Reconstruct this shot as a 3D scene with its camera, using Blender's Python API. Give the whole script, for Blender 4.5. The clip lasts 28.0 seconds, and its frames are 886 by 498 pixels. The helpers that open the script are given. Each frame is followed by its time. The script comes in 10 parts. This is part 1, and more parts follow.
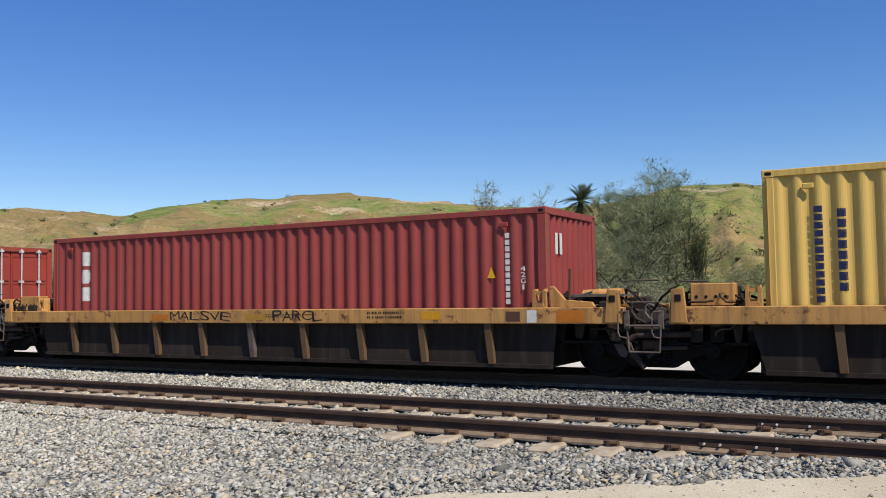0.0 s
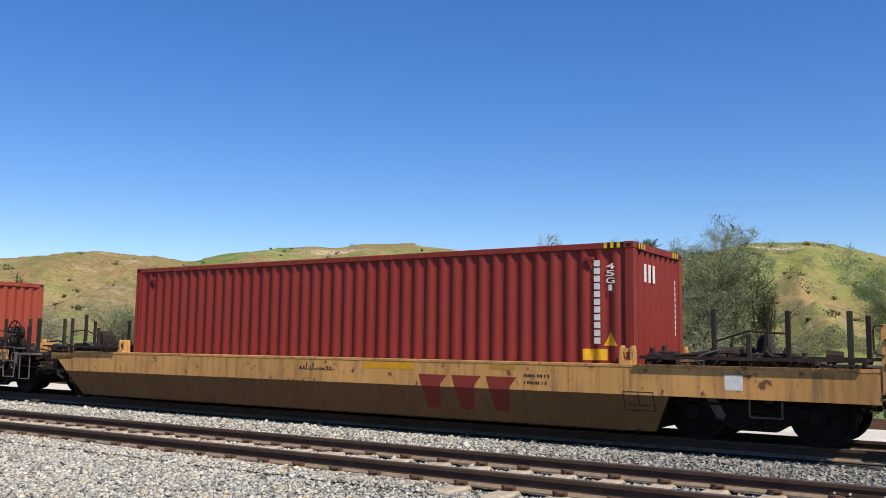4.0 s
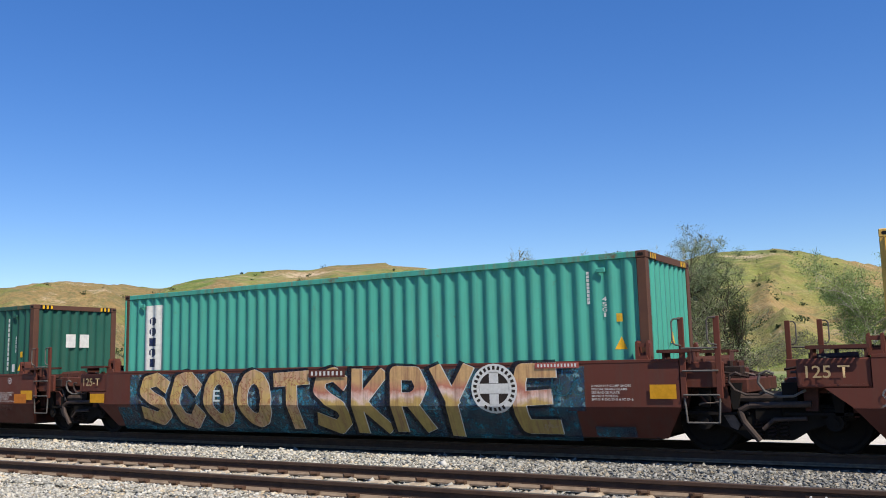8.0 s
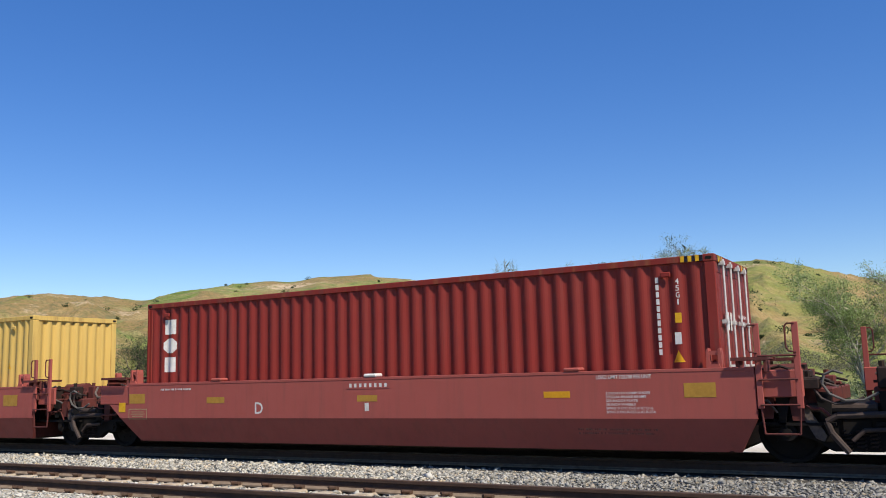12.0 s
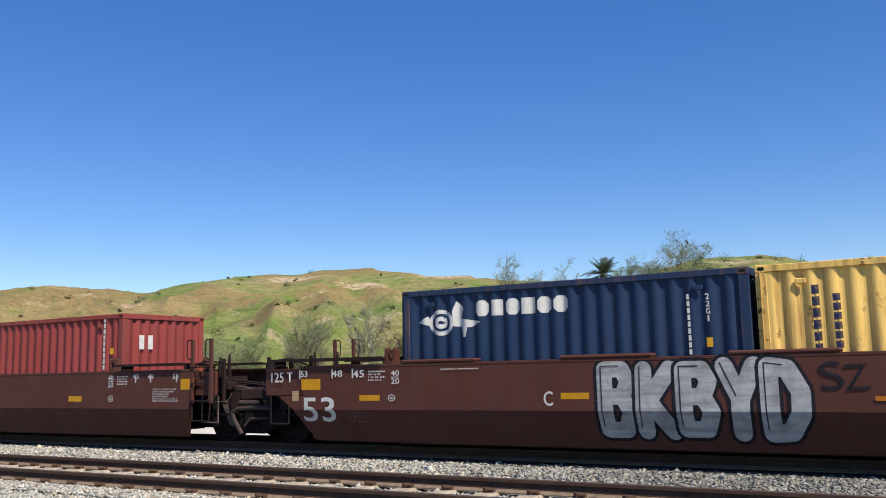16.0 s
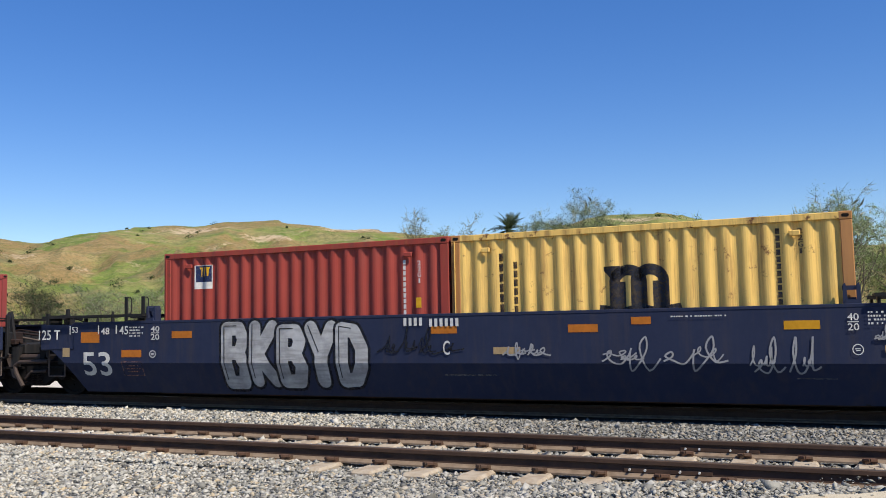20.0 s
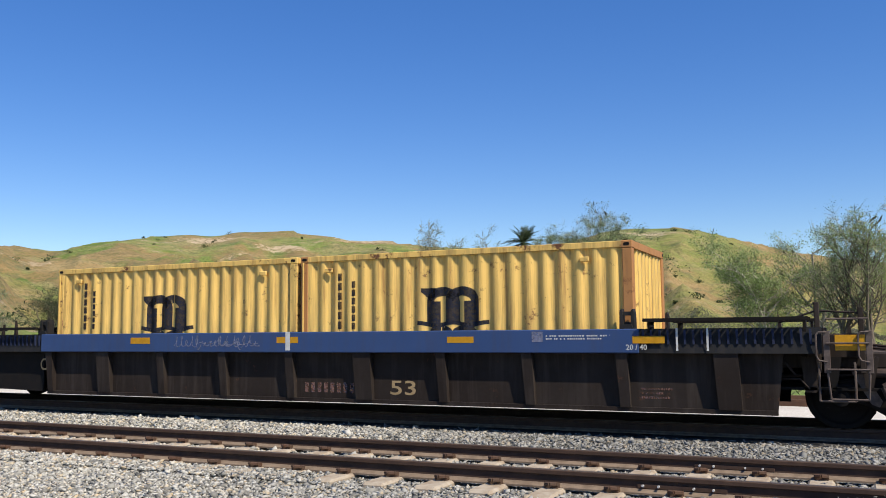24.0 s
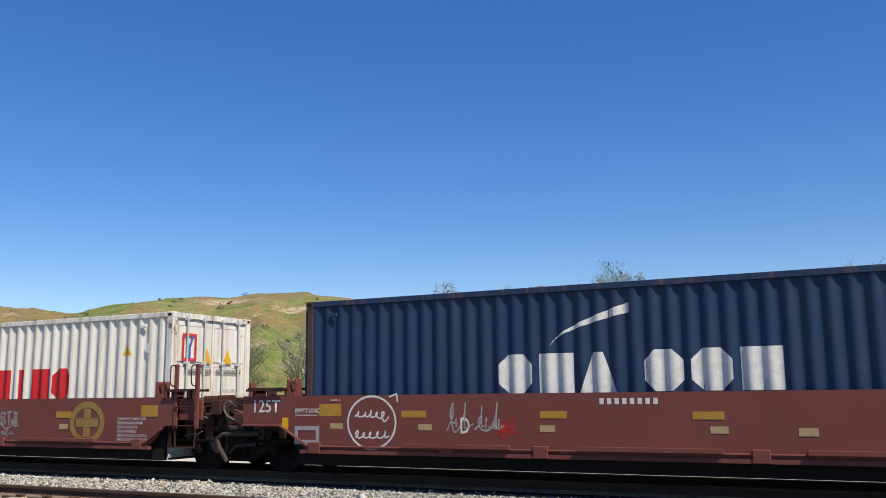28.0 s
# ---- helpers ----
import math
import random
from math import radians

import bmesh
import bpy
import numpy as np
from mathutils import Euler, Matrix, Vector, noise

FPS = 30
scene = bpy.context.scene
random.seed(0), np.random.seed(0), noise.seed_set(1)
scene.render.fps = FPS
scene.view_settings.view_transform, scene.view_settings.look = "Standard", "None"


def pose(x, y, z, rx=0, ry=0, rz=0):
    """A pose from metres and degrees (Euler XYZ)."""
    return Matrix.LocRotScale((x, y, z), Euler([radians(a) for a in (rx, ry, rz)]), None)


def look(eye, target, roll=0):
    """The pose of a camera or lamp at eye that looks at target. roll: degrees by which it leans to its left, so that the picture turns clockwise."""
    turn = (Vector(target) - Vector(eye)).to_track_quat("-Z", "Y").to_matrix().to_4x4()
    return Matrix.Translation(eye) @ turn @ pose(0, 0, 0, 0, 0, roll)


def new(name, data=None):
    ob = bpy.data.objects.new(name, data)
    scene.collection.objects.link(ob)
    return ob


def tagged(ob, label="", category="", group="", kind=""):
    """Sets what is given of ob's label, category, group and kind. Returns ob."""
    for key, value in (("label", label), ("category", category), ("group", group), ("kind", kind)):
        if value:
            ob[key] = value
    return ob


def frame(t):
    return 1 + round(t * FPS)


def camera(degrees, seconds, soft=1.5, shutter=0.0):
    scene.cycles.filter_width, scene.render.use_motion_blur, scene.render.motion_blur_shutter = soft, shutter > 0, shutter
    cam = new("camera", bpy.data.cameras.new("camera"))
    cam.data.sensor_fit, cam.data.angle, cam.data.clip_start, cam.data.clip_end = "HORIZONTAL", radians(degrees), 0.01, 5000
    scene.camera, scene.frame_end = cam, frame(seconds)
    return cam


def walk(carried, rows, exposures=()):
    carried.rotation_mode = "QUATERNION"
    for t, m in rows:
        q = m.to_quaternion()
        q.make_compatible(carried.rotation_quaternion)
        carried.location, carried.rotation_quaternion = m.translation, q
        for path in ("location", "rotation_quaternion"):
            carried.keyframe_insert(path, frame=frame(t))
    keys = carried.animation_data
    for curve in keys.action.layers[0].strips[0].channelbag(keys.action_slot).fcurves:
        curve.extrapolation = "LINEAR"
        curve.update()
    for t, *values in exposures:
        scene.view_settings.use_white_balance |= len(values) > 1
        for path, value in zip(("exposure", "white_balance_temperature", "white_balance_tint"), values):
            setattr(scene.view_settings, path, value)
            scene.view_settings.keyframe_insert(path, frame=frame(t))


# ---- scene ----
# ---------------------------------------------------------------- camera
EYE = (0.0, 0.0, 1.39)
cam = camera(53.96, 28.0, soft=0.95)
# seconds, yaw, pitch, roll of the hand-held camera, which stands still beside the line
TURNS = [
    (0.0, 28.91, 2.93, 0.94), (0.5, 28.93, 2.36, 0.37), (1.0, 30.18, 2.32, -0.04), (1.5, 31.07, 2.87, -0.39),
    (2.0, 31.7, 2.95, -1.03), (2.5, 32.03, 2.94, -1.3), (3.5, 32.6, 5.2, -1.0), (4.5, 32.58, 6.99, 0.1), (5.0, 31.45, 6.05, 1.94),
    (5.5, 30.3, 5.02, 3.16), (6.0, 28.66, 5.11, 2.61), (6.5, 29.24, 6.68, 1.36), (7.0, 30.57, 7.5, 1.61),
    (7.5, 31.34, 7.6, 1.73), (8.0, 31.22, 7.54, 1.31), (8.5, 30.68, 7.78, 1.25), (9.0, 30.16, 7.96, 1.21),
    (9.5, 30.2, 8.22, 1.08), (10.0, 30.12, 8.51, 1.14), (10.5, 30.06, 8.5, 1.35), (11.0, 30.26, 8.55, 1.5),
    (11.5, 30.35, 8.53, 1.66), (12.0, 30.26, 8.26, 1.53), (12.5, 30.18, 7.87, 1.62), (13.0, 30.25, 7.74, 1.28),
    (13.5, 30.44, 8.0, 1.1), (15.5, 30.47, 8.18, 1.12), (16.0, 30.37, 7.86, 1.26), (16.5, 30.32, 7.52, 1.49),
    (17.0, 30.01, 5.7, 1.84), (17.5, 28.9, 1.39, 2.37), (18.0, 27.77, -0.41, 2.39), (18.5, 26.54, 1.62, 1.71),
    (19.0, 25.25, 3.64, 1.77), (19.5, 24.38, 4.46, 1.89), (20.0, 24.23, 4.7, 1.19), (20.5, 24.61, 5.14, 1.06),
    (21.0, 24.95, 5.34, 1.15), (21.5, 24.81, 5.11, 1.55), (23.5, 24.84, 5.23, 0.47), (24.0, 25.12, 5.52, 0.46),
    (24.5, 25.26, 5.72, 0.55), (25.0, 25.5, 5.87, 0.37), (25.5, 25.72, 5.87, 0.34), (26.0, 25.68, 6.08, 0.27),
    (26.5, 25.73, 7.06, 0.36), (27.0, 25.92, 8.25, 0.95), (27.5, 25.98, 8.9, 0.72), (28.0, 26.13, 9.51, 0.61)]
walk(cam, [(t, pose(*EYE, 90 + pitch, roll, yaw)) for t, yaw, pitch, roll in TURNS],
     exposures=[(0.0, 0.15, 6620, 10), (2.5, 0.18, 6620, 10), (4.5, 0.33, 6620, 10), (5.6, 0.30, 6620, 10), (7.0, 0.34, 6620, 10), (13.5, 0.30, 6620, 10), (16.5, 0.32, 6620, 10), (17.6, 0.16, 6620, 10), (18.2, 0.14, 6620, 10), (19.0, 0.23, 6620, 10), (20.0, 0.29, 6620, 10), (24.0, 0.31, 6620, 10), (26.5, 0.28, 6620, 10), (28.0, 0.20, 6620, 10)])

# ---------------------------------------------------------------- sky and sun
SUN_EL, SUN_AZ = radians(51), radians(115)
world = bpy.data.worlds.new("sky")
scene.world = world
world.use_nodes = True
wn = world.node_tree.nodes
sky = wn.new("ShaderNodeTexSky")
sky.sky_type, sky.sun_disc = "NISHITA", False
sky.sun_elevation, sky.sun_rotation = SUN_EL, SUN_AZ
sky.altitude, sky.air_density, sky.dust_density, sky.ozone_density = 300, 1.0, 0.0, 2.6
deep = wn.new("ShaderNodeHueSaturation")
deep.inputs["Saturation"].default_value, deep.inputs["Hue"].default_value = 1.36, 0.516
world.node_tree.links.new(sky.outputs[0], deep.inputs["Color"])
haze = wn.new("ShaderNodeMix")
haze.data_type = "RGBA"
haze.inputs[0].default_value, haze.inputs[7].default_value = 0.15, (0.95, 2.25, 4.75, 1)
world.node_tree.links.new(deep.outputs[0], haze.inputs[6])
world.node_tree.links.new(haze.outputs[2], wn["Background"].inputs[0])
wn["Background"].inputs[1].default_value = 0.117
sun = new("sun", bpy.data.lights.new("sun", "SUN"))
sun.data.energy, sun.data.angle, sun.data.color = 5.0, radians(0.53), (1.0, 0.925, 0.79)
sd = Vector((math.sin(SUN_AZ) * math.cos(SUN_EL), math.cos(SUN_AZ) * math.cos(SUN_EL), math.sin(SUN_EL)))
sun.matrix_world = look(sd * 60, (0, 0, 0))


# ---------------------------------------------------------------- materials
def nodes_of(name, rough=0.6, metal=0.0):
    m = bpy.data.materials.new(name)
    m.use_nodes = True
    b = m.node_tree.nodes["Principled BSDF"]
    b.inputs["Roughness"].default_value = rough
    b.inputs["Metallic"].default_value = metal
    b.inputs["Specular IOR Level"].default_value = 0.22
    return m, m.node_tree.nodes, m.node_tree.links, b


def coords(nd, ln, stretch=(1, 1, 1), shift=True):
    """Object coordinates, moved by a random step per object so that no two things carry the same stains."""
    tc = nd.new("ShaderNodeTexCoord")
    mp = nd.new("ShaderNodeMapping")
    mp.inputs["Scale"].default_value = stretch
    ln.new(tc.outputs["Object"], mp.inputs["Vector"])
    if shift:
        oi = nd.new("ShaderNodeObjectInfo")
        mul = nd.new("ShaderNodeMath")
        mul.operation = "MULTIPLY"
        mul.inputs[1].default_value = 60.0
        ln.new(oi.outputs["Random"], mul.inputs[0])
        ln.new(mul.outputs[0], mp.inputs["Location"])
    return mp.outputs[0]


def noise_node(nd, ln, vec, scale, detail=4, rough=0.6):
    n = nd.new("ShaderNodeTexNoise")
    n.inputs["Scale"].default_value, n.inputs["Detail"].default_value, n.inputs["Roughness"].default_value = scale, detail, rough
    ln.new(vec, n.inputs["Vector"])
    return n.outputs["Fac"]


def ramp(nd, ln, fac, stops):
    r = nd.new("ShaderNodeValToRGB")
    e = r.color_ramp.elements
    while len(e) < len(stops):
        e.new(0.5)
    for el, (p, c) in zip(e, stops):
        el.position, el.color = p, (*c, 1) if len(c) == 3 else (c[0], c[0], c[0], 1)
    ln.new(fac, r.inputs[0])
    return r.outputs[0]


def mix(nd, ln, fac, a, b, mode="MIX"):
    m = nd.new("ShaderNodeMix")
    m.data_type, m.blend_type = "RGBA", mode
    for sock, v in ((0, fac), (6, a), (7, b)):
        if isinstance(v, (int, float)):
            m.inputs[sock].default_value = v
        elif isinstance(v, tuple):
            m.inputs[sock].default_value = (*v, 1)
        else:
            ln.new(v, m.inputs[sock])
    return m.outputs[2]


def bump(nd, ln, b, height, strength=0.3, dist=0.01):
    n = nd.new("ShaderNodeBump")
    n.inputs["Strength"].default_value, n.inputs["Distance"].default_value = strength, dist
    ln.new(height, n.inputs["Height"])
    ln.new(n.outputs[0], b.inputs["Normal"])


def paint(name, rgb, rough=0.45, rust=0.25, dirt=0.3, fade=0.25, weeps=False):
    """Weathered enamel on steel: sun-faded patches, vertical dirt runs, rust spots."""
    m, nd, ln, b = nodes_of(name, rough)
    v = coords(nd, ln)
    big = noise_node(nd, ln, v, 0.7, 3)
    light = tuple(min(1, c * 1.18 + 0.012) for c in rgb)
    dark = tuple(c * 0.78 for c in rgb)
    col = mix(nd, ln, ramp(nd, ln, big, [(0.35, (0,)), (0.7, (fade * 2,))]), dark if fade > 0.3 else rgb, light)
    runs = noise_node(nd, ln, coords(nd, ln, (7, 7, 0.6)), 1.0, 5, 0.65)
    col = mix(nd, ln, ramp(nd, ln, runs, [(0.48, (0,)), (0.75, (dirt,))]), col, (0.07, 0.055, 0.045))
    if weeps:
        weep = noise_node(nd, ln, coords(nd, ln, (5, 5, 0.28)), 1.3, 6, 0.7)
        col = mix(nd, ln, ramp(nd, ln, weep, [(0.52, (0,)), (0.72, (min(0.8, rust * 1.6),))]), col, (0.24, 0.105, 0.04))
    spots = noise_node(nd, ln, v, 3.5, 8, 0.75)
    col = mix(nd, ln, ramp(nd, ln, spots, [(0.66 - rust * 0.12, (0,)), (0.72 - rust * 0.1, (rust * 1.6,))]), col, (0.13, 0.055, 0.03))
    ln.new(col, b.inputs["Base Color"])
    ln.new(ramp(nd, ln, spots, [(0.4, (rough,)), (0.75, (min(1, rough + 0.3),))]), b.inputs["Roughness"])
    fine = noise_node(nd, ln, v, 45, 3)
    bump(nd, ln, b, fine, 0.08, 0.004)
    return m


def flat_paint(name, rgb, rough=0.55, wear=0.2, thin=0.0):
    """Stencilled or sprayed paint, a little chalky and worn; thin: how much of the ground shows through."""
    m, nd, ln, b = nodes_of(name, rough)
    v = coords(nd, ln)
    n = noise_node(nd, ln, v, 6, 6, 0.7)
    col = mix(nd, ln, ramp(nd, ln, n, [(0.45, (0,)), (0.8, (wear * 2,))]), rgb, tuple(c * 0.55 for c in rgb))
    ln.new(col, b.inputs["Base Color"])
    if thin:
        worn_through(nd, ln, b, noise_node(nd, ln, v, 11, 7, 0.75), thin)
    return m


def worn_through(nd, ln, b, n, thin):
    """Paint rubbed off in patches, so that what lies under it shows."""
    clear = nd.new("ShaderNodeBsdfTransparent")
    mx = nd.new("ShaderNodeMixShader")
    ln.new(ramp(nd, ln, n, [(0.40, (thin * 0.4,)), (0.62, (min(1.0, thin * 1.6),))]), mx.inputs[0])
    ln.new(b.outputs[0], mx.inputs[1])
    ln.new(clear.outputs[0], mx.inputs[2])
    ln.new(mx.outputs[0], nd["Material Output"].inputs[0])


def steel(name, rgb, rough=0.7, metal=0.0, rust=(0.11, 0.05, 0.03), amount=0.6, scale=4):
    m, nd, ln, b = nodes_of(name, rough, metal)
    v = coords(nd, ln)
    n = noise_node(nd, ln, v, scale, 7, 0.7)
    ln.new(mix(nd, ln, ramp(nd, ln, n, [(0.4, (0,)), (0.65, (amount,))]), rgb, rust), b.inputs["Base Color"])
    bump(nd, ln, b, noise_node(nd, ln, v, 30, 4), 0.2, 0.006)
    return m


M = {}
# container paints
for key, rgb, rust, dirt, fade in (
        ("maroon", (0.245, 0.044, 0.040), 0.1, 0.3, 0.25), ("wine", (0.185, 0.020, 0.015), 0.06, 0.2, 0.15),
        ("ochre_worn", (0.60, 0.37, 0.085), 0.5, 0.45, 0.25), ("ochre_fresh", (0.56, 0.375, 0.105), 0.02, 0.12, 0.08), ("ochre_pale", (0.72, 0.47, 0.135), 0.55, 0.45, 0.3),
        ("signal_red", (0.37, 0.025, 0.026), 0.05, 0.12, 0.1), ("bright_red", (0.48, 0.017, 0.024), 0.0, 0.05, 0.05),
        ("brown_red", (0.27, 0.045, 0.025), 0.25, 0.25, 0.2), ("rust_red", (0.34, 0.072, 0.034), 0.3, 0.25, 0.25),
        ("orange", (0.49, 0.122, 0.060), 0.35, 0.3, 0.3), ("green", (0.015, 0.082, 0.060), 0.1, 0.25, 0.25),
        ("teal", (0.055, 0.30, 0.235), 0.2, 0.25, 0.2), ("blue", (0.016, 0.043, 0.145), 0.15, 0.2, 0.2),
        ("navy", (0.012, 0.031, 0.078), 0.1, 0.2, 0.15), ("sea_blue", (0.012, 0.026, 0.105), 0.03, 0.15, 0.1),
        ("brick", (0.285, 0.046, 0.034), 0.12, 0.25, 0.2), ("white", (0.69, 0.655, 0.58), 0.3, 0.25, 0.1)):
    M[key] = paint("container_" + key, rgb, 0.42, rust, dirt, fade, rust > 0.2)
    M[key + "_edge"] = paint("container_edge_" + key, rgb, 0.55, min(0.9, rust + 0.3), min(0.8, dirt + 0.3), fade, True)
# well-car paints
M["car_yellow"] = paint("car_yellow", (0.52, 0.27, 0.085), 0.6, 0.75, 0.65, 0.35, True)
M["car_brown"] = paint("car_brown", (0.10, 0.028, 0.018), 0.55, 0.2, 0.35, 0.2)
M["car_red"] = paint("car_red", (0.31, 0.074, 0.060), 0.55, 0.1, 0.25, 0.15)
M["car_umber"] = paint("car_umber", (0.083, 0.027, 0.019), 0.55, 0.2, 0.4, 0.2)
M["car_oxide"] = paint("car_oxide", (0.152, 0.046, 0.037), 0.55, 0.15, 0.25, 0.15)
M["car_navy"] = paint("car_navy", (0.015, 0.022, 0.054), 0.62, 0.05, 0.3, 0.2)
M["car_blue"] = paint("car_blue", (0.032, 0.066, 0.17), 0.5, 0.1, 0.3, 0.2)
# dark brown of grime, with shade below the top sill put into it
M["car_grime_shade"] = paint("car_grime_shade", (0.019, 0.0125, 0.0095), 0.75, 0.3, 0.5, 0.3)
M["car_black"] = paint("car_black", (0.012, 0.012, 0.013), 0.6, 0.1, 0.3, 0.2)
M["end_rust"] = steel("rusty_frame", (0.085, 0.040, 0.028), 0.7)
M["mustard_grime"] = paint("mustard_grime", (0.17, 0.082, 0.028), 0.75, 0.5, 0.7, 0.3)
# dirty rib yellow, darkened further for the sill's shade
M["rib_dirt_shade"] = paint("rib_dirt_shade", (0.12, 0.07, 0.035), 0.75, 0.5, 0.6, 0.3)
M["rust_post"] = paint("rust_post", (0.38, 0.18, 0.065), 0.6, 0.5, 0.3, 0.3)
# near-black: grime, plus the deep shade beneath the cars put into the colour
M["under"] = steel("underframe_grime_shade", (0.007, 0.006, 0.006), 0.85, 0, (0.016, 0.011, 0.008), 0.5)
M["end_dark"] = steel("dark_end_frame", (0.016, 0.011, 0.010), 0.75, 0, (0.042, 0.022, 0.016), 0.7, 6)
M["end_red"] = steel("grimy_red_end", (0.125, 0.033, 0.028), 0.7, 0, (0.045, 0.018, 0.015), 0.7, 5)
M["gear_brown"] = steel("grimy_brown_gear", (0.082, 0.028, 0.020), 0.7, 0, (0.03, 0.014, 0.011), 0.7, 5)
M["gear_umber"] = steel("grimy_umber_gear", (0.024, 0.012, 0.010), 0.7, 0, (0.011, 0.008, 0.007), 0.7, 5)
M["gear_oxide"] = steel("grimy_oxide_gear", (0.062, 0.022, 0.017), 0.7, 0, (0.022, 0.012, 0.010), 0.7, 5)
M["lever"] = steel("worn_brake_lever", (0.060, 0.042, 0.035), 0.65, 0, (0.03, 0.021, 0.018), 0.8, 7)
M["post_green"] = steel("olive_post", (0.03, 0.035, 0.02), 0.8, 0, (0.04, 0.028, 0.018), 0.5)
M["gear"] = steel("grimy_brake_gear", (0.13, 0.10, 0.085), 0.7, 0, (0.05, 0.035, 0.03), 0.8, 7)
M["hose"] = steel("weathered_hose", (0.12, 0.11, 0.10), 0.8, 0, (0.06, 0.05, 0.045), 0.6, 7)
# wheel steel darkened to near-black, so the shade around it is in the colour
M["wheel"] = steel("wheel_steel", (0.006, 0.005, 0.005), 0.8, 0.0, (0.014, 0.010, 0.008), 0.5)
M["galv"] = steel("galvanised_rod", (0.56, 0.56, 0.54), 0.5, 0.1, (0.2, 0.13, 0.09), 0.3, 9)
M["rubber"] = steel("gasket", (0.012, 0.012, 0.012), 0.8, 0, (0.03, 0.03, 0.03), 0.3)
M["floor_dark"] = steel("well_floor", (0.03, 0.022, 0.018), 0.9)
# paints for signs and spray
for key, rgb in (("ink_white", (0.66, 0.65, 0.62)), ("ink_black", (0.012, 0.013, 0.02)), ("ink_red", (0.55, 0.015, 0.02)),
                 ("ink_yellow", (0.72, 0.40, 0.02)), ("ink_reflect", (0.62, 0.30, 0.015)), ("ink_orange", (0.50, 0.16, 0.02)), ("ink_navy", (0.012, 0.022, 0.075)),
                 ("ink_blue", (0.03, 0.12, 0.40)), ("ink_teal", (0.02, 0.22, 0.26)), ("ink_silver", (0.33, 0.33, 0.34)),
                 ("ink_sage", (0.22, 0.30, 0.16)), ("ink_lilac", (0.24, 0.25, 0.34)), ("ink_cream", (0.70, 0.56, 0.28)),
                 ("ink_gold", (0.42, 0.23, 0.04)),
                 ("ink_ochre", (0.30, 0.19, 0.055)), ("ink_tan", (0.42, 0.30, 0.16)), ("ink_grey", (0.16, 0.155, 0.15)), ("ink_faint", (0.22, 0.12, 0.10)),
                 ("ink_chalk", (0.40, 0.39, 0.38)), ("ink_pink", (0.45, 0.17, 0.18)), ("ink_logo", (0.020, 0.020, 0.028))):
    M[key] = flat_paint(key, rgb, 0.5, 0.2, 0.4 if key in ("ink_chalk", "ink_faint", "ink_grey", "ink_lilac", "ink_cream") else 0.12)


# ---------------------------------------------------------------- mesh helpers
def box(bm, x0, x1, y0, y1, z0, z1):
    v = [bm.verts.new((x, y, z)) for x in (x0, x1) for y in (y0, y1) for z in (z0, z1)]
    for f in ((0, 1, 3, 2), (4, 6, 7, 5), (0, 4, 5, 1), (2, 3, 7, 6), (0, 2, 6, 4), (1, 5, 7, 3)):
        bm.faces.new([v[i] for i in f])
    return bm


def bevelled(bm, w=0.01):
    bmesh.ops.bevel(bm, geom=list(bm.edges), offset=w, segments=1, affect="EDGES", clamp_overlap=True)
    return bm


def slab(bm, pts, y0, y1):
    """A plate with the outline pts in x and z, between y0 and y1."""
    a = [bm.verts.new((x, y0, z)) for x, z in pts]
    b = [bm.verts.new((x, y1, z)) for x, z in pts]
    n = len(pts)
    bm.faces.new(a)
    bm.faces.new(b[::-1])
    for i in range(n):
        bm.faces.new((a[i], b[i], b[(i + 1) % n], a[(i + 1) % n]))
    bmesh.ops.recalc_face_normals(bm, faces=list(bm.faces))
    return bm


def section(bm, prof, x0, x1):
    """A bar with the closed cross-section prof in y and z, from x0 to x1; ends may be slanted by pairs of x per point."""
    a = [bm.verts.new((x0[i] if isinstance(x0, (list, tuple)) else x0, y, z)) for i, (y, z) in enumerate(prof)]
    b = [bm.verts.new((x1[i] if isinstance(x1, (list, tuple)) else x1, y, z)) for i, (y, z) in enumerate(prof)]
    n = len(prof)
    bm.faces.new(a)
    bm.faces.new(b[::-1])
    for i in range(n):
        bm.faces.new((a[i], b[i], b[(i + 1) % n], a[(i + 1) % n]))
    bmesh.ops.recalc_face_normals(bm, faces=list(bm.faces))
    return bm


def rod(bm, p0, p1, r, n=8, r1=None):
    p0, p1 = Vector(p0), Vector(p1)
    d = p1 - p0
    q = d.to_track_quat("Z", "Y")
    ra, rb = r, r if r1 is None else r1
    a, b = [], []
    for i in range(n):
        c = Vector((math.cos(6.28319 * i / n), math.sin(6.28319 * i / n), 0))
        a.append(bm.verts.new(p0 + q @ (c * ra)))
        b.append(bm.verts.new(p1 + q @ (c * rb)))
    bm.faces.new(a[::-1])
    bm.faces.new(b)
    for i in range(n):
        bm.faces.new((a[i], a[(i + 1) % n], b[(i + 1) % n], b[i]))
    return bm


def pipe(bm, pts, r, n=6):
    for a, b in zip(pts, pts[1:]):
        rod(bm, a, b, r, n)
    return bm


def mesh_of(name, bm):
    me = bpy.data.meshes.new(name)
    bm.to_mesh(me)
    bm.free()
    return me


def part(name, bm, material, parent, label=""):
    ob = new(name, mesh_of(name, bm) if isinstance(bm, bmesh.types.BMesh) else bm)
    if ob.data.materials:
        ob.material_slots[0].link = "OBJECT"
        ob.material_slots[0].material = material
    else:
        ob.data.materials.append(material)
    ob.parent = parent
    if label:
        ob["label"] = label
    return ob


SHARED = {}


def shared(key, make, name):
    if key not in SHARED:
        SHARED[key] = mesh_of(name, make())
    return SHARED[key]
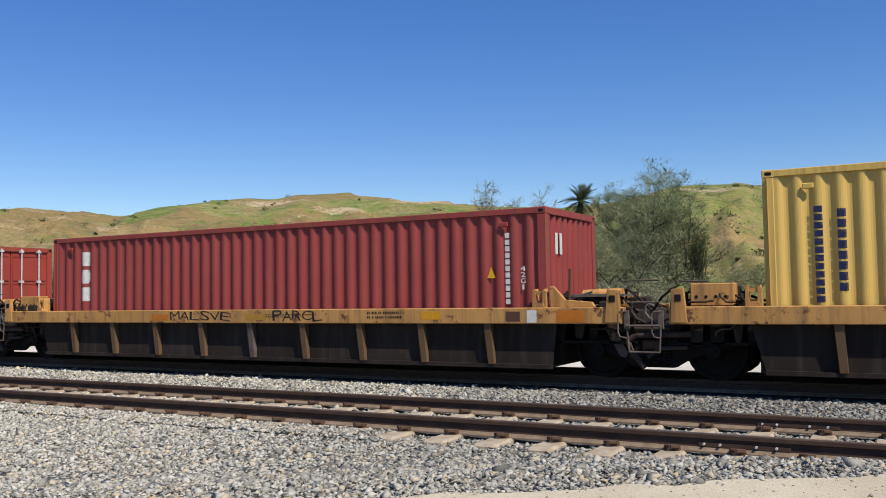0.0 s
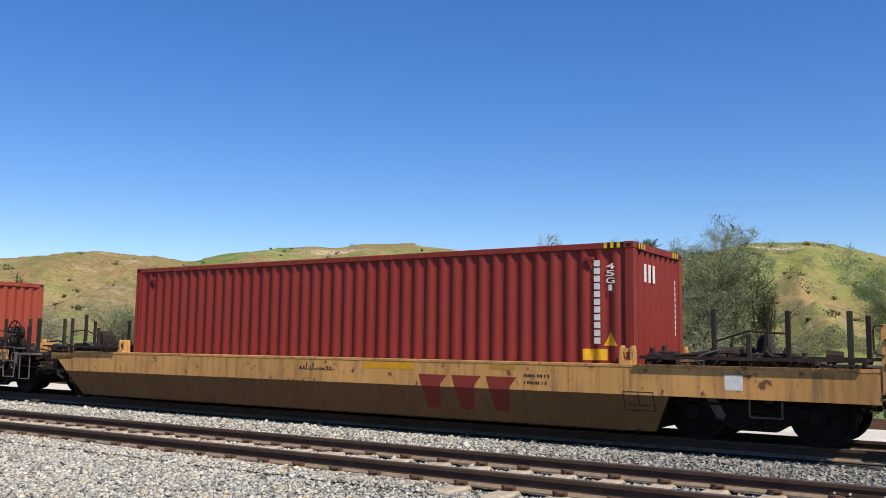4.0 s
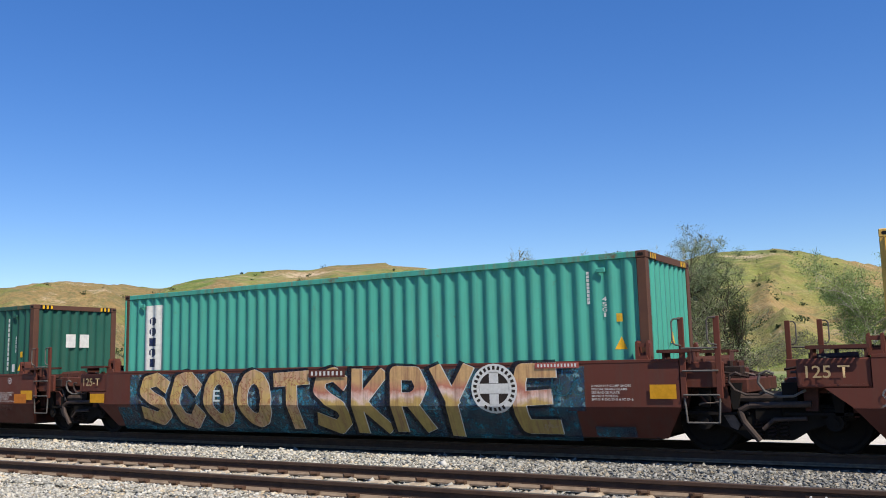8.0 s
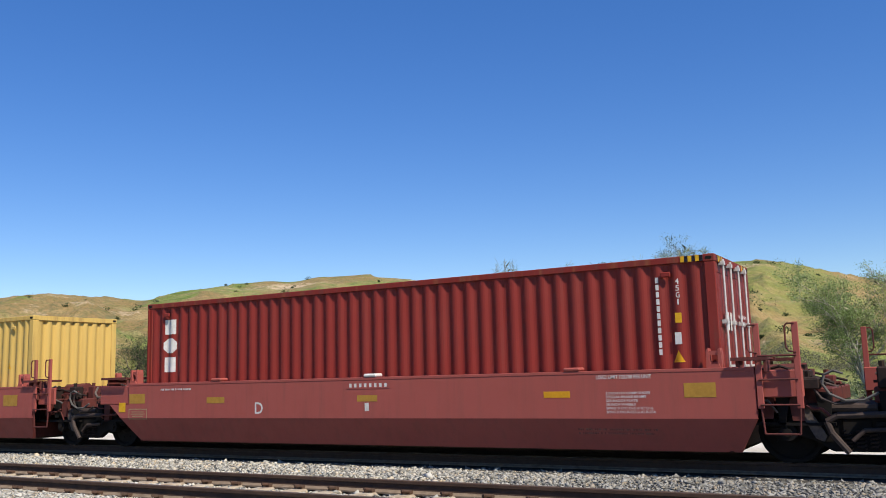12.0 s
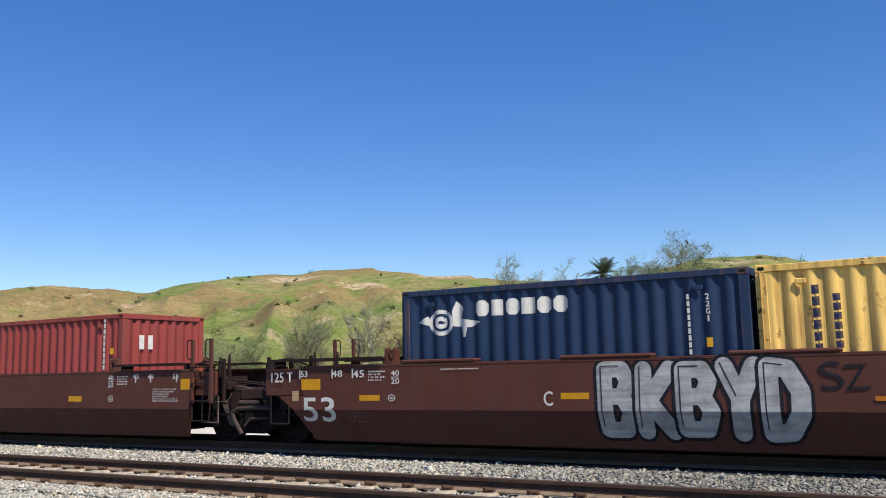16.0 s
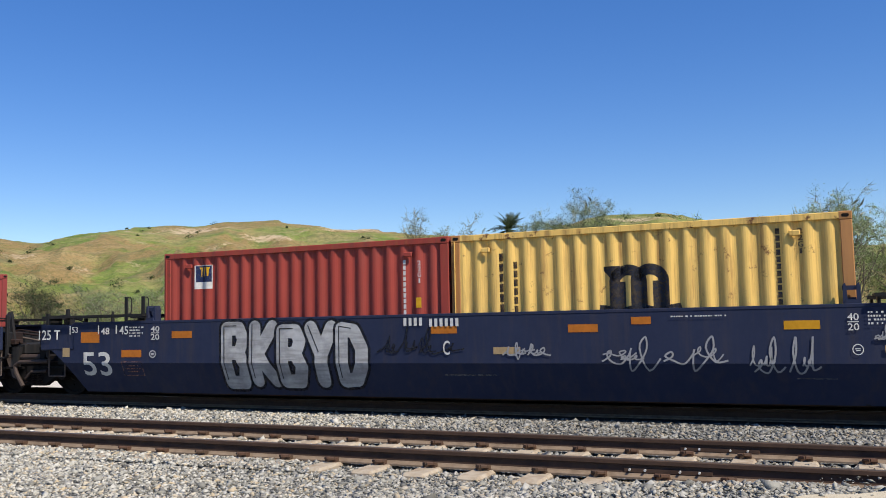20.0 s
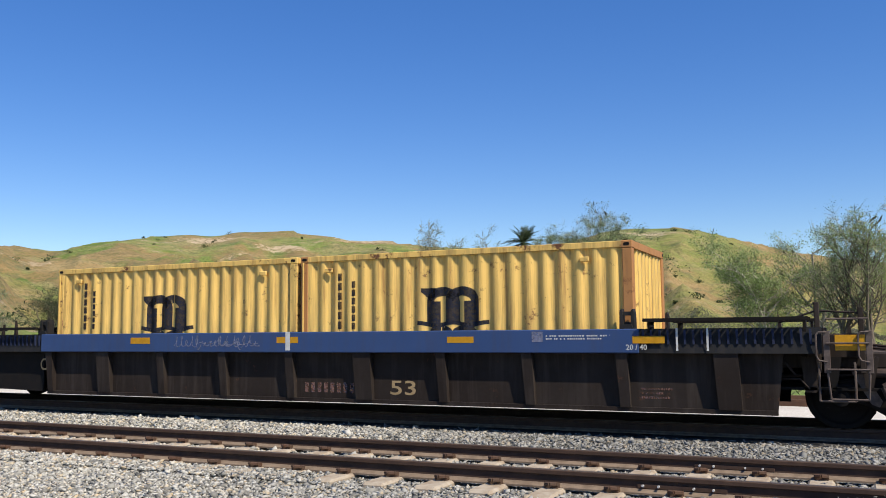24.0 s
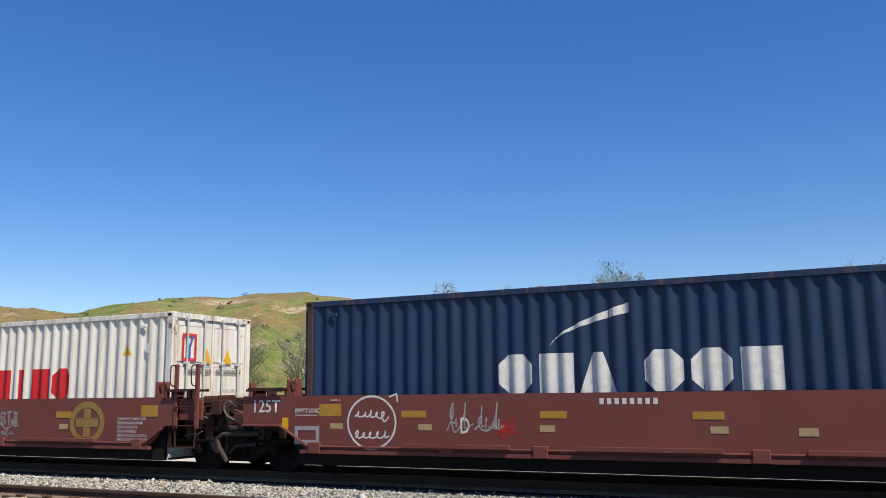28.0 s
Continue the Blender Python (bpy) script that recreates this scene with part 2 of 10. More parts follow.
# ---------------------------------------------------------------- the train
SPEED = 16.45          # metres a second, towards -x
YC = 14.43             # centre line of the far track
MOVING = []            # every thing that rolls past, with its place along the train at 0 s

PITCH, C_OUT, C_IN = 0.278, -1.206, -1.160
BENDS = (0.015, 0.047, 0.077, 0.124, 0.154, 0.186, 0.216, 0.263)   # either side of each rounded bend


def corr(s):
    """Depth of the corrugated wall at s metres from its start."""
    s = s % PITCH
    if s < 0.062:
        return C_OUT
    if s < 0.139:
        return C_OUT + (C_IN - C_OUT) * (s - 0.062) / 0.077
    if s < 0.201:
        return C_IN
    return C_IN + (C_OUT - C_IN) * (s - 0.201) / 0.077


def corr_sheet(length, z0, z1, soft):
    """Corrugated side wall: pressed with soft rounded bends, or folded with crisp ones."""
    bm = bmesh.new()
    h = length / 2 - 0.16
    xs, x = [0.0], 0.0
    while x < 2 * h:
        xs += [x + d for d in BENDS if x + d < 2 * h]
        x += PITCH
    xs.append(2 * h)
    low = [bm.verts.new((s - h, corr(s), z0)) for s in xs]
    top = [bm.verts.new((s - h, corr(s), z1)) for s in xs]
    for i in range(len(xs) - 1):
        bm.faces.new((low[i], low[i + 1], top[i + 1], top[i])).smooth = soft
    return bm


def end_sheet(z0, z1):
    """Corrugated end wall, facing +x."""
    bm = bmesh.new()
    pts, y = [], -1.06
    while y < 1.06:
        pts += [(0.0, y), (0.0, y + 0.11), (-0.045, y + 0.13), (-0.045, y + 0.24)]
        y += 0.26
    pts.append((0.0, 1.08))
    low = [bm.verts.new((x, y, z0)) for x, y in pts]
    top = [bm.verts.new((x, y, z1)) for x, y in pts]
    for i in range(len(pts) - 1):
        bm.faces.new((low[i], low[i + 1], top[i + 1], top[i])).smooth = True
    return bm


def casting():
    bm = box(bmesh.new(), -0.089, 0.089, -0.081, 0.081, -0.059, 0.059)
    bevelled(bm, 0.012)
    return bm


def casting_hole():
    """A thin oval plate on a casting's face; its near-black colour gives the opening's shade."""
    bm = bmesh.new()
    ring_ = [bm.verts.new((0.028 * math.cos(i * 0.5236) + (0.022 if math.cos(i * 0.5236) > 0 else -0.022), 0, 0.026 * math.sin(i * 0.5236))) for i in range(12)]
    back = [bm.verts.new((v.co.x, 0.004, v.co.z)) for v in ring_]
    bm.faces.new(ring_)
    for i in range(12):
        bm.faces.new((ring_[i], back[i], back[(i + 1) % 12], ring_[(i + 1) % 12]))
    bmesh.ops.recalc_face_normals(bm, faces=bm.faces[:])
    return bm


def vent():
    bm = bevelled(box(bmesh.new(), -0.075, 0.075, -0.045, 0.0, -0.04, 0.04), 0.012)
    return bm


def roof_sheet(length):
    bm = bmesh.new()
    x, i, h = -length / 2 + 0.1, 0, length / 2 - 0.1
    prev = None
    while x < h:
        z = 0.0 if i % 4 < 2 else -0.02
        row = [bm.verts.new((x, y, z)) for y in (-1.16, 1.16)]
        if prev:
            bm.faces.new((prev[0], row[0], row[1], prev[1]))
        prev, i = row, i + 1
        x += 0.10 if i % 2 else 0.05
    return bm


def door_leaf(h):
    bm = box(bmesh.new(), -0.045, 0.0, -0.53, 0.53, 0.0, h)
    n = 3
    for k in range(n):
        z0, z1 = 0.12 + k * (h - 0.16) / n, 0.12 + (k + 1) * (h - 0.16) / n - 0.12
        box(bm, 0.0, 0.022, -0.48, 0.48, z0, z1)
        box(bm, 0.0, 0.012, -0.48, 0.48, z1 + 0.02, z1 + 0.09)
    return bm


def lock_rod(h):
    bm = rod(bmesh.new(), (0.06, 0, -0.06), (0.06, 0, h + 0.06), 0.019, 8)
    for z in (0.0, h * 0.33, h * 0.66, h):
        box(bm, 0.0, 0.085, -0.05, 0.05, z - 0.03, z + 0.03)
    box(bm, 0.05, 0.08, -0.02, 0.30, h * 0.40, h * 0.40 + 0.035)
    return bm


def container(u, length, height, key, end="plain", label="", posts=None, base=0.2):
    """One box: its near face looks at -y, its doors or plain end at +x. u: its left end along the train."""
    mat = M[key]
    em = M[key + "_edge"]
    pm = M[posts] if posts else em
    c = tagged(new("shipping_container"), label, "container", "containers on the train")
    MOVING.append((c, u + length / 2, YC, base))
    h, w = length / 2, 1.219
    soft = key in ("bright_red", "blue", "sea_blue", "navy", "teal", "green")
    part("side_panel", shared(("side", length, height, soft), lambda: corr_sheet(length, 0.15, height - 0.09, soft), "side_panel"), mat, c)
    far = part("side_panel", shared(("side", length, height, soft), None, "side_panel"), mat, c)
    far.rotation_euler = (0, 0, math.pi)
    rf = part("roof", shared(("roof", length), lambda: roof_sheet(length), "roof"), mat, c)
    rf.location.z = height - 0.012
    part("floor", shared(("floor", length), lambda: box(bmesh.new(), -length / 2 + 0.1, length / 2 - 0.1, -1.15, 1.15, 0.06, 0.15), "floor"), M["under"], c)
    for s in (-1, 1):
        tr = part("top_rail", shared(("trail", length), lambda: bevelled(box(bmesh.new(), -length / 2 + 0.15, length / 2 - 0.15, -0.035, 0.035, -0.05, 0.05), 0.008), "top_rail"), em, c)
        tr.location = (0, s * (w - 0.037), height - 0.056)
        br = part("bottom_rail", shared(("brail", length), lambda: box(bmesh.new(), -length / 2 + 0.15, length / 2 - 0.15, -0.03, 0.03, -0.075, 0.075), "bottom_rail"), em, c)
        br.location = (0, s * (w - 0.034), 0.085)
        for e in (-1, 1):
            po = part("corner_post", shared(("post", height), lambda: bevelled(box(bmesh.new(), -0.08, 0.08, -0.075, 0.075, 0.118, height - 0.118), 0.012), "corner_post"), pm, c)
            po.location = (e * (h - 0.082), s * (w - 0.078), 0)
            if height > 2.8 and key in ("maroon", "wine", "bright_red", "signal_red", "rust_red", "green", "teal"):
                for i in range(6) if e > 0 else ():
                    hz = part("hazard_stripe", shared("hzs", lambda: box(bmesh.new(), -0.028, 0.028, -0.004, 0.004, -0.045, 0.045), "hazard_stripe"), M["ink_yellow" if i % 2 else "ink_black"], c)
                    hz.location, hz.rotation_euler = (h - 0.003, s * (w - 0.20 - 0.056 * i), height - 0.06), (0, 0, math.pi / 2)
                for i in range(6) if e > 0 and key in ("wine", "maroon", "signal_red") else ():
                    hz = part("hazard_stripe", shared("hzs", lambda: box(bmesh.new(), -0.028, 0.028, -0.004, 0.004, -0.045, 0.045), "hazard_stripe"), M["ink_yellow" if i % 2 else "ink_black"], c)
                    hz.location = (e * (h - 0.20 - 0.056 * i), s * (w + 0.001), height - 0.056)
            for z in (0.059, height - 0.059):
                ca = part("corner_casting", shared("casting", casting, "corner_casting"), pm, c)
                ca.location = (e * (h - 0.089), s * (w - 0.081), z)
                if s < 0:
                    ho = part("casting_hole", shared("chole", casting_hole, "casting_hole"), M["under"], ca, "oval plate coloured dark as the shade inside an opening")
                    ho.location.y = -0.084
                elif e > 0:
                    ho = part("casting_hole", shared("chole", None, "casting_hole"), M["under"], ca, "oval plate coloured dark as the shade inside an opening")
                    ho.location.x, ho.rotation_euler.z = 0.092, math.pi / 2
    for x in (-h + 0.62, h - 0.75):
        ve = part("air_vent", shared("vent", vent, "air_vent"), mat, c)
        ve.location = (x, C_OUT + 0.003, height - 0.27)
    for e in (-1, 1):
        hd = part("end_header", shared("header", lambda: box(bmesh.new(), -0.05, 0.05, -1.06, 1.06, -0.055, 0.055), "end_header"), pm, c)
        hd.location = (e * (h - 0.056), 0, height - 0.06)
        sl = part("end_sill", shared("header", None, "end_header"), pm, c)
        sl.location = (e * (h - 0.056), 0, 0.09)
        if e == 1 and end == "door":
            for s in (-1, 1):
                dl = part("door", shared(("leaf", height), lambda: door_leaf(height - 0.26), "door"), mat, c)
                dl.location = (h - 0.05, s * 0.54, 0.145)
                for k in (-0.27, 0.24):
                    lr = part("lock_rod", shared(("lock", height), lambda: lock_rod(height - 0.26), "lock_rod"), M["galv"], dl, "galvanised lock rod")
                    lr.location = (0.02, k, 0)
        else:
            ew = part("end_wall", shared(("end", height), lambda: end_sheet(0.14, height - 0.11), "end_wall"), mat, c)
            ew.location = (e * (h - 0.03), 0, 0)
            if e == -1:
                ew.rotation_euler = (0, 0, math.pi)
    return c


# ---------------------------------------------------------------- well cars
def car_thing(u, label):
    c = tagged(new("well_car"), label, "rail car", "cars of the train")
    MOVING.append((c, u, YC, 0.0))
    return c


def ladder(c, x, y, flip, w, z0, z1, mat, rungs):
    """Stiles, rungs, stirrup and grab irons, each a part of the car."""
    def put(name, key, make, m, dx=0.0):
        o = part(name, shared((key, round(z1, 2)), make, name), m, c)
        o.location = (x - dx if flip else x + dx, y, 0)
        if flip:
            o.rotation_euler = (0, 0, math.pi)
    for dx in (0, w):
        put("ladder_stile", "stile", lambda: bevelled(box(bmesh.new(), -0.042, 0.042, -0.035, 0.015, z0 + 0.35, z1), 0.006), mat, dx)
        put("grab_iron", "grab", lambda: pipe(bmesh.new(), [(0, -0.04, z1 - 0.42), (-0.1, -0.04, z1 - 0.40), (-0.13, -0.04, z1 - 0.34), (-0.13, -0.04, z1 - 0.06), (-0.1, -0.04, z1 - 0.02), (0, -0.04, z1 - 0.02)], 0.013), rungs, dx)
    for z in (z0 + 0.4, z0 + 0.75, z0 + 1.08):
        put("ladder_rung", ("rung", round(z, 2)), lambda: rod(bmesh.new(), (0, -0.05, z), (w, -0.05, z), 0.015, 6), rungs)
    put("stirrup_step", "stirrup", lambda: pipe(bmesh.new(), [(0, -0.02, z0 + 0.4), (0.03, -0.02, z0), (w - 0.03, -0.02, z0), (w, -0.02, z0 + 0.4)], 0.016), rungs)


def grate(length):
    """Thin slatted walkway with a rim."""
    bm = box(bmesh.new(), 0, length, -0.36, -0.335, -0.03, 0.02)
    box(bm, 0, length, 0.30, 0.33, -0.03, 0.02)
    n = int(length / 0.075)
    for i in range(n):
        x = (i + 0.2) * length / n
        box(bm, x, x + 0.035, -0.335, 0.30, -0.015, 0.012)
    return bm


def guide():
    """Short two-legged guide that steers a box into the well."""
    bm = bmesh.new()
    for x in (-0.10, 0.07):
        slab(bm, [(x - 0.03, 0), (x + 0.03, 0), (x + 0.025, 0.22), (x + 0.01, 0.30), (x - 0.02, 0.28)], -0.10, 0.06)
    box(bm, -0.13, 0.10, -0.08, -0.04, 0.20, 0.26)
    box(bm, -0.07, 0.04, -0.05, 0.05, 0.0, 0.10)
    slab(bm, [(-0.12, 0.0), (0.09, 0.0), (0.06, 0.07), (-0.09, 0.07)], -0.13, -0.10)
    return bm


def hand_wheel():
    bm = bmesh.new()
    pts = [(0, 0.28 * math.cos(a * 6.28319 / 16), 0.28 * math.sin(a * 6.28319 / 16)) for a in range(17)]
    pipe(bm, pts, 0.018)
    for a in range(5):
        rod(bm, (0.05, 0, 0), (0, 0.28 * math.cos(a * 1.2566), 0.28 * math.sin(a * 1.2566)), 0.014, 5)
    rod(bm, (-0.02, 0, 0), (0.14, 0, 0), 0.05, 8)
    return bm


def end_gear(c, e, x0, x1, kind, dark, seed, long_end):
    """The crowd of valves, brackets, pipes and stays on a car's end."""
    rr = random.Random(seed)
    span = x1 - x0
    near = -1.18
    # valves and boxes on the deck
    for i in range(4 + int(span * 2.2)):
        x = x0 + span * rr.uniform(0.04, 0.96)
        w, d, t = rr.uniform(0.06, 0.17), rr.uniform(0.08, 0.2), rr.uniform(0.08, 0.26)
        y = rr.choice((near, near, -0.7, -0.3)) + rr.uniform(-0.08, 0.12)
        bm = bevelled(box(bmesh.new(), x - w, x + w, y - d, y + d, 1.06, 1.1 + t), 0.02)
        rod(bm, (x - w * 0.4, y, 1.1 + t), (x - w * 0.4, y, 1.18 + t), 0.04, 7)
        rod(bm, (x + w, y, 1.12), (x + w + 0.07, y - 0.02, 1.13), 0.03, 6)
        part("brake_valve", bm, dark if i % 3 else M["end_dark"], c)
    # stays and gussets under the deck edge
    n = 3 + int(span * 1.6)
    for i in range(n):
        x = x0 + span * (i + rr.uniform(0.2, 0.8)) / n
        z0 = rr.uniform(0.5, 0.68)
        bm = slab(bmesh.new(), [(x - 0.11, 1.02), (x + 0.11, 1.02), (x + rr.uniform(0, 0.1), z0), (x - rr.uniform(0.02, 0.1), z0)], near - 0.02, near + 0.06)
        part("gusset", bm, dark if i % 2 else M["under"], c)
    # pipes along and down
    for i in range(5):
        z = rr.uniform(0.66, 1.3)
        y = near - rr.uniform(0.02, 0.16)
        xa, xb = sorted((x0 + span * rr.random(), x0 + span * rr.random()))
        if xb - xa < 0.35:
            xb = xa + 0.35
        dz = rr.uniform(-0.28, 0.2)
        bm = pipe(bmesh.new(), [(xa, y + 0.1, z - dz), (xa + 0.04, y, z - dz * 0.4), (xa + 0.12, y, z), (xb - 0.12, y, z), (xb, y, z + dz)], rr.choice((0.014, 0.018, 0.024)), 6)
        part("air_pipe", bm, M["gear"] if i < 2 else dark, c)
    # a sagging hose with a paler skin
    xm = x0 + span * rr.uniform(0.35, 0.65)
    pts = [(xm + 0.38 * math.sin(a * 0.55) * -e, near - 0.1, 1.38 - 0.055 * a) for a in range(8)]
    part("hose", pipe(bmesh.new(), pts, 0.017, 6), M["hose"], c)
    if e > 0 and not long_end:
        # slack air and brake hoses loop across the joint
        for k in range(2):
            xc, zc, r_ = x1 + rr.uniform(-0.2, 0.35), rr.uniform(1.0, 1.2), rr.uniform(0.16, 0.28)
            pts = [(xc + r_ * math.cos(0.9 + 0.7 * q) + 0.05 * q, near - 0.12 - 0.02 * k, zc + r_ * 0.8 * math.sin(0.9 + 0.7 * q)) for q in range(8)]
            part("air_hose", pipe(bmesh.new(), pts, 0.02, 6), M["hose" if k else "lever"], c)
    if long_end:
        # upright stays with cross rails round the end deck
        xe = x1 - 0.35 if e > 0 else x0 + 0.35
        for k, dx in enumerate((0.0, 0.55, 1.05)):
            x = xe - e * dx
            hh = (1.95 if k == 0 else rr.uniform(1.5, 2.1)) - (0.25 if kind.endswith("53") else 0.0)
            part("stay_post", bevelled(box(bmesh.new(), x - 0.035, x + 0.035, near - 0.1, near - 0.04, 0.8, hh), 0.008), dark, c)
        part("hand_rail", pipe(bmesh.new(), [(xe, near - 0.07, 1.62), (xe - e * 0.55, near - 0.07, 1.66), (xe - e * 1.05, near - 0.07, 1.5)], 0.016, 6), dark, c)
        part("deck_panel", bevelled(box(bmesh.new(), min(xe, xe - e * 0.7), max(xe, xe - e * 0.7), near - 0.02, near + 0.08, 1.0, 1.34), 0.02), dark, c)
        if kind == "oxide40" and e < 0:
            # rusty reservoir and a hand wheel stand over the first truck
            xo = xe - e * 0.95
            part("air_reservoir", rod(rod(bmesh.new(), (xo - 0.22, -1.0, 1.68), (xo + 0.22, -1.0, 1.68), 0.15, 14), (xo + 0.22, -1.0, 1.68), (xo + 0.28, -1.0, 1.68), 0.15, 14, 0.09), dark, c)
            wh = part("hand_brake_wheel", shared("brakewheel", hand_wheel, "hand_brake_wheel"), M["end_rust"], c)
            wh.location, wh.rotation_euler = (xe - e * 0.45, -1.1, 1.86), (0, 0, -math.pi / 2)
            part("wheel_post", bevelled(box(bmesh.new(), xo - 0.3, xo + 0.3, -1.15, -0.85, 1.06, 1.53), 0.02), dark, c)
        elif not kind.endswith("53"):
            part("brake_stand_box", bevelled(slab(bmesh.new(), [(xe - e * 0.25, 1.05), (xe - e * 0.62, 1.05), (xe - e * 0.55, 1.55), (xe - e * 0.42, 1.66)], -0.75, -0.45), 0.02), dark, c)
        for k in range(4):
            x = xe - e * (0.15 + 0.3 * k)
            part("deck_bracket", slab(bmesh.new(), [(x - 0.07, 1.06), (x + 0.07, 1.06), (x + rr.uniform(-0.1, 0.1), 1.06 + rr.uniform(0.3, 0.75))], -1.0 + 0.15 * k, -0.94 + 0.15 * k), dark, c)
        part("end_step", pipe(bmesh.new(), [(xe - e * 0.1, near - 0.12, 0.95), (xe - e * 0.1, near - 0.12, 0.42), (xe - e * 0.55, near - 0.12, 0.42), (xe - e * 0.55, near - 0.12, 0.95)], 0.016, 6), M["gear"], c)
        part("brake_rod", rod(bmesh.new(), (x0, -1.1, 0.7), (x1, -1.05, 0.78), 0.016, 5), M["end_dark"], c)


KINDS = {
    # top, bend, bottom, paint, ends
    "brown40": dict(top=1.38, bend=0.68, bot=0.20, paint="car_brown"),
    "red40": dict(top=1.38, bend=0.67, bot=0.18, paint="car_red"),
    "mustard40": dict(top=1.13, bend=0.68, bot=0.12, paint="car_yellow"),
    "umber53": dict(top=1.49, bend=0.70, bot=0.12, paint="car_umber"),
    "navy53": dict(top=1.49, bend=0.70, bot=0.12, paint="car_navy"),
    "rib40": dict(top=1.14, bend=0.88, bot=0.2, paint="car_yellow"),
    "rib53": dict(top=1.43, bend=1.07, bot=0.25, paint="car_blue"),
    "oxide40": dict(top=1.40, bend=0.55, bot=0.44, paint="car_oxide"),
}
SIDE = 1.5             # half width of a car
LEAN = 0.26            # how far the lower side sheets lean in


def well_car(kind, L, R, el, er, left_joint, right_joint, label, wheel_brake=0, flaps=(), tank=False):
    """A unit whose boxes stand from L to R. el, er: how far its sides run past them; joints: where it meets its neighbours."""
    k = KINDS[kind]
    mat, top, bend, bot = M[k["paint"]], k["top"], k["bend"], k["bot"]
    mid = (L + R) / 2
    c = car_thing(mid, label)
    h = (R - L) / 2
    xl, xr = -h - el, h + er
    ribbed = kind.startswith("rib")
    for s in (-1, 1):
        yo, yi = s * SIDE, s * (SIDE - 0.07)
        bl = 0.95 if el > 1 else 0.3
        if kind == "oxide40":
            pts = [(xl, top), (xr, top), (xr, 0.86), (xr + 0.02, 0.86), (h + 0.15, 0.86), (h - 0.25, bot + 0.03), (-h + 0.25, bot + 0.03), (-h - 0.35, 0.90), (xl, 0.90)]
            part("side_sheet", slab(bmesh.new(), pts[:3] + pts[4:], yo, yi), mat, c)
            bm = box(bmesh.new(), -h + 0.15, h - 0.2, s * SIDE - 0.05, s * SIDE + 0.05, bot - 0.03, bot + 0.03)
            part("bottom_flange", bm, mat, c)
            bm = bmesh.new()
            pipe(bm, [(xl, s * (SIDE + 0.03), 0.88), (-h - 0.3, s * (SIDE + 0.03), 0.88), (-h + 0.3, s * (SIDE + 0.03), bot + 0.09), (h - 0.3, s * (SIDE + 0.03), bot + 0.09), (h + 0.1, s * (SIDE + 0.03), 0.8)], 0.022)
            part("train_line_pipe", bm, mat, c)
            if s < 0:
                for x0, x1 in ((-h + 2.2, -h + 4.1), (-h + 5.2, -h + 7.3), (-h + 8.4, -h + 10.6)):
                    bm = slab(bmesh.new(), [(x0, bot + 0.10), (x1, bot + 0.10), (x1, bot + 0.16), (x0, bot + 0.16)], -SIDE - 0.12, -SIDE + 0.01)
                    part("step_ledge", bm, mat, c)
                for x in (-h + 0.45, -h + 3.0, -h + 4.6, -h + 7.8, h - 0.5):
                    part("stay_bracket", bevelled(box(bmesh.new(), x - 0.12, x + 0.12, -SIDE - 0.07, -SIDE, bot - 0.03, bot + 0.16), 0.01), mat, c)
        elif ribbed:
            wr = 0.2 if kind == "rib40" or er > 3 else 2.1
            sa, sb = (xl, xr) if kind == "rib40" else (-h - 0.12, h + 0.12)
            sill = bevelled(box(bmesh.new(), sa, sb, min(yo, s * (SIDE - 0.18)), max(yo, s * (SIDE - 0.18)), bend, top), 0.012)
            part("top_sill", sill, mat, c)
            if kind == "rib53":
                for e2, xe in ((-1, xl), (1, xr)):
                    xa, xb = sorted((e2 * (h + 0.125), xe))
                    part("end_sill", section(bmesh.new(), [(s * (SIDE - 0.012), bend), (s * (SIDE - 0.18), bend), (s * (SIDE - 0.20), top), (s * (SIDE - 0.07), top)], xa, xb), M["car_black"], c)
                    for i in range(int((xb - xa) / 0.12)):
                        sl = part("slat", shared("eslat", lambda: slab(bmesh.new(), [(-0.012, -0.11), (0.018, -0.11), (0.012, 0.10), (-0.018, 0.10)], -0.02, 0.01), "slat"), M["car_navy"], c)
                        sl.location = (xa + 0.06 + i * 0.12, s * (SIDE - 0.03), (bend + top) / 2 + 0.06)
                    if e2 > 0 and wr > 1:
                        continue
                    # this web's near-black holds the shade below the end sill
                    xw = h + 1.7
                    part("end_web", slab(bmesh.new(), [(e2 * (h + 0.2), bend), (e2 * xw, bend), (e2 * (xw - 0.1), bot + 0.03), (e2 * (h + 0.2), bot)], s * (SIDE - 0.21), s * (SIDE - 0.17)), M["under"], c)
            # web, bottom sill and ribs carry the overhang's shade in their colours
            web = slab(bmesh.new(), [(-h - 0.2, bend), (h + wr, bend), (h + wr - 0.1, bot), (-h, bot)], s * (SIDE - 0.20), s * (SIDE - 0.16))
            part("side_web", web, M["car_grime_shade"], c)
            part("bottom_sill", box(bmesh.new(), -h, h + wr - 0.1, s * (SIDE - 0.16) - 0.06, s * (SIDE - 0.16) + 0.06, bot - 0.04, bot + 0.025), M["car_grime_shade"], c)
            step = 1.28 if kind == "rib40" else 1.495
            n = 9 if wr < 1 else 10
            x = -h + 0.97 if kind == "rib40" else -7.52 + 1.495
            for i in range(n):
                wide = 0.062 if kind == "rib40" else 0.085 if i % 4 != 1 else 0.17
                rib = slab(bmesh.new(), [(x - wide, bend), (x + wide, bend), (x + wide + 0.03, bot + 0.02), (x - wide + 0.05, bot + 0.02)], s * (SIDE - 0.03), s * (SIDE - 0.16))
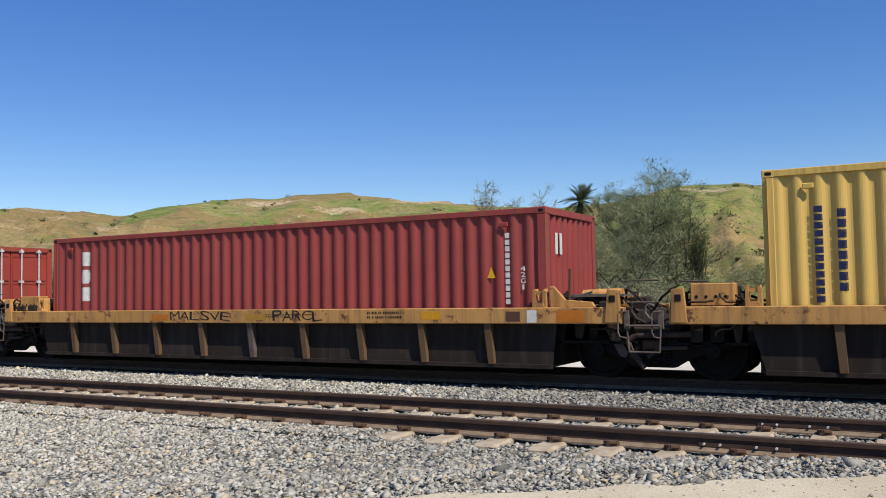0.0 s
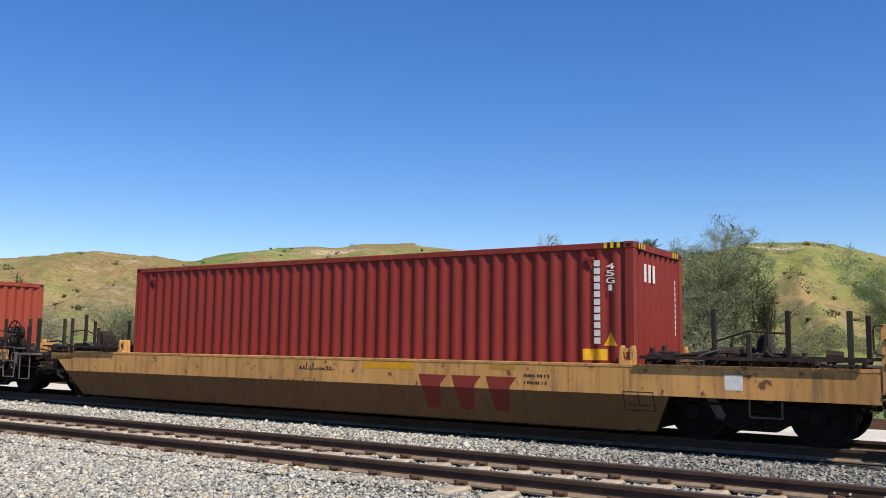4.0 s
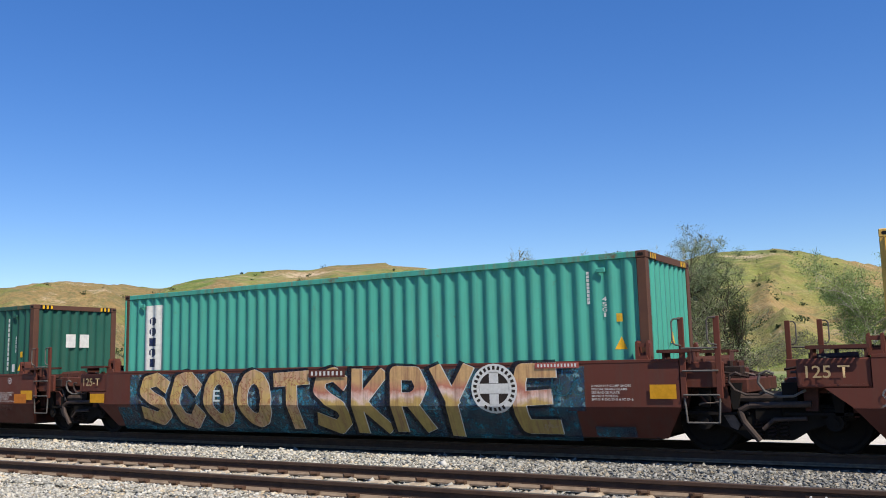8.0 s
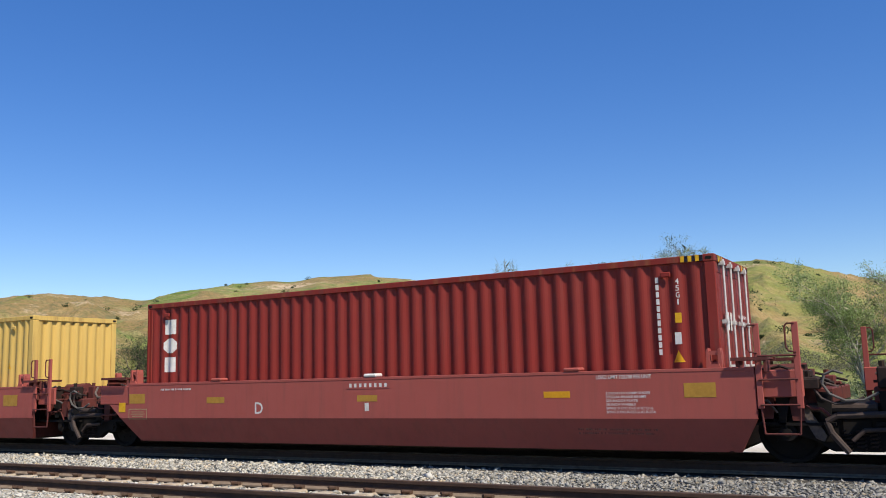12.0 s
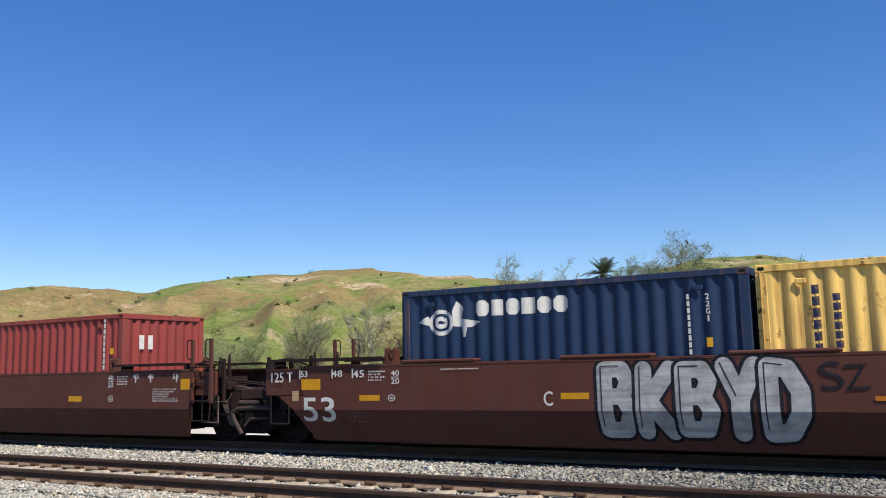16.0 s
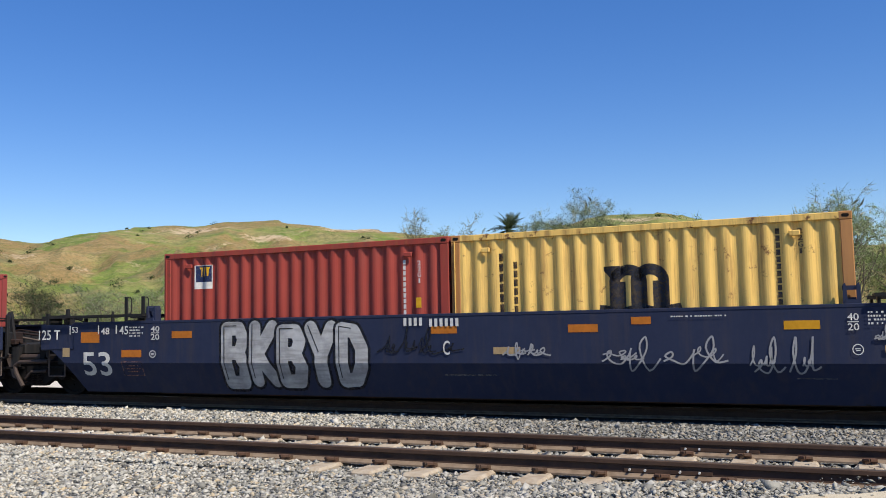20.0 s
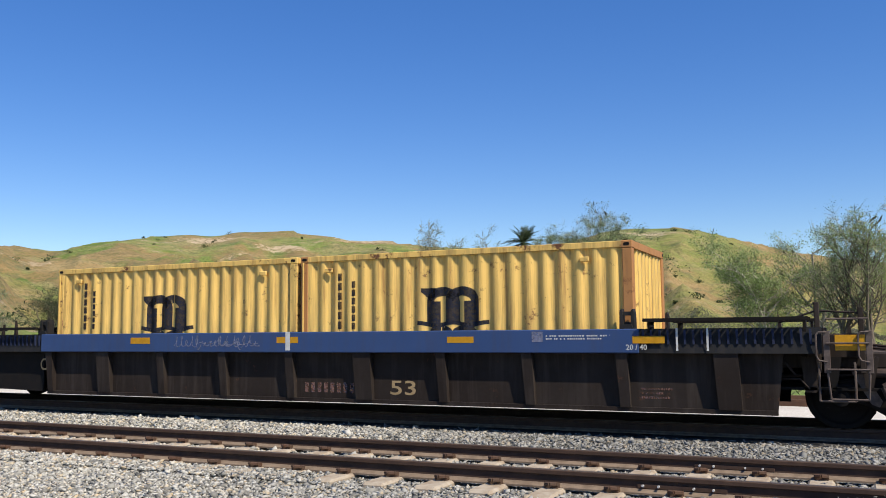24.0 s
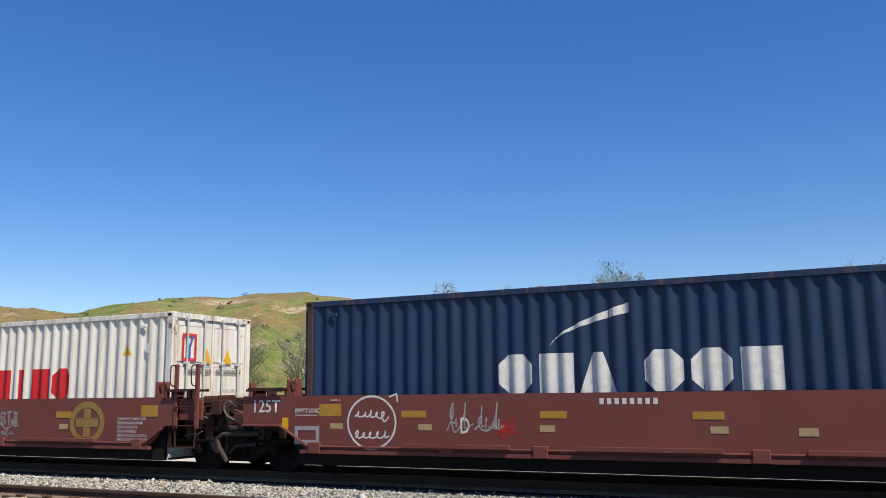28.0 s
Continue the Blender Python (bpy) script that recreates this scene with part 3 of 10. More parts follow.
                for v in rib.verts:
                    if v.co.z < 0.5:
                        v.co.y -= s * 0.05
                part("side_rib", rib, M["rib_dirt_shade"] if kind == "rib40" and i != 4 else (M["gear"] if kind == "rib40" else M["car_grime_shade"]), c)
                x += step
        else:
            # beside a long end box the sheet is cut back on a slant that starts under the box
            cut = 0.70 - bl if bl > 0.5 else 0.0
            up = slab(bmesh.new(), [(xl + bl + cut, bend), (xr, bend), (xr, top), (xl + bl, top)] + ([(xl + bl, 0.95), (xl + 0.35, 0.95)] if cut else []), yo, yi)
            part("side_sheet", up, mat, c)
            lo = bmesh.new()
            ins = LEAN
            prof = [(yo, bend - 0.001), (yi, bend - 0.001), (yi - s * ins, bot), (yo - s * ins, bot)]
            lx, rx = xl + bl + cut, xr if kind != "mustard40" else h + 0.62
            section(lo, prof, [lx, lx, lx + 0.38, lx + 0.38], [rx, rx, rx - 0.3, rx - 0.3])
            part("lower_sheet", lo, mat if kind != "mustard40" else M["mustard_grime"], c)
            part("top_chord", bevelled(box(bmesh.new(), xl + bl, xr, min(yo + s * 0.006, s * 1.24), max(yo + s * 0.006, s * 1.24), top - 0.035, top + 0.014), 0.005), mat, c)
            # box end beside the joint
            part("end_box", bevelled(box(bmesh.new(), xl, xl + bl - 0.003, min(s * (SIDE - 0.03), s * 1.1), max(s * (SIDE - 0.03), s * 1.1), 0.95, top - 0.03), 0.015), mat, c)
            part("end_box_rim", box(bmesh.new(), xl + 0.05, xl + bl - 0.05, s * (SIDE - 0.025) - 0.012, s * (SIDE - 0.025) + 0.012, 0.97, 1.0), mat, c)
        # guides at the box's four corners
        for e in (-1, 1):
            g = part("container_guide", shared("guide", guide, "container_guide"), mat if not ribbed else M["car_yellow" if kind == "rib40" else "car_black"], c)
            g.location = (e * (h - 0.05) if e > 0 else -h - 0.12, s * 1.33, top)
    deep = min(bot, 0.22)
    part("well_floor", box(bmesh.new(), -h - 0.1, h + 0.1, -1.2, 1.2, deep - 0.02, deep + 0.015), M["floor_dark"], c)
    if kind == "oxide40":
        # near-black sheets added to fill the gap below the sides with shade
        for s in (-1, 1):
            part("lower_sheet", box(bmesh.new(), -h - 0.05, h + 0.05, s * 1.32 - 0.03, s * 1.32 + 0.03, deep - 0.02, 0.92), M["under"], c)
    if kind == "red40" or kind == "umber53":
        spots = (-3.75, 0.0, 3.85) if kind == "red40" else (-5.2, -2.2, 0.4)
        for i, (x, wide) in enumerate(flaps) if flaps else ():
            part("sill_flap", bevelled(box(bmesh.new(), x - wide, x + wide, -1.53, -1.30, top + 0.016, top + 0.10), 0.03), M["ink_white" if i else "car_red"], c, "sun-bleached white flap" if i else "")
        for i, x in enumerate(spots) if not flaps else ():
            wd = 0.14 if kind == "red40" else 0.75
            part("sill_flap", bevelled(box(bmesh.new(), x - wd, x + wd, -1.52, -1.30, top + 0.014, top + 0.075), 0.02), M["ink_white"] if i == 1 and kind == "red40" else mat, c)
    edark = M[{"brown40": "gear_brown", "umber53": "gear_umber", "oxide40": "gear_oxide", "red40": "end_red", "navy53": "car_black"}.get(kind, "car_grime_shade")]
    # end platforms run to the joints
    for e, j, ext in ((-1, left_joint - mid, el), (1, right_joint - mid, er)):
        x0, x1 = sorted((e * (h + 0.08), j - e * 0.25))
        part("end_platform", bevelled(box(bmesh.new(), x0, x1, -1.08, 1.08, 0.86, 1.08), 0.02), edark, c)
        part("bulkhead", box(bmesh.new(), e * (h + 0.06) - 0.03, e * (h + 0.06) + 0.03, -1.25, 1.25, bot, top - 0.02), edark, c)
        end_gear(c, e, x0, x1, kind, edark, int(mid * 10) + e, abs(j) - h > 2.6)
        part("draft_beam", box(bmesh.new(), x0, x1, -0.32, 0.32, 0.62, 0.86), M["under"], c)
        glen = max(0.5, ext - 0.35)
        if kind == "rib40":
            # tank and drilled box stand on the two sides of the joint
            if e > 0:
                part("angle_bracket", bevelled(slab(bmesh.new(), [(h + 0.12, top), (h + 0.85, top), (h + 0.8, top + 0.08), (h + 0.36, top + 0.12), (h + 0.16, top + 0.34), (h + 0.1, top + 0.34)], -1.38, -1.30), 0.008), mat, c)
                part("tread_plate", box(bmesh.new(), h + 0.3, h + 1.3, -1.3, -0.6, top + 0.16, top + 0.2), M["hose"], c)
                part("valve_body", rod(rod(bmesh.new(), (h + 0.7, -1.15, top + 0.06), (h + 1.15, -1.12, top + 0.06), 0.08, 10), (h + 0.9, -1.15, top), (h + 0.9, -1.15, top + 0.17), 0.05, 8), M["end_dark"], c)
                if tank:
                    bm = rod(bmesh.new(), (h + 0.72, -1.0, 1.52), (h + 1.06, -1.0, 1.52), 0.19, 14)
                    rod(bm, (h + 0.62, -1.0, 1.52), (h + 0.72, -1.0, 1.52), 0.11, 14, 0.19)
                    rod(bm, (h + 1.06, -1.0, 1.52), (h + 1.16, -1.0, 1.52), 0.19, 14, 0.11)
                    part("air_tank", bm, mat, c)
                part("lever_post", rod(bmesh.new(), (h + 0.42, -1.35, 1.1), (h + 0.44, -1.33, 1.75), 0.022, 7), M["end_rust"], c)
            else:
                bm = bevelled(box(bmesh.new(), -h - 1.05, -h - 0.42, -1.3, -1.0, top, top + 0.34), 0.015)
                bx = part("drilled_box", bm, mat, c)
                # near-black discs on the face give the shade of the drilled holes
                for k in range(4):
                    part("bolt_hole", rod(bmesh.new(), (-h - 0.96 + 0.14 * k, -1.306, top + 0.14), (-h - 0.96 + 0.14 * k, -1.29, top + 0.14), 0.025, 8), M["under"], bx)
            for k in range(4):
                part("hose", pipe(bmesh.new(), [(e * (h + 0.3 + 0.3 * k), -1.2 + 0.1 * k, top + 0.08), (e * (h + 0.42 + 0.3 * k), -1.22, top + 0.16 + 0.04 * k), (e * (h + 0.75 + 0.25 * k), -1.2, top + 0.14), (e * (h + 0.95 + 0.25 * k), -1.1, top - 0.1)], 0.02, 6), M["end_dark"], c)
            hk = part("hook_plate", bevelled(slab(bmesh.new(), [(e * (h + 1.05), 0.9), (e * (h + 1.3), 0.9), (e * (h + 1.28), top + 0.26), (e * (h + 1.1), top + 0.28)], -1.53, -1.45), 0.008), mat, c)
            # near-black plate on the hook gives the slot's inner shade
            part("slot", box(bmesh.new(), e * (h + 1.18) - 0.045, e * (h + 1.18) + 0.045, -1.537, -1.528, top + 0.08, top + 0.18), M["under"], hk)
        for s in (-1, 1) if kind != "rib40" else ():
            g = part("walkway_grate", shared(("grate", round(glen, 2)), lambda: grate(glen), "walkway_grate"), edark if not ribbed else M["under"], c)
            g.location = (h + 0.2 if e > 0 else -h - 0.2 - glen, s * 1.22, top + 0.13)
            for x in (0.06, glen - 0.06):
                p = part("grate_bracket", shared("gbr", lambda: slab(bmesh.new(), [(-0.02, -0.18), (0.02, -0.18), (0.02, 0.0), (-0.02, 0.0)], -0.2, 0.1), "grate_bracket"), edark if not ribbed else M["under"], c)
                p.location = (g.location.x + x, s * 1.24, top + 0.11)
        # pipes and hoses that cross the platform
        rr = random.Random(int(mid * 10) + e)
        for i in range(5):
            bm = bmesh.new()
            y = -1.0 + i * 0.45
            z = 1.14 + rr.random() * 0.12
            pipe(bm, [(x0, y, z), ((x0 + x1) / 2, y + rr.uniform(-0.2, 0.2), z + rr.uniform(0, 0.16)), (x1, y, z - 0.1)], 0.022)
            part("brake_pipe", bm, M["gear" if i == 1 else "end_dark"], c)
        bm = bmesh.new()
        xm = (x0 + x1) / 2
        rod(bm, (xm - 0.35, -0.6, 1.28), (xm + 0.3, -0.55, 1.30), 0.14, 10)
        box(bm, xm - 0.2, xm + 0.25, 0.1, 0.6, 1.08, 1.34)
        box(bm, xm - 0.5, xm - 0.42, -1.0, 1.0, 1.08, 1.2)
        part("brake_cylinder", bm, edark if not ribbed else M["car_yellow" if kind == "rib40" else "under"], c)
        # the end shroud over the wheels, black with grease and painted-in shade
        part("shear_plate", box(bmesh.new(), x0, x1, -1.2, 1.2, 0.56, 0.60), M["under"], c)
    # ladder at the rear end of the near side, and one on the far side
    for s in (-1, 1) if not (ribbed and kind == "rib53" and wheel_brake) else (1,):
        ladder(c, xr + 0.06 if s < 0 else xl - 0.06, s * (SIDE - 0.02), s > 0, 0.52, 0.46, top + (0.62 if not ribbed else -0.05), edark if kind == "navy53" else mat if not ribbed else M["gear"], M["end_red"] if kind == "red40" else M["hose"] if kind == "brown40" else M["gear"] if ribbed else edark)
        if not ribbed:
            # body-coloured end panel with a rim behind the ladder
            xa, xb = sorted((s * -1 * 0.04 + (xr if s < 0 else xl), (xr + 0.62) if s < 0 else (xl - 0.62)))
            part("end_panel", bevelled(box(bmesh.new(), xa, xb, s * (SIDE - 0.14) - 0.03, s * (SIDE - 0.14) + 0.03, 0.96, top - 0.04), 0.012), mat, c)
    if wheel_brake:
        # hand brake on its stand and an air reservoir, at the rear end or, for a front end, at the left
        xw, d = (xr + 0.25, -1) if wheel_brake > 0 else (xl + 0.02, 1)
        w = part("hand_brake_wheel", shared("brakewheel", hand_wheel, "hand_brake_wheel"), M["under"], c)
        w.location = (xw - d * 0.14, -0.5, top + 0.55)
        w.rotation_euler.z = 0.0 if d > 0 else math.pi
        if ribbed:
            # a larger wheel that faces the side, its chain, a small box and a rail of posts
            w.location, w.rotation_euler, w.scale = (xw - 0.1, -1.3, top + 0.46), (0, 0, -math.pi / 2), (1, 1.06, 1.06)
            part("wheel_housing", rod(rod(bmesh.new(), (xw - 0.1, -1.26, top + 0.46), (xw - 0.1, -1.1, top + 0.46), 0.16, 14), (xw - 0.1, -1.3, top + 0.46), (xw - 0.1, -1.26, top + 0.46), 0.11, 14), M["end_dark"], c)
            part("wheel_post", bevelled(box(bmesh.new(), xw - 0.18, xw - 0.02, -1.2, -1.1, 0.98, top + 0.4), 0.015), M["under"], c)
            part("valve_box", bevelled(box(bmesh.new(), xw - 1.5, xw - 1.02, -1.3, -0.9, top + 0.12, top + 0.34), 0.02), M["car_grime_shade"], c)
            pts = [(xw - 0.62 + 0.09 * q, -1.5, 0.86 - 0.2 * math.sin(q * 0.5236)) for q in range(7)]
            part("release_chain", pipe(bmesh.new(), pts, 0.016, 5), M["hose"], c)
            for dx, zt in ((0.5, 1.75), (0.92, 1.95)):
                part("stay_post", bevelled(box(bmesh.new(), xw + dx - 0.04, xw + dx + 0.04, -1.3, -1.22, 0.9, zt), 0.008), M["end_dark"], c)
            part("step_board", box(bmesh.new(), xw + 0.3, xw + 1.0, -1.45, -1.0, 1.02, 1.07), M["hose"], c)
            part("step_hanger", pipe(bmesh.new(), [(xw + 0.42, -1.42, 1.02), (xw + 0.42, -1.42, 0.42), (xw + 0.85, -1.42, 0.42), (xw + 0.85, -1.42, 1.02)], 0.016, 6), M["gear"], c)
            return c
        part("brake_stand", bevelled(slab(bmesh.new(), [(xw + d * k, z) for k, z in ((0.0, 1.05), (0.0, top + 0.86), (0.06, top + 0.84), (0.10, top + 0.70), (0.17, top + 0.62), (0.17, top + 0.38), (0.10, top + 0.2), (0.26, top + 0.04), (0.26, 1.05))], -0.56, -0.44), 0.012), edark if not ribbed else M["under"], c)
        part("brake_chain", rod(bmesh.new(), (xw + d * 0.34, -0.63, top + 0.2), (xw + d * 0.18, -0.63, top + 0.6), 0.016, 6), M["end_dark"], c)
        a, b_ = sorted((xw + d * 0.7, xw + d * 1.3))
        rz, rw = (top + 0.36, 0.15) if d < 0 else (top + 0.27, 0.15)
        rodm = rod(bmesh.new(), (a, -0.55, rz), (b_, -0.55, rz), rw, 14)
        rod(rodm, (a - 0.07, -0.55, rz), (a, -0.55, rz), rw * 0.6, 14, rw)
        rod(rodm, (b_, -0.55, rz), (b_ + 0.07, -0.55, rz), rw, 14, rw * 0.6)
        part("air_reservoir", rodm, M["end_rust" if d < 0 else "end_dark"], c)
    return c


# ---------------------------------------------------------------- trucks
def side_frame():
    bm = slab(bmesh.new(), [(-1.15, 0.50), (-1.1, 0.66), (-0.6, 0.74), (0.6, 0.74), (1.1, 0.66), (1.15, 0.50), (0.95, 0.46), (0.55, 0.34), (0.32, 0.20), (-0.32, 0.20), (-0.55, 0.34), (-0.95, 0.46)], -0.07, 0.07)
    return bevelled(bm, 0.02)


def coil():
    bm = bmesh.new()
    pts = [(0.06 * math.cos(i * 0.9), 0.06 * math.sin(i * 0.9), i * 0.0075) for i in range(34)]
    return pipe(bm, pts, 0.013, 5)


def wheel():
    bm = bmesh.new()
    prof = [(-0.07, 0.06), (-0.09, 0.12), (-0.035, 0.17), (-0.03, 0.37), (-0.065, 0.40), (-0.065, 0.455), (0.05, 0.462), (0.055, 0.485), (0.075, 0.485), (0.08, 0.40), (0.02, 0.37), (0.015, 0.17), (0.09, 0.12), (0.07, 0.06)]
    n = 24
    rings = [[bm.verts.new((r * math.cos(6.28319 * i / n), y, r * math.sin(6.28319 * i / n))) for y, r in prof] for i in range(n)]
    for i in range(n):
        a, b = rings[i], rings[(i + 1) % n]
        for j in range(len(prof) - 1):
            bm.faces.new((a[j], a[j + 1], b[j + 1], b[j]))
    for i in range(0, n, 3):
        box(bm, 0.26 * math.cos(6.28319 * i / n) - 0.02, 0.26 * math.cos(6.28319 * i / n) + 0.02, -0.05, -0.03, 0.26 * math.sin(6.28319 * i / n) - 0.02, 0.26 * math.sin(6.28319 * i / n) + 0.02)
    return bm


def truck_at(u, between=False):
    t = tagged(new("rail_truck"), "grease-dark steel rail truck with two wheelsets on the track, shade in its colour", "rail truck", "trucks under the train")
    MOVING.append((t, u, YC, 0.0))
    for s in (-1, 1):
        # frames, boxes and wheels below use colours with the shade already in them
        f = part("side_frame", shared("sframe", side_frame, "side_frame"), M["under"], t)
        f.location = (0, s * 1.0, 0)
        for x in (-0.13, 0.04, 0.21):
            sp = part("coil_spring", shared("coil", coil, "coil_spring"), M["end_dark"], f)
            sp.location = (x, s * 0.09, 0.24)
        part("brake_lever", slab(bmesh.new(), [(-0.75, 0.82), (-0.6, 0.82), (-0.38, 0.42), (-0.42, 0.34), (-0.52, 0.38)], s * 1.12, s * 1.16), M["gear"], t)
    bm = rod(bmesh.new(), (-0.72, -1.1, 0.80), (0.28, -1.1, 0.80), 0.065, 10)
    part("brake_cylinder", bm, M["lever"], t)
    if between:
        part("lever_tube", pipe(bmesh.new(), [(0.62, -1.24, 0.72), (-0.22, -1.24, 0.70), (-0.36, -1.24, 0.62), (-0.3, -1.25, 0.46), (-0.1, -1.25, 0.2)], 0.045, 8), M["lever"], t, "pale worn brake lever")
        part("lever_tube", pipe(bmesh.new(), [(0.55, -1.22, 0.52), (0.1, -1.22, 0.50), (-0.05, -1.23, 0.36)], 0.03, 8), M["lever"], t, "pale worn brake lever")
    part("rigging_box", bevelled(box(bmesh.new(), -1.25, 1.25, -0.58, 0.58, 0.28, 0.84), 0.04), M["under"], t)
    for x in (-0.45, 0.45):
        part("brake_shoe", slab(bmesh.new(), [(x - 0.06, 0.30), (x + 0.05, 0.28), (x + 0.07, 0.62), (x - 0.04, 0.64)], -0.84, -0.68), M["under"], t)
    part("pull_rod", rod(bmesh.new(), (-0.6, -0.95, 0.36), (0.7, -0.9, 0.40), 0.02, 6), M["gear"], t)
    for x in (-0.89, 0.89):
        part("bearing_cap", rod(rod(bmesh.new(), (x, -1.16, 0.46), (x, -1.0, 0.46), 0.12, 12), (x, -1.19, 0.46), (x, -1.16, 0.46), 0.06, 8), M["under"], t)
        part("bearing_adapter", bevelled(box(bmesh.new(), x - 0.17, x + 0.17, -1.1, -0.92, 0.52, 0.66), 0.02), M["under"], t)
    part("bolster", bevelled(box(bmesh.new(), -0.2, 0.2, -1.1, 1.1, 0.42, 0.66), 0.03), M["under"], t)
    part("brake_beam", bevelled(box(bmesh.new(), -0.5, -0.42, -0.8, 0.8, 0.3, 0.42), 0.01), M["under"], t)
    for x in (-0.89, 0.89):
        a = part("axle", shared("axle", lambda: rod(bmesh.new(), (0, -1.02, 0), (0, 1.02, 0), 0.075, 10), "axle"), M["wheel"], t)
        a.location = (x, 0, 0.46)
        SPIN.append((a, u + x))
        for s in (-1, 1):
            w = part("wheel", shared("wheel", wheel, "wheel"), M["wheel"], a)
            w.location = (0, s * 0.755, 0)
            if s > 0:
                w.rotation_euler = (0, 0, math.pi)
    return t


SPIN = []


def coupler_at(u):
    c = tagged(new("coupler"), "rusty knuckle couplers joined between two rail cars, with air hoses", "coupler", "couplers of the train")
    MOVING.append((c, u, YC, 0.0))
    bm = bevelled(box(bmesh.new(), -0.9, 0.9, -0.09, 0.09, 0.72, 0.92), 0.02)
    part("shank", bm, M["under"], c)
    part("knuckle", bevelled(box(bmesh.new(), -0.26, 0.26, -0.2, 0.2, 0.62, 1.0), 0.05), M["end_dark"], c)
    bm = bmesh.new()
    pipe(bm, [(-0.55, -0.35, 0.80), (-0.35, -0.35, 0.5), (-0.1, -0.33, 0.38), (0.15, -0.35, 0.46), (0.5, -0.35, 0.80)], 0.022)
    part("air_hose", bm, M["rubber"], c)
    bm = bmesh.new()
    pipe(bm, [(-0.75, -1.2, 0.75), (-0.5, -1.0, 0.7), (-0.3, -0.1, 0.92)], 0.015)
    part("uncoupling_lever", bm, M["gear"], c)
    for x in (-0.75, 0.75):
        for y in (-1.0, 0.95):
            part("grab_post", bevelled(box(bmesh.new(), x - 0.04, x + 0.04, y - 0.03, y + 0.03, 0.95, 1.95), 0.008), M["post_green" if y < 0 else "end_dark"], c)
    for x in (-0.85, 0.85):
        part("buffer_beam", bevelled(box(bmesh.new(), x - 0.1, x + 0.1, -1.28, 1.28, 0.70, 1.06), 0.02), M["end_dark"], c)
        part("cushion_unit", bevelled(box(bmesh.new(), x - 0.28, x + 0.28, -0.75, 0.75, 0.5, 0.9), 0.03), M["under"], c)
    # drawbar carriers and hoses under the knuckle
    for x in (-0.62, 0.62):
        part("carrier", bevelled(box(bmesh.new(), x - 0.16, x + 0.16, -0.34, 0.34, 0.52, 1.06), 0.03), M["under"], c)
        part("striker", slab(bmesh.new(), [(x - 0.05, 0.6), (x + 0.07, 0.6), (x + 0.1, 1.1), (x - 0.08, 1.1)], -0.6, 0.6), M["end_dark"], c)
        part("foot_board", box(bmesh.new(), x - 0.2, x + 0.2, -1.3, -0.5, 0.92, 0.96), M["end_dark"], c)
    for k, dy in enumerate((-0.5, 0.2)):
        bm = bmesh.new()
        pipe(bm, [(-0.3, dy, 0.75), (-0.2, dy, 0.5), (0, dy + 0.05, 0.4), (0.18, dy, 0.48), (0.3, dy, 0.75)], 0.026)
        part("air_hose", bm, M["rubber"], c)
    part("hose_coupling", bevelled(box(bmesh.new(), -0.12, 0.1, -0.42, -0.26, 0.3, 0.46), 0.03), M["end_dark"], c)
    part("crossing_board", bevelled(box(bmesh.new(), -1.0, -0.1, -1.24, -1.05, 1.16, 1.20), 0.008), M["hose"], c, "pale worn crossing board")
    part("crossing_board", bevelled(box(bmesh.new(), 0.15, 1.0, -1.2, -1.0, 1.24, 1.28), 0.008), M["end_dark"], c)
    for x, z, r_ in ((-0.95, 1.3, 0.1), (-0.5, 0.98, 0.13), (0.28, 1.02, 0.1), (0.66, 1.2, 0.12)):
        part("valve", rod(rod(bmesh.new(), (x - 0.1, -1.12, z), (x + 0.12, -1.1, z), r_, 9, r_ * 0.8), (x, -1.12, z), (x, -1.12, z - 0.22), 0.03, 7), M["end_dark"], c)
    for x0, x1, sag in ((-0.9, -0.15, 0.3), (-0.2, 0.75, 0.24), (-0.6, 0.4, 0.42)):
        part("safety_chain", pipe(bmesh.new(), [(x0 + (x1 - x0) * q / 6, -0.8, 0.92 - sag * math.sin(q * 0.5236)) for q in range(7)], 0.02, 5), M["end_dark"], c)
    for x, w, z in ((-0.45, 0.5, 0.78), (0.4, 0.45, 0.84), (0.0, 0.6, 0.7)):
        part("release_rod", rod(bmesh.new(), (x - w, -0.9, z), (x + w, -0.7, z + 0.08), 0.016, 6), M["gear"], c)
    return c


C40, C20, STD, HC = 12.192, 6.058, 2.591, 2.896
LB = {"rib40": "orange-yellow ribbed well car, rust-stained, carrying a container",
      "mustard40": "mustard-yellow smooth-sided well car with grime along its lower half",
      "brown40": "dark brown well car covered with sprayed lettering",
      "red40": "brick-red smooth-sided well car with yellow reflector strips",
      "umber53": "chocolate-brown long well car with white stencils and sprayed tags",
      "navy53": "dark navy long well car with white stencils and sprayed tags",
      "rib53": "long well car with a blue top sill over ribs darkened by grime and painted shade",
      "oxide40": "red-brown deep-sided well car with a pipe along its foot"}
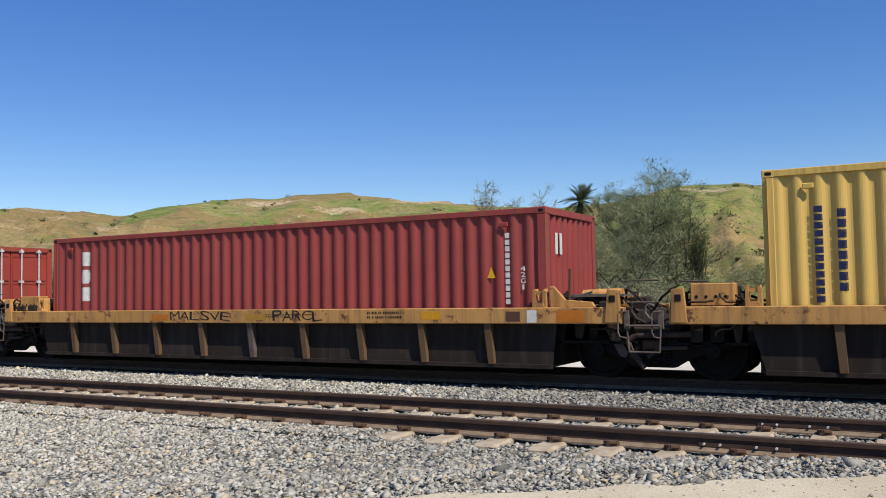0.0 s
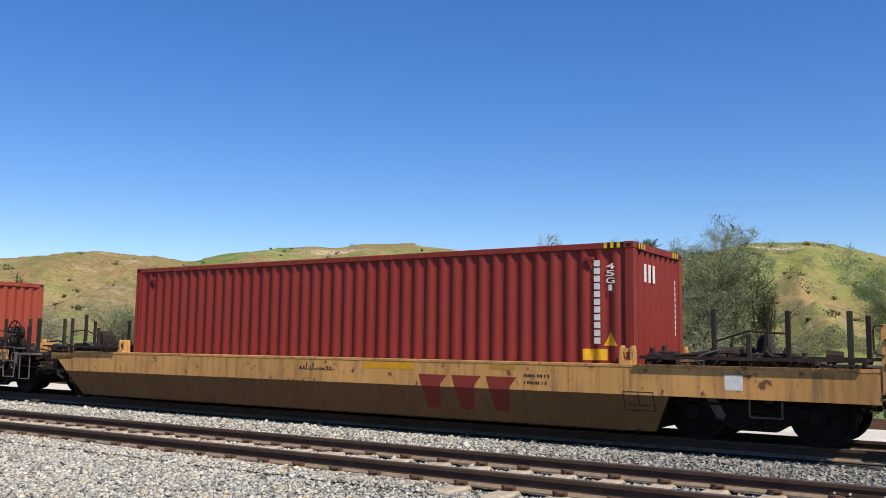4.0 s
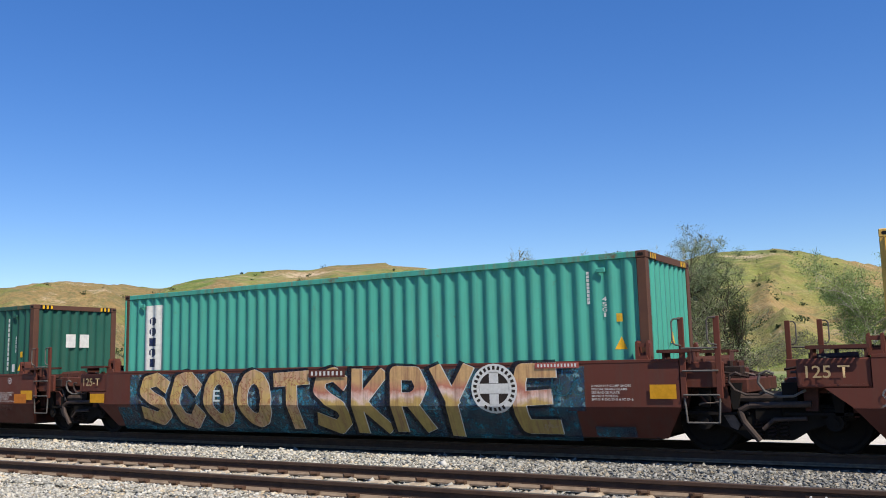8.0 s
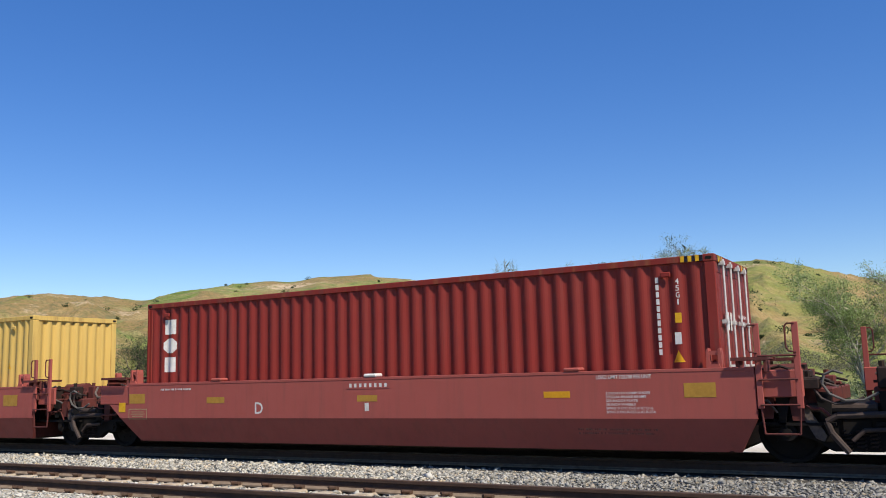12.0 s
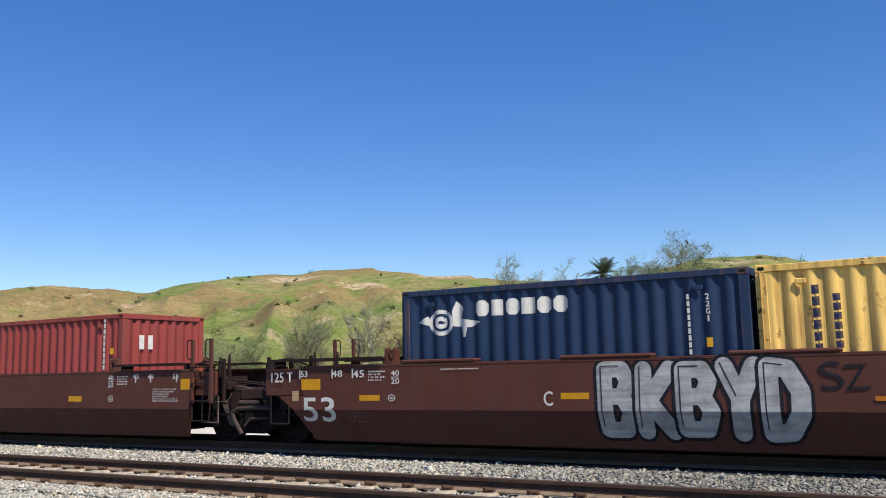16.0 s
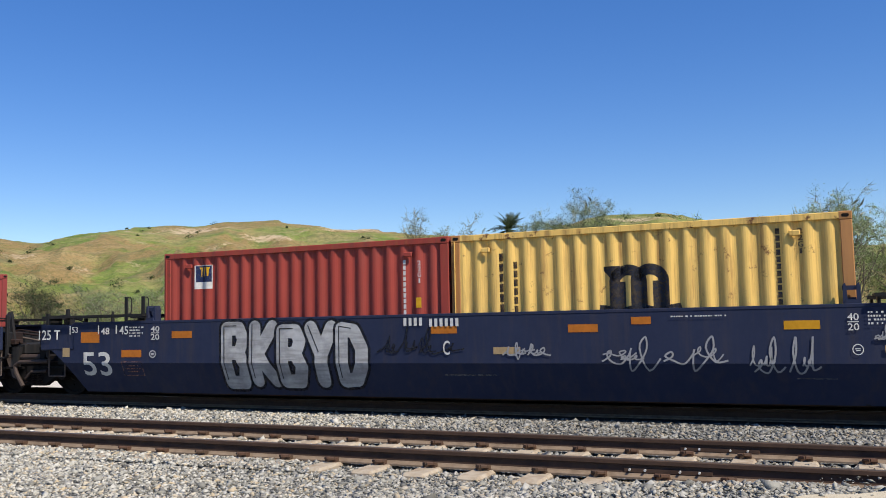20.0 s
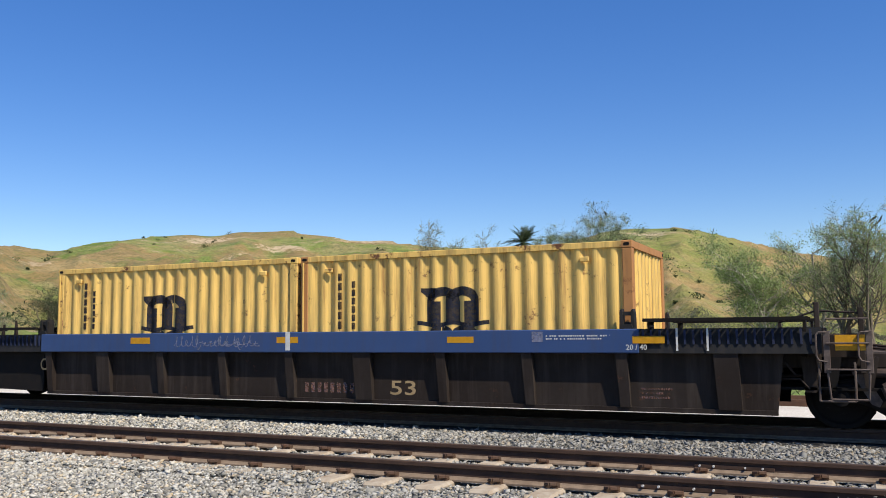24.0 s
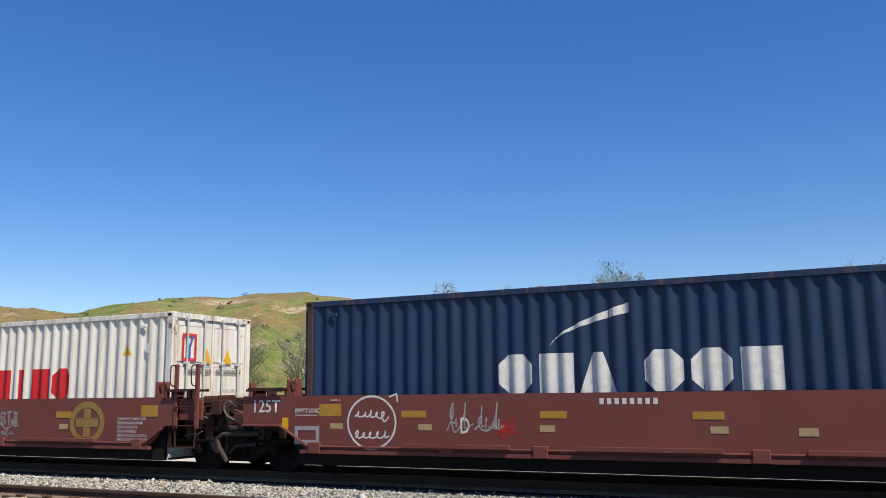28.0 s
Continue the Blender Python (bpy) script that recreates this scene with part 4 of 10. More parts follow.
# kind, boxes as (place along the train, length, height, paint, end, corner posts, label)
TRAIN = [
    ("rib40", [(-33.0, C40, STD, "brick", "door", None, "red corrugated container with white door rods")]),
    ("rib40", [(-17.55, C40, STD, "maroon", "plain", None, "faded maroon corrugated container with white shapes on its side")]),
    ("rib40", [(-2.0, C40, HC, "ochre_fresh", "plain", None, "mustard-yellow corrugated container with a dark arched emblem")]),
    ("rib40", [(13.5, C40, HC, "signal_red", "door", "brown_red_edge", "red corrugated container with white blocks and door rods")]),
    ("rib40", [(29.0, C40, HC, "brown_red", "plain", None, "brown-red corrugated container with a white vertical mark")]),
    ("mustard40", [(48.67, C40, HC, "wine", "plain", None, "dark maroon corrugated container with a white mark on its end")]),
    ("brown40", [(68.52, C40, HC, "bright_red", "plain", None, "bright red corrugated container with white block emblem")]),
    ("brown40", [(84.05, C40, HC, "rust_red", "plain", None, "orange-red corrugated container with a white vertical mark")]),
    ("brown40", [(99.6, C40, HC, "green", "plain", "end_rust", "dark green corrugated container with white block emblem")]),
    ("brown40", [(115.15, C40, HC, "teal", "plain", "end_rust", "teal corrugated container with rusty corner posts")]),
    ("brown40", [(130.62, C40, HC, "ochre_worn", "door", "ochre_worn", "worn yellow corrugated container with a dark arched emblem")]),
    ("red40", [(150.4, C40, HC, "rust_red", "door", None, "rust-red corrugated container with a white vertical mark")]),
    ("red40", [(166.1, C40, HC, "ochre_fresh", "plain", None, "yellow corrugated container with a dark arched emblem")]),
    ("red40", [(182.25, C40, HC, "wine", "door", None, "dark wine-red corrugated container with white door rods")]),
    ("red40", [(197.88, C40, HC, "blue", "door", "end_rust", "blue corrugated container with patched panels and rusty posts")]),
    ("red40", [(213.5, C40, HC, "maroon", "plain", None, "maroon corrugated container with a white vertical mark")]),
    ("umber53", [(234.98, C20, STD, "ochre_fresh", "plain", None, "short yellow container with a dark arched emblem"),
                 (241.15, C20, STD, "maroon", "plain", None, "short maroon container with a white mark on its end")]),
    ("umber53", [(254.62, C20, STD, "navy", "plain", None, "short navy container with a white emblem"),
                 (260.76, C20, STD, "ochre_pale", "plain", None, "short pale yellow container with rust streaks")]),
    ("umber53", [(274.12, C20, STD, "orange", "plain", None, "short orange container with rust streaks and white blocks"),
                 (280.30, C20, STD, "maroon", "plain", None, "short maroon container with a teal and white strip")]),
    ("navy53", [(297.66, C20, STD, "ochre_pale", "plain", None, "short pale yellow container with a dark arched emblem"),
                (303.78, C20, STD, "maroon", "plain", None, "short red container with cream blocks")]),
    ("navy53", [(317.12, C20, STD, "brick", "plain", None, "short brick-red container with a small navy and yellow plate"),
                (323.22, C20, STD, "ochre_pale", "plain", "rust_post", "short pale yellow container with orange rusty posts")]),
    ("navy53", [(336.68, C20, STD, "ochre_pale", "plain", None, "short pale yellow container with a dark arched emblem"),
                (342.78, C20, STD, "sea_blue", "plain", None, "short deep blue container with a yellow emblem")]),
    ("rib53", [(360.0, C40, STD, "green", "door", None, "green corrugated container with white patches on its doors")]),
    ("rib53", [(379.62, C20, STD, "ochre_pale", "plain", None, "short pale yellow container with a dark arched emblem"),
               (385.75, C20, STD, "ochre_pale", "plain", "rust_post", "short pale yellow container with rusty posts")]),
    ("rib53", [(399.2, C20, STD, "brick", "plain", None, "short red container with rust at its foot"),
               (405.30, C20, STD, "ochre_pale", "plain", "rust_post", "short pale yellow container with rusty corner posts")]),
    ("oxide40", [(420.62, C40, HC, "green", "door", "end_rust", "green corrugated container with white block emblem and doors")]),
    ("oxide40", [(435.95, C40, HC, "white", "door", None, "white corrugated container with large red blocks")]),
    ("oxide40", [(451.33, C40, HC, "navy", "plain", "end_rust", "navy corrugated container with large white blocks")]),
]
SETS = [(0, 4), (5, 5), (6, 10), (11, 15), (16, 18), (19, 21), (22, 24), (25, 27)]
ENDS = {"rib40": (1.33, 1.33), "mustard40": (1.9, 2.2), "brown40": (1.15, 0.5), "red40": (1.15, 0.5), "umber53": (3.0, 2.4),
        "navy53": (3.0, 2.4), "rib53": (2.9, 2.6), "oxide40": (1.15, 0.35)}
CARS, BOXES = [], []


def build_train():
    for a, b in SETS:
        for i in range(a, b + 1):
            kind, boxes = TRAIN[i]
            L, R = boxes[0][0], boxes[-1][0] + boxes[-1][1]
            el, er = ENDS[kind]
            long = kind.endswith("53")
            reach = 4.6 if long else 2.9
            if i == a:
                lj = L - reach
                el = el + 0.9
                truck_at(L - (3.35 if long else 1.45))
            else:
                lj = (TRAIN[i - 1][1][-1][0] + TRAIN[i - 1][1][-1][1] + L) / 2
            if i == b:
                rj = R + reach
                er = er + (1.3 if not long else 1.4)
                truck_at(R + (3.35 if long else 1.75))
            else:
                rj = (R + TRAIN[i + 1][1][0][0]) / 2
                truck_at(rj, True)
            CARS.append(well_car(kind, L, R, el, er, lj, rj, LB[kind], wheel_brake=1 if i == b and kind not in ("navy53", "mustard40") else -1 if i == a and kind in ("navy53", "red40") else 0, flaps=((-3.14, 0.97), (-0.09, 0.98)) if i == 15 else (), tank=i == 2))
            made = [container(u, ln, ht, key, end, label, posts) for u, ln, ht, key, end, posts, label in boxes]
            BOXES.append(made)
        if b < len(TRAIN) - 1:
            coupler_at((TRAIN[b][1][-1][0] + TRAIN[b][1][-1][1] + TRAIN[b + 1][1][0][0]) / 2)


build_train()
# ---------------------------------------------------------------- paint on the train
def spray(name, a, b_, c_=None, split=None, thin=0.14, swirl=False, fade=None, rake=(9, 1, 0.7)):
    """Sprayed letters: two colours clouding into one another, or fades by height, with blots or swirls of a third, streaked and rubbed."""
    m, nd, ln, b = nodes_of(name, 0.5)
    v = coords(nd, ln)
    n = noise_node(nd, ln, v, 2.4, 5, 0.65)
    if fade:
        sep = nd.new("ShaderNodeSeparateXYZ")
        ln.new(nd.new("ShaderNodeTexCoord").outputs["Object"], sep.inputs[0])
        wave = nd.new("ShaderNodeMath")
        wave.operation = "MULTIPLY_ADD"
        wave.inputs[1].default_value = 0.25
        half = nd.new("ShaderNodeMath")
        half.operation = "MULTIPLY"
        half.inputs[1].default_value = 0.5
        ln.new(sep.outputs[2], half.inputs[0])
        ln.new(n, wave.inputs[0])
        ln.new(half.outputs[0], wave.inputs[2])
        col = ramp(nd, ln, wave.outputs[0], fade)
    elif split is None:
        col = ramp(nd, ln, n, [(0.42, a), (0.62, b_)])
    else:
        sep = nd.new("ShaderNodeSeparateXYZ")
        ln.new(nd.new("ShaderNodeTexCoord").outputs["Object"], sep.inputs[0])
        col = ramp(nd, ln, sep.outputs[2], [(split - 0.03, b_), (split + 0.03, a)])
    if c_:
        col = mix(nd, ln, ramp(nd, ln, noise_node(nd, ln, v, 5.5, 3), [(0.475, (0,)), (0.495, (0.8,)), (0.515, (0.8,)), (0.535, (0,))] if swirl else [(0.55, (0,)), (0.63, (0.8,))]), col, c_)
    streak = noise_node(nd, ln, coords(nd, ln, rake), 1.6, 5)
    col = mix(nd, ln, ramp(nd, ln, streak, [(0.45, (0,)), (0.66, (0.65,))]), col, tuple(x * 0.42 for x in a))
    ln.new(col, b.inputs["Base Color"])
    worn_through(nd, ln, b, noise_node(nd, ln, v, 7, 8, 0.8), thin)
    return m


M["spray_silver"] = spray("spray_silver", (0.50, 0.50, 0.505), (0.31, 0.31, 0.32), rake=(0.8, 1, 9))
M["spray_sage"] = spray("spray_sage", (0.50, 0.60, 0.30), (0.46, 0.47, 0.50))
M["spray_cream"] = spray("spray_cream", (0.62, 0.52, 0.24), (0.22, 0.12, 0.19), None, 0.68)
M["spray_black"] = spray("spray_black", (0.015, 0.016, 0.018), (0.03, 0.035, 0.03), None, None, 0.4)
M["spray_mint"] = spray("spray_mint", (0.36, 0.45, 0.37), (0.24, 0.33, 0.27))
M["spray_wild"] = spray("spray_wild", (0.016, 0.018, 0.024), (0.04, 0.07, 0.10))
M["spray_teal"] = spray("spray_teal", (0.03, 0.15, 0.19), (0.015, 0.05, 0.08), None, None, 0.4)
M["spray_gold"] = spray("spray_gold", (0.60, 0.41, 0.14), (0.58, 0.36, 0.22), (0.30, 0.08, 0.05), swirl=True)
M["spray_cloud"] = spray("spray_cloud", (0.03, 0.19, 0.26), (0.015, 0.04, 0.09), (0.28, 0.46, 0.50), None, 0.45)
M["spray_peach"] = spray("spray_peach", (0.60, 0.28, 0.18), (0.55, 0.40, 0.10), None, fade=[(0.40, (0.42, 0.30, 0.09)), (0.50, (0.58, 0.39, 0.13)), (0.545, (0.78, 0.58, 0.50)), (0.575, (0.70, 0.42, 0.33)), (0.60, (0.52, 0.19, 0.13)), (0.69, (0.62, 0.38, 0.17))])
M["spray_sky"] = spray("spray_sky", (0.04, 0.26, 0.42), (0.02, 0.13, 0.26))
M["spray_white"] = spray("spray_white", (0.62, 0.58, 0.55), (0.45, 0.40, 0.38), None, None, 0.45)
M["spray_dull"] = spray("spray_dull", (0.045, 0.05, 0.06), (0.035, 0.04, 0.045), None, None, 0.4)
M["patch_teal"] = flat_paint("patch_teal", (0.02, 0.10, 0.19), 0.5)
M["patch_green"] = spray("patch_green", (0.014, 0.022, 0.020), (0.022, 0.034, 0.024))
M["ink_redbrown"] = flat_paint("ink_redbrown", (0.20, 0.03, 0.02), 0.6)
EDGE = {"spray_silver": "ink_black", "spray_sage": "", "spray_cream": "ink_black", "spray_black": "ink_grey", "spray_mint": "ink_grey",
        "spray_wild": "ink_chalk", "spray_teal": "ink_gold", "spray_gold": "ink_black", "spray_peach": "ink_black", "spray_sky": "ink_black",
        "spray_white": "ink_faint", "spray_dull": "ink_black"}
EDGE["car_red"] = "ink_white"
COATS = {"car_red": ("", 0.40, 0.03), "spray_silver": ("", 0.385, 0.05), "spray_sage": ("", 0.34, 0.0), "spray_cream": ("spray_cream", 0.36, 0.028), "spray_white": ("", 0.30, 0.02), "spray_black": ("", 0.27, 0.022),
         "spray_sky": ("ink_black", 0.27, 0.03), "spray_wild": ("", 0.33, 0.05), "spray_teal": ("", 0.36, 0.025), "spray_mint": ("", 0.36, 0.02), "spray_dull": ("", 0.3, 0.03)}
FONT = {}


def text_mesh(body, off=0.0):
    if (body, off) not in FONT:
        cu = bpy.data.curves.new("text", "FONT")
        cu.body, cu.resolution_u, cu.offset = body, 3, off
        ob = bpy.data.objects.new("text", cu)
        FONT[(body, off)] = bpy.data.meshes.new_from_object(ob)
        bpy.data.objects.remove(ob)
    return FONT[(body, off)]


def add_text(bm, body, x, z, w, h, off=0.0, tilt=0.0, slot=None):
    """Letters stretched to the box of width w and height h around x, z."""
    me = text_mesh(body, off)
    n0 = len(bm.verts)
    bm.from_mesh(me)
    vs = list(bm.verts)[n0:]
    if not vs:
        return
    xs, ys = [v.co.x for v in vs], [v.co.y for v in vs]
    x0, x1, y0, y1 = min(xs), max(xs), min(ys), max(ys)
    if slot:
        x0, x1, y0, y1 = slot
    sx, sz = w / max(0.01, x1 - x0), h / max(0.01, y1 - y0)
    for v in vs:
        a, b_ = (v.co.x - (x0 + x1) / 2) * sx, (v.co.y - (y0 + y1) / 2) * sz
        v.co = (x + a * math.cos(tilt) - b_ * math.sin(tilt), 0, z + a * math.sin(tilt) + b_ * math.cos(tilt))


def poly(bm, pts):
    bm.faces.new([bm.verts.new((x, 0, z)) for x, z in pts])


def rect(bm, x, z, w, h):
    poly(bm, [(x - w / 2, z - h / 2), (x + w / 2, z - h / 2), (x + w / 2, z + h / 2), (x - w / 2, z + h / 2)])


def ring(bm, x, z, rx, rz, t, n=24, a0=0.0, a1=6.28319):
    for i in range(n):
        p, q = a0 + (a1 - a0) * i / n, a0 + (a1 - a0) * (i + 1) / n
        poly(bm, [(x + rx * math.cos(p), z + rz * math.sin(p)), (x + rx * math.cos(q), z + rz * math.sin(q)),
                  (x + (rx - t) * math.cos(q), z + (rz - t) * math.sin(q)), (x + (rx - t) * math.cos(p), z + (rz - t) * math.sin(p))])


def block(bm, x, z, w, h, k):
    """A plain painted shape that stands for one sign of a name: o cut-cornered slab, a and v wedges, i bar, h and r slabs."""
    if k == "o":
        c = 0.28 * min(w, h)
        poly(bm, [(x - w / 2, z - h / 2 + c), (x - w / 2 + c, z - h / 2), (x + w / 2 - c, z - h / 2), (x + w / 2, z - h / 2 + c), (x + w / 2, z + h / 2 - c), (x + w / 2 - c, z + h / 2), (x - w / 2 + c, z + h / 2), (x - w / 2, z + h / 2 - c)])
    elif k == "a":
        poly(bm, [(x - w / 2, z - h / 2), (x + w / 2, z - h / 2), (x + w * 0.14, z + h / 2), (x - w * 0.14, z + h / 2)])
    elif k == "v":
        poly(bm, [(x - w * 0.14, z - h / 2), (x + w * 0.14, z - h / 2), (x + w / 2, z + h / 2), (x - w / 2, z + h / 2)])
    elif k == "i":
        rect(bm, x, z, w * 0.36, h)
    elif k == "h":
        rect(bm, x, z, w, h)
    else:
        rect(bm, x, z, w * 0.86, h)


def ribbon(bm, pts, t):
    for i, (a, b_) in enumerate(zip(pts, pts[1:])):
        dx, dz = b_[0] - a[0], b_[1] - a[1]
        l = math.hypot(dx, dz) or 1
        nx, nz = -dz / l * t / 2, dx / l * t / 2
        ex, ez = dx / l * t * 0.25, dz / l * t * 0.25
        vs = [bm.verts.new((x, -0.00002 * (i % 40), z)) for x, z in ((a[0] + nx - ex, a[1] + nz - ez), (a[0] - nx - ex, a[1] - nz - ez), (b_[0] - nx + ex, b_[1] - nz + ez), (b_[0] + nx + ex, b_[1] + nz + ez))]
        bm.faces.new(vs)


# pen strokes of broad sprayed letters in a box one wide and one high
STROKES = {
    "A": [[(-.5, -.5), (0, .5), (.5, -.5)], [(-.28, -.15), (.28, -.15)]], "B": [[(-.5, -.5), (-.5, .5), (.2, .5), (.42, .3), (.2, .05), (-.4, .05)], [(.2, .05), (.5, -.2), (.25, -.5), (-.5, -.5)]],
    "C": [[(.48, .3), (.15, .5), (-.3, .42), (-.5, 0), (-.3, -.42), (.15, -.5), (.48, -.3)]], "D": [[(-.5, -.5), (-.5, .5), (.1, .46), (.5, .12), (.48, -.2), (.1, -.48), (-.5, -.5)]],
    "E": [[(.5, .5), (-.4, .5), (-.5, .3), (-.5, -.3), (-.4, -.5), (.5, -.5)], [(-.5, 0), (.35, .03)]], "G": [[(.48, .3), (.15, .5), (-.3, .42), (-.5, 0), (-.3, -.42), (.15, -.5), (.48, -.35), (.48, -.02), (.1, -.02)]],
    "H": [[(-.5, .5), (-.45, -.5)], [(.48, .5), (.45, -.5)], [(-.5, 0), (.46, .05)]], "M": [[(-.5, -.5), (-.45, .3), (-.1, .5), (-.02, -.5)], [(-.08, .3), (.3, .5), (.48, .2), (.5, -.5)]],
    "J": [[(-.2, .5), (.5, .46)], [(.25, .48), (.25, -.3), (.05, -.5), (-.3, -.4), (-.4, -.2)]],
    "i": [[(0, -.5), (-.04, .14)], [(0, .46), (.02, .5)]], "K": [[(-.5, -.5), (-.45, .5)], [(.5, .5), (-.3, .0), (.5, -.5)]], "N": [[(-.5, -.5), (-.48, .5), (.45, -.45), (.5, .5)]],
    "O": [[(.5 * math.cos(a * .5236), .5 * math.sin(a * .5236)) for a in range(13)]], "P": [[(-.5, -.5), (-.5, .5), (.3, .46), (.5, .2), (.3, -.05), (-.4, -.05)]],
    "R": [[(-.5, -.5), (-.5, .5), (.25, .48), (.46, .24), (.25, 0), (-.4, 0)], [(.05, 0), (.5, -.5)]], "S": [[(.48, .36), (.15, .5), (-.35, .42), (-.46, .2), (-.1, .03), (.38, -.12), (.48, -.34), (.1, -.5), (-.48, -.38)]],
    "T": [[(-.5, .46), (.5, .5)], [(.0, .48), (.04, -.5)]], "W": [[(-.5, .5), (-.28, -.5), (0, .3), (.28, -.5), (.5, .5)]], "Y": [[(-.5, .5), (0, 0)], [(.5, .5), (0, 0), (-.04, -.5)]],
    "X": [[(-.5, .5), (.5, -.5)], [(.5, .5), (-.5, -.5)]], "I": [[(0, .5), (.03, -.5)]], "L": [[(-.45, .5), (-.5, -.5), (.5, -.46)]], "V": [[(-.5, .5), (0, -.5), (.5, .5)]], "U": [[(-.5, .5), (-.45, -.3), (0, -.5), (.45, -.3), (.5, .5)]], "F": [[(.5, .5), (-.45, .46), (-.5, -.5)], [(-.45, 0), (.3, .04)]],
    "Z": [[(-.48, .4), (.1, .5), (.48, .3), (-.45, -.4), (.5, -.5)]], "2": [[(-.45, .25), (-.1, .5), (.4, .35), (.25, 0), (-.5, -.5), (.5, -.48)]]}


def broad(bm, ch, cx, cz, w, h, t, grow, depth, square=False):
    """One letter in broad strokes with round or square ends, t wide; grow widens them for the outline behind."""
    k = 0
    low, high = (cz - h / 2 - grow, cz + h / 2 + grow) if square else (-9.0, 9.0)
    for st in STROKES.get(ch, STROKES["O"]):
        pts = [(cx + a * max(0.05, w - t), cz + b_ * (h - t)) for a, b_ in st]
        r = t / 2 + grow
        closed = math.hypot(pts[0][0] - pts[-1][0], pts[0][1] - pts[-1][1]) < 0.01
        if square and not closed:
            for a, b_ in ((0, 1), (-1, -2)):
                l = math.hypot(pts[a][0] - pts[b_][0], pts[a][1] - pts[b_][1]) or 1
                pts[a] = tuple(u + (u - v_) / l * r * 0.95 for u, v_ in zip(pts[a], pts[b_]))
        for p, q in zip(pts, pts[1:]):
            l = math.hypot(q[0] - p[0], q[1] - p[1]) or 1
            nx, nz = -(q[1] - p[1]) / l * r, (q[0] - p[0]) / l * r
            k += 1
            y = -depth - 0.00001 * k
            bm.faces.new([bm.verts.new((a, y, max(low, min(high, b_)))) for a, b_ in ((p[0] + nx, p[1] + nz), (p[0] - nx, p[1] - nz), (q[0] - nx, q[1] - nz), (q[0] + nx, q[1] + nz))])
        for p in pts if closed or not square else pts[1:-1]:
            k += 1
            y = -depth - 0.00001 * k
            bm.faces.new([bm.verts.new((p[0] + r * math.cos(i * 0.5236), y, p[1] + r * math.sin(i * 0.5236))) for i in range(12)])


def flow(rr, x, z, w, h, turns):
    """A quick looping hand line from left to right."""
    key = []
    loops = max(2, turns // 2)
    step = w / loops
    low = z - h * 0.2
    for i in range(loops):
        tall = h * (0.62 if rr.random() < 0.28 else rr.uniform(0.2, 0.34))
        drop = h * (0.25 if rr.random() < 0.15 else rr.uniform(-0.04, 0.04))
        back = rr.choice((-0.1, 0.12, 0.32)) * step
        x0 = x - w / 2 + step * (i + rr.uniform(-0.1, 0.1))
        key += [(x0, low - drop * 0.3), (x0 + step * 0.42, low + tall * 0.5), (x0 + step * 0.5 - back * 0.4, low + tall), (x0 + step * 0.38 - back, low + tall * 0.55), (x0 + step * 0.5, low - drop)]
    key.append((x + w * 0.56, low + h * rr.uniform(-0.05, 0.2)))
    out = []
    for i in range(len(key) - 1):
        p0, p1, p2, p3 = key[max(0, i - 1)], key[i], key[i + 1], key[min(len(key) - 1, i + 2)]
        for q in range(4):
            u = q / 4
            out.append(tuple(0.5 * (2 * p1[c] + (p2[c] - p0[c]) * u + (2 * p0[c] - 5 * p1[c] + 4 * p2[c] - p3[c]) * u * u + (3 * p1[c] - p0[c] - 3 * p2[c] + p3[c]) * u ** 3) for c in (0, 1)))
    return out


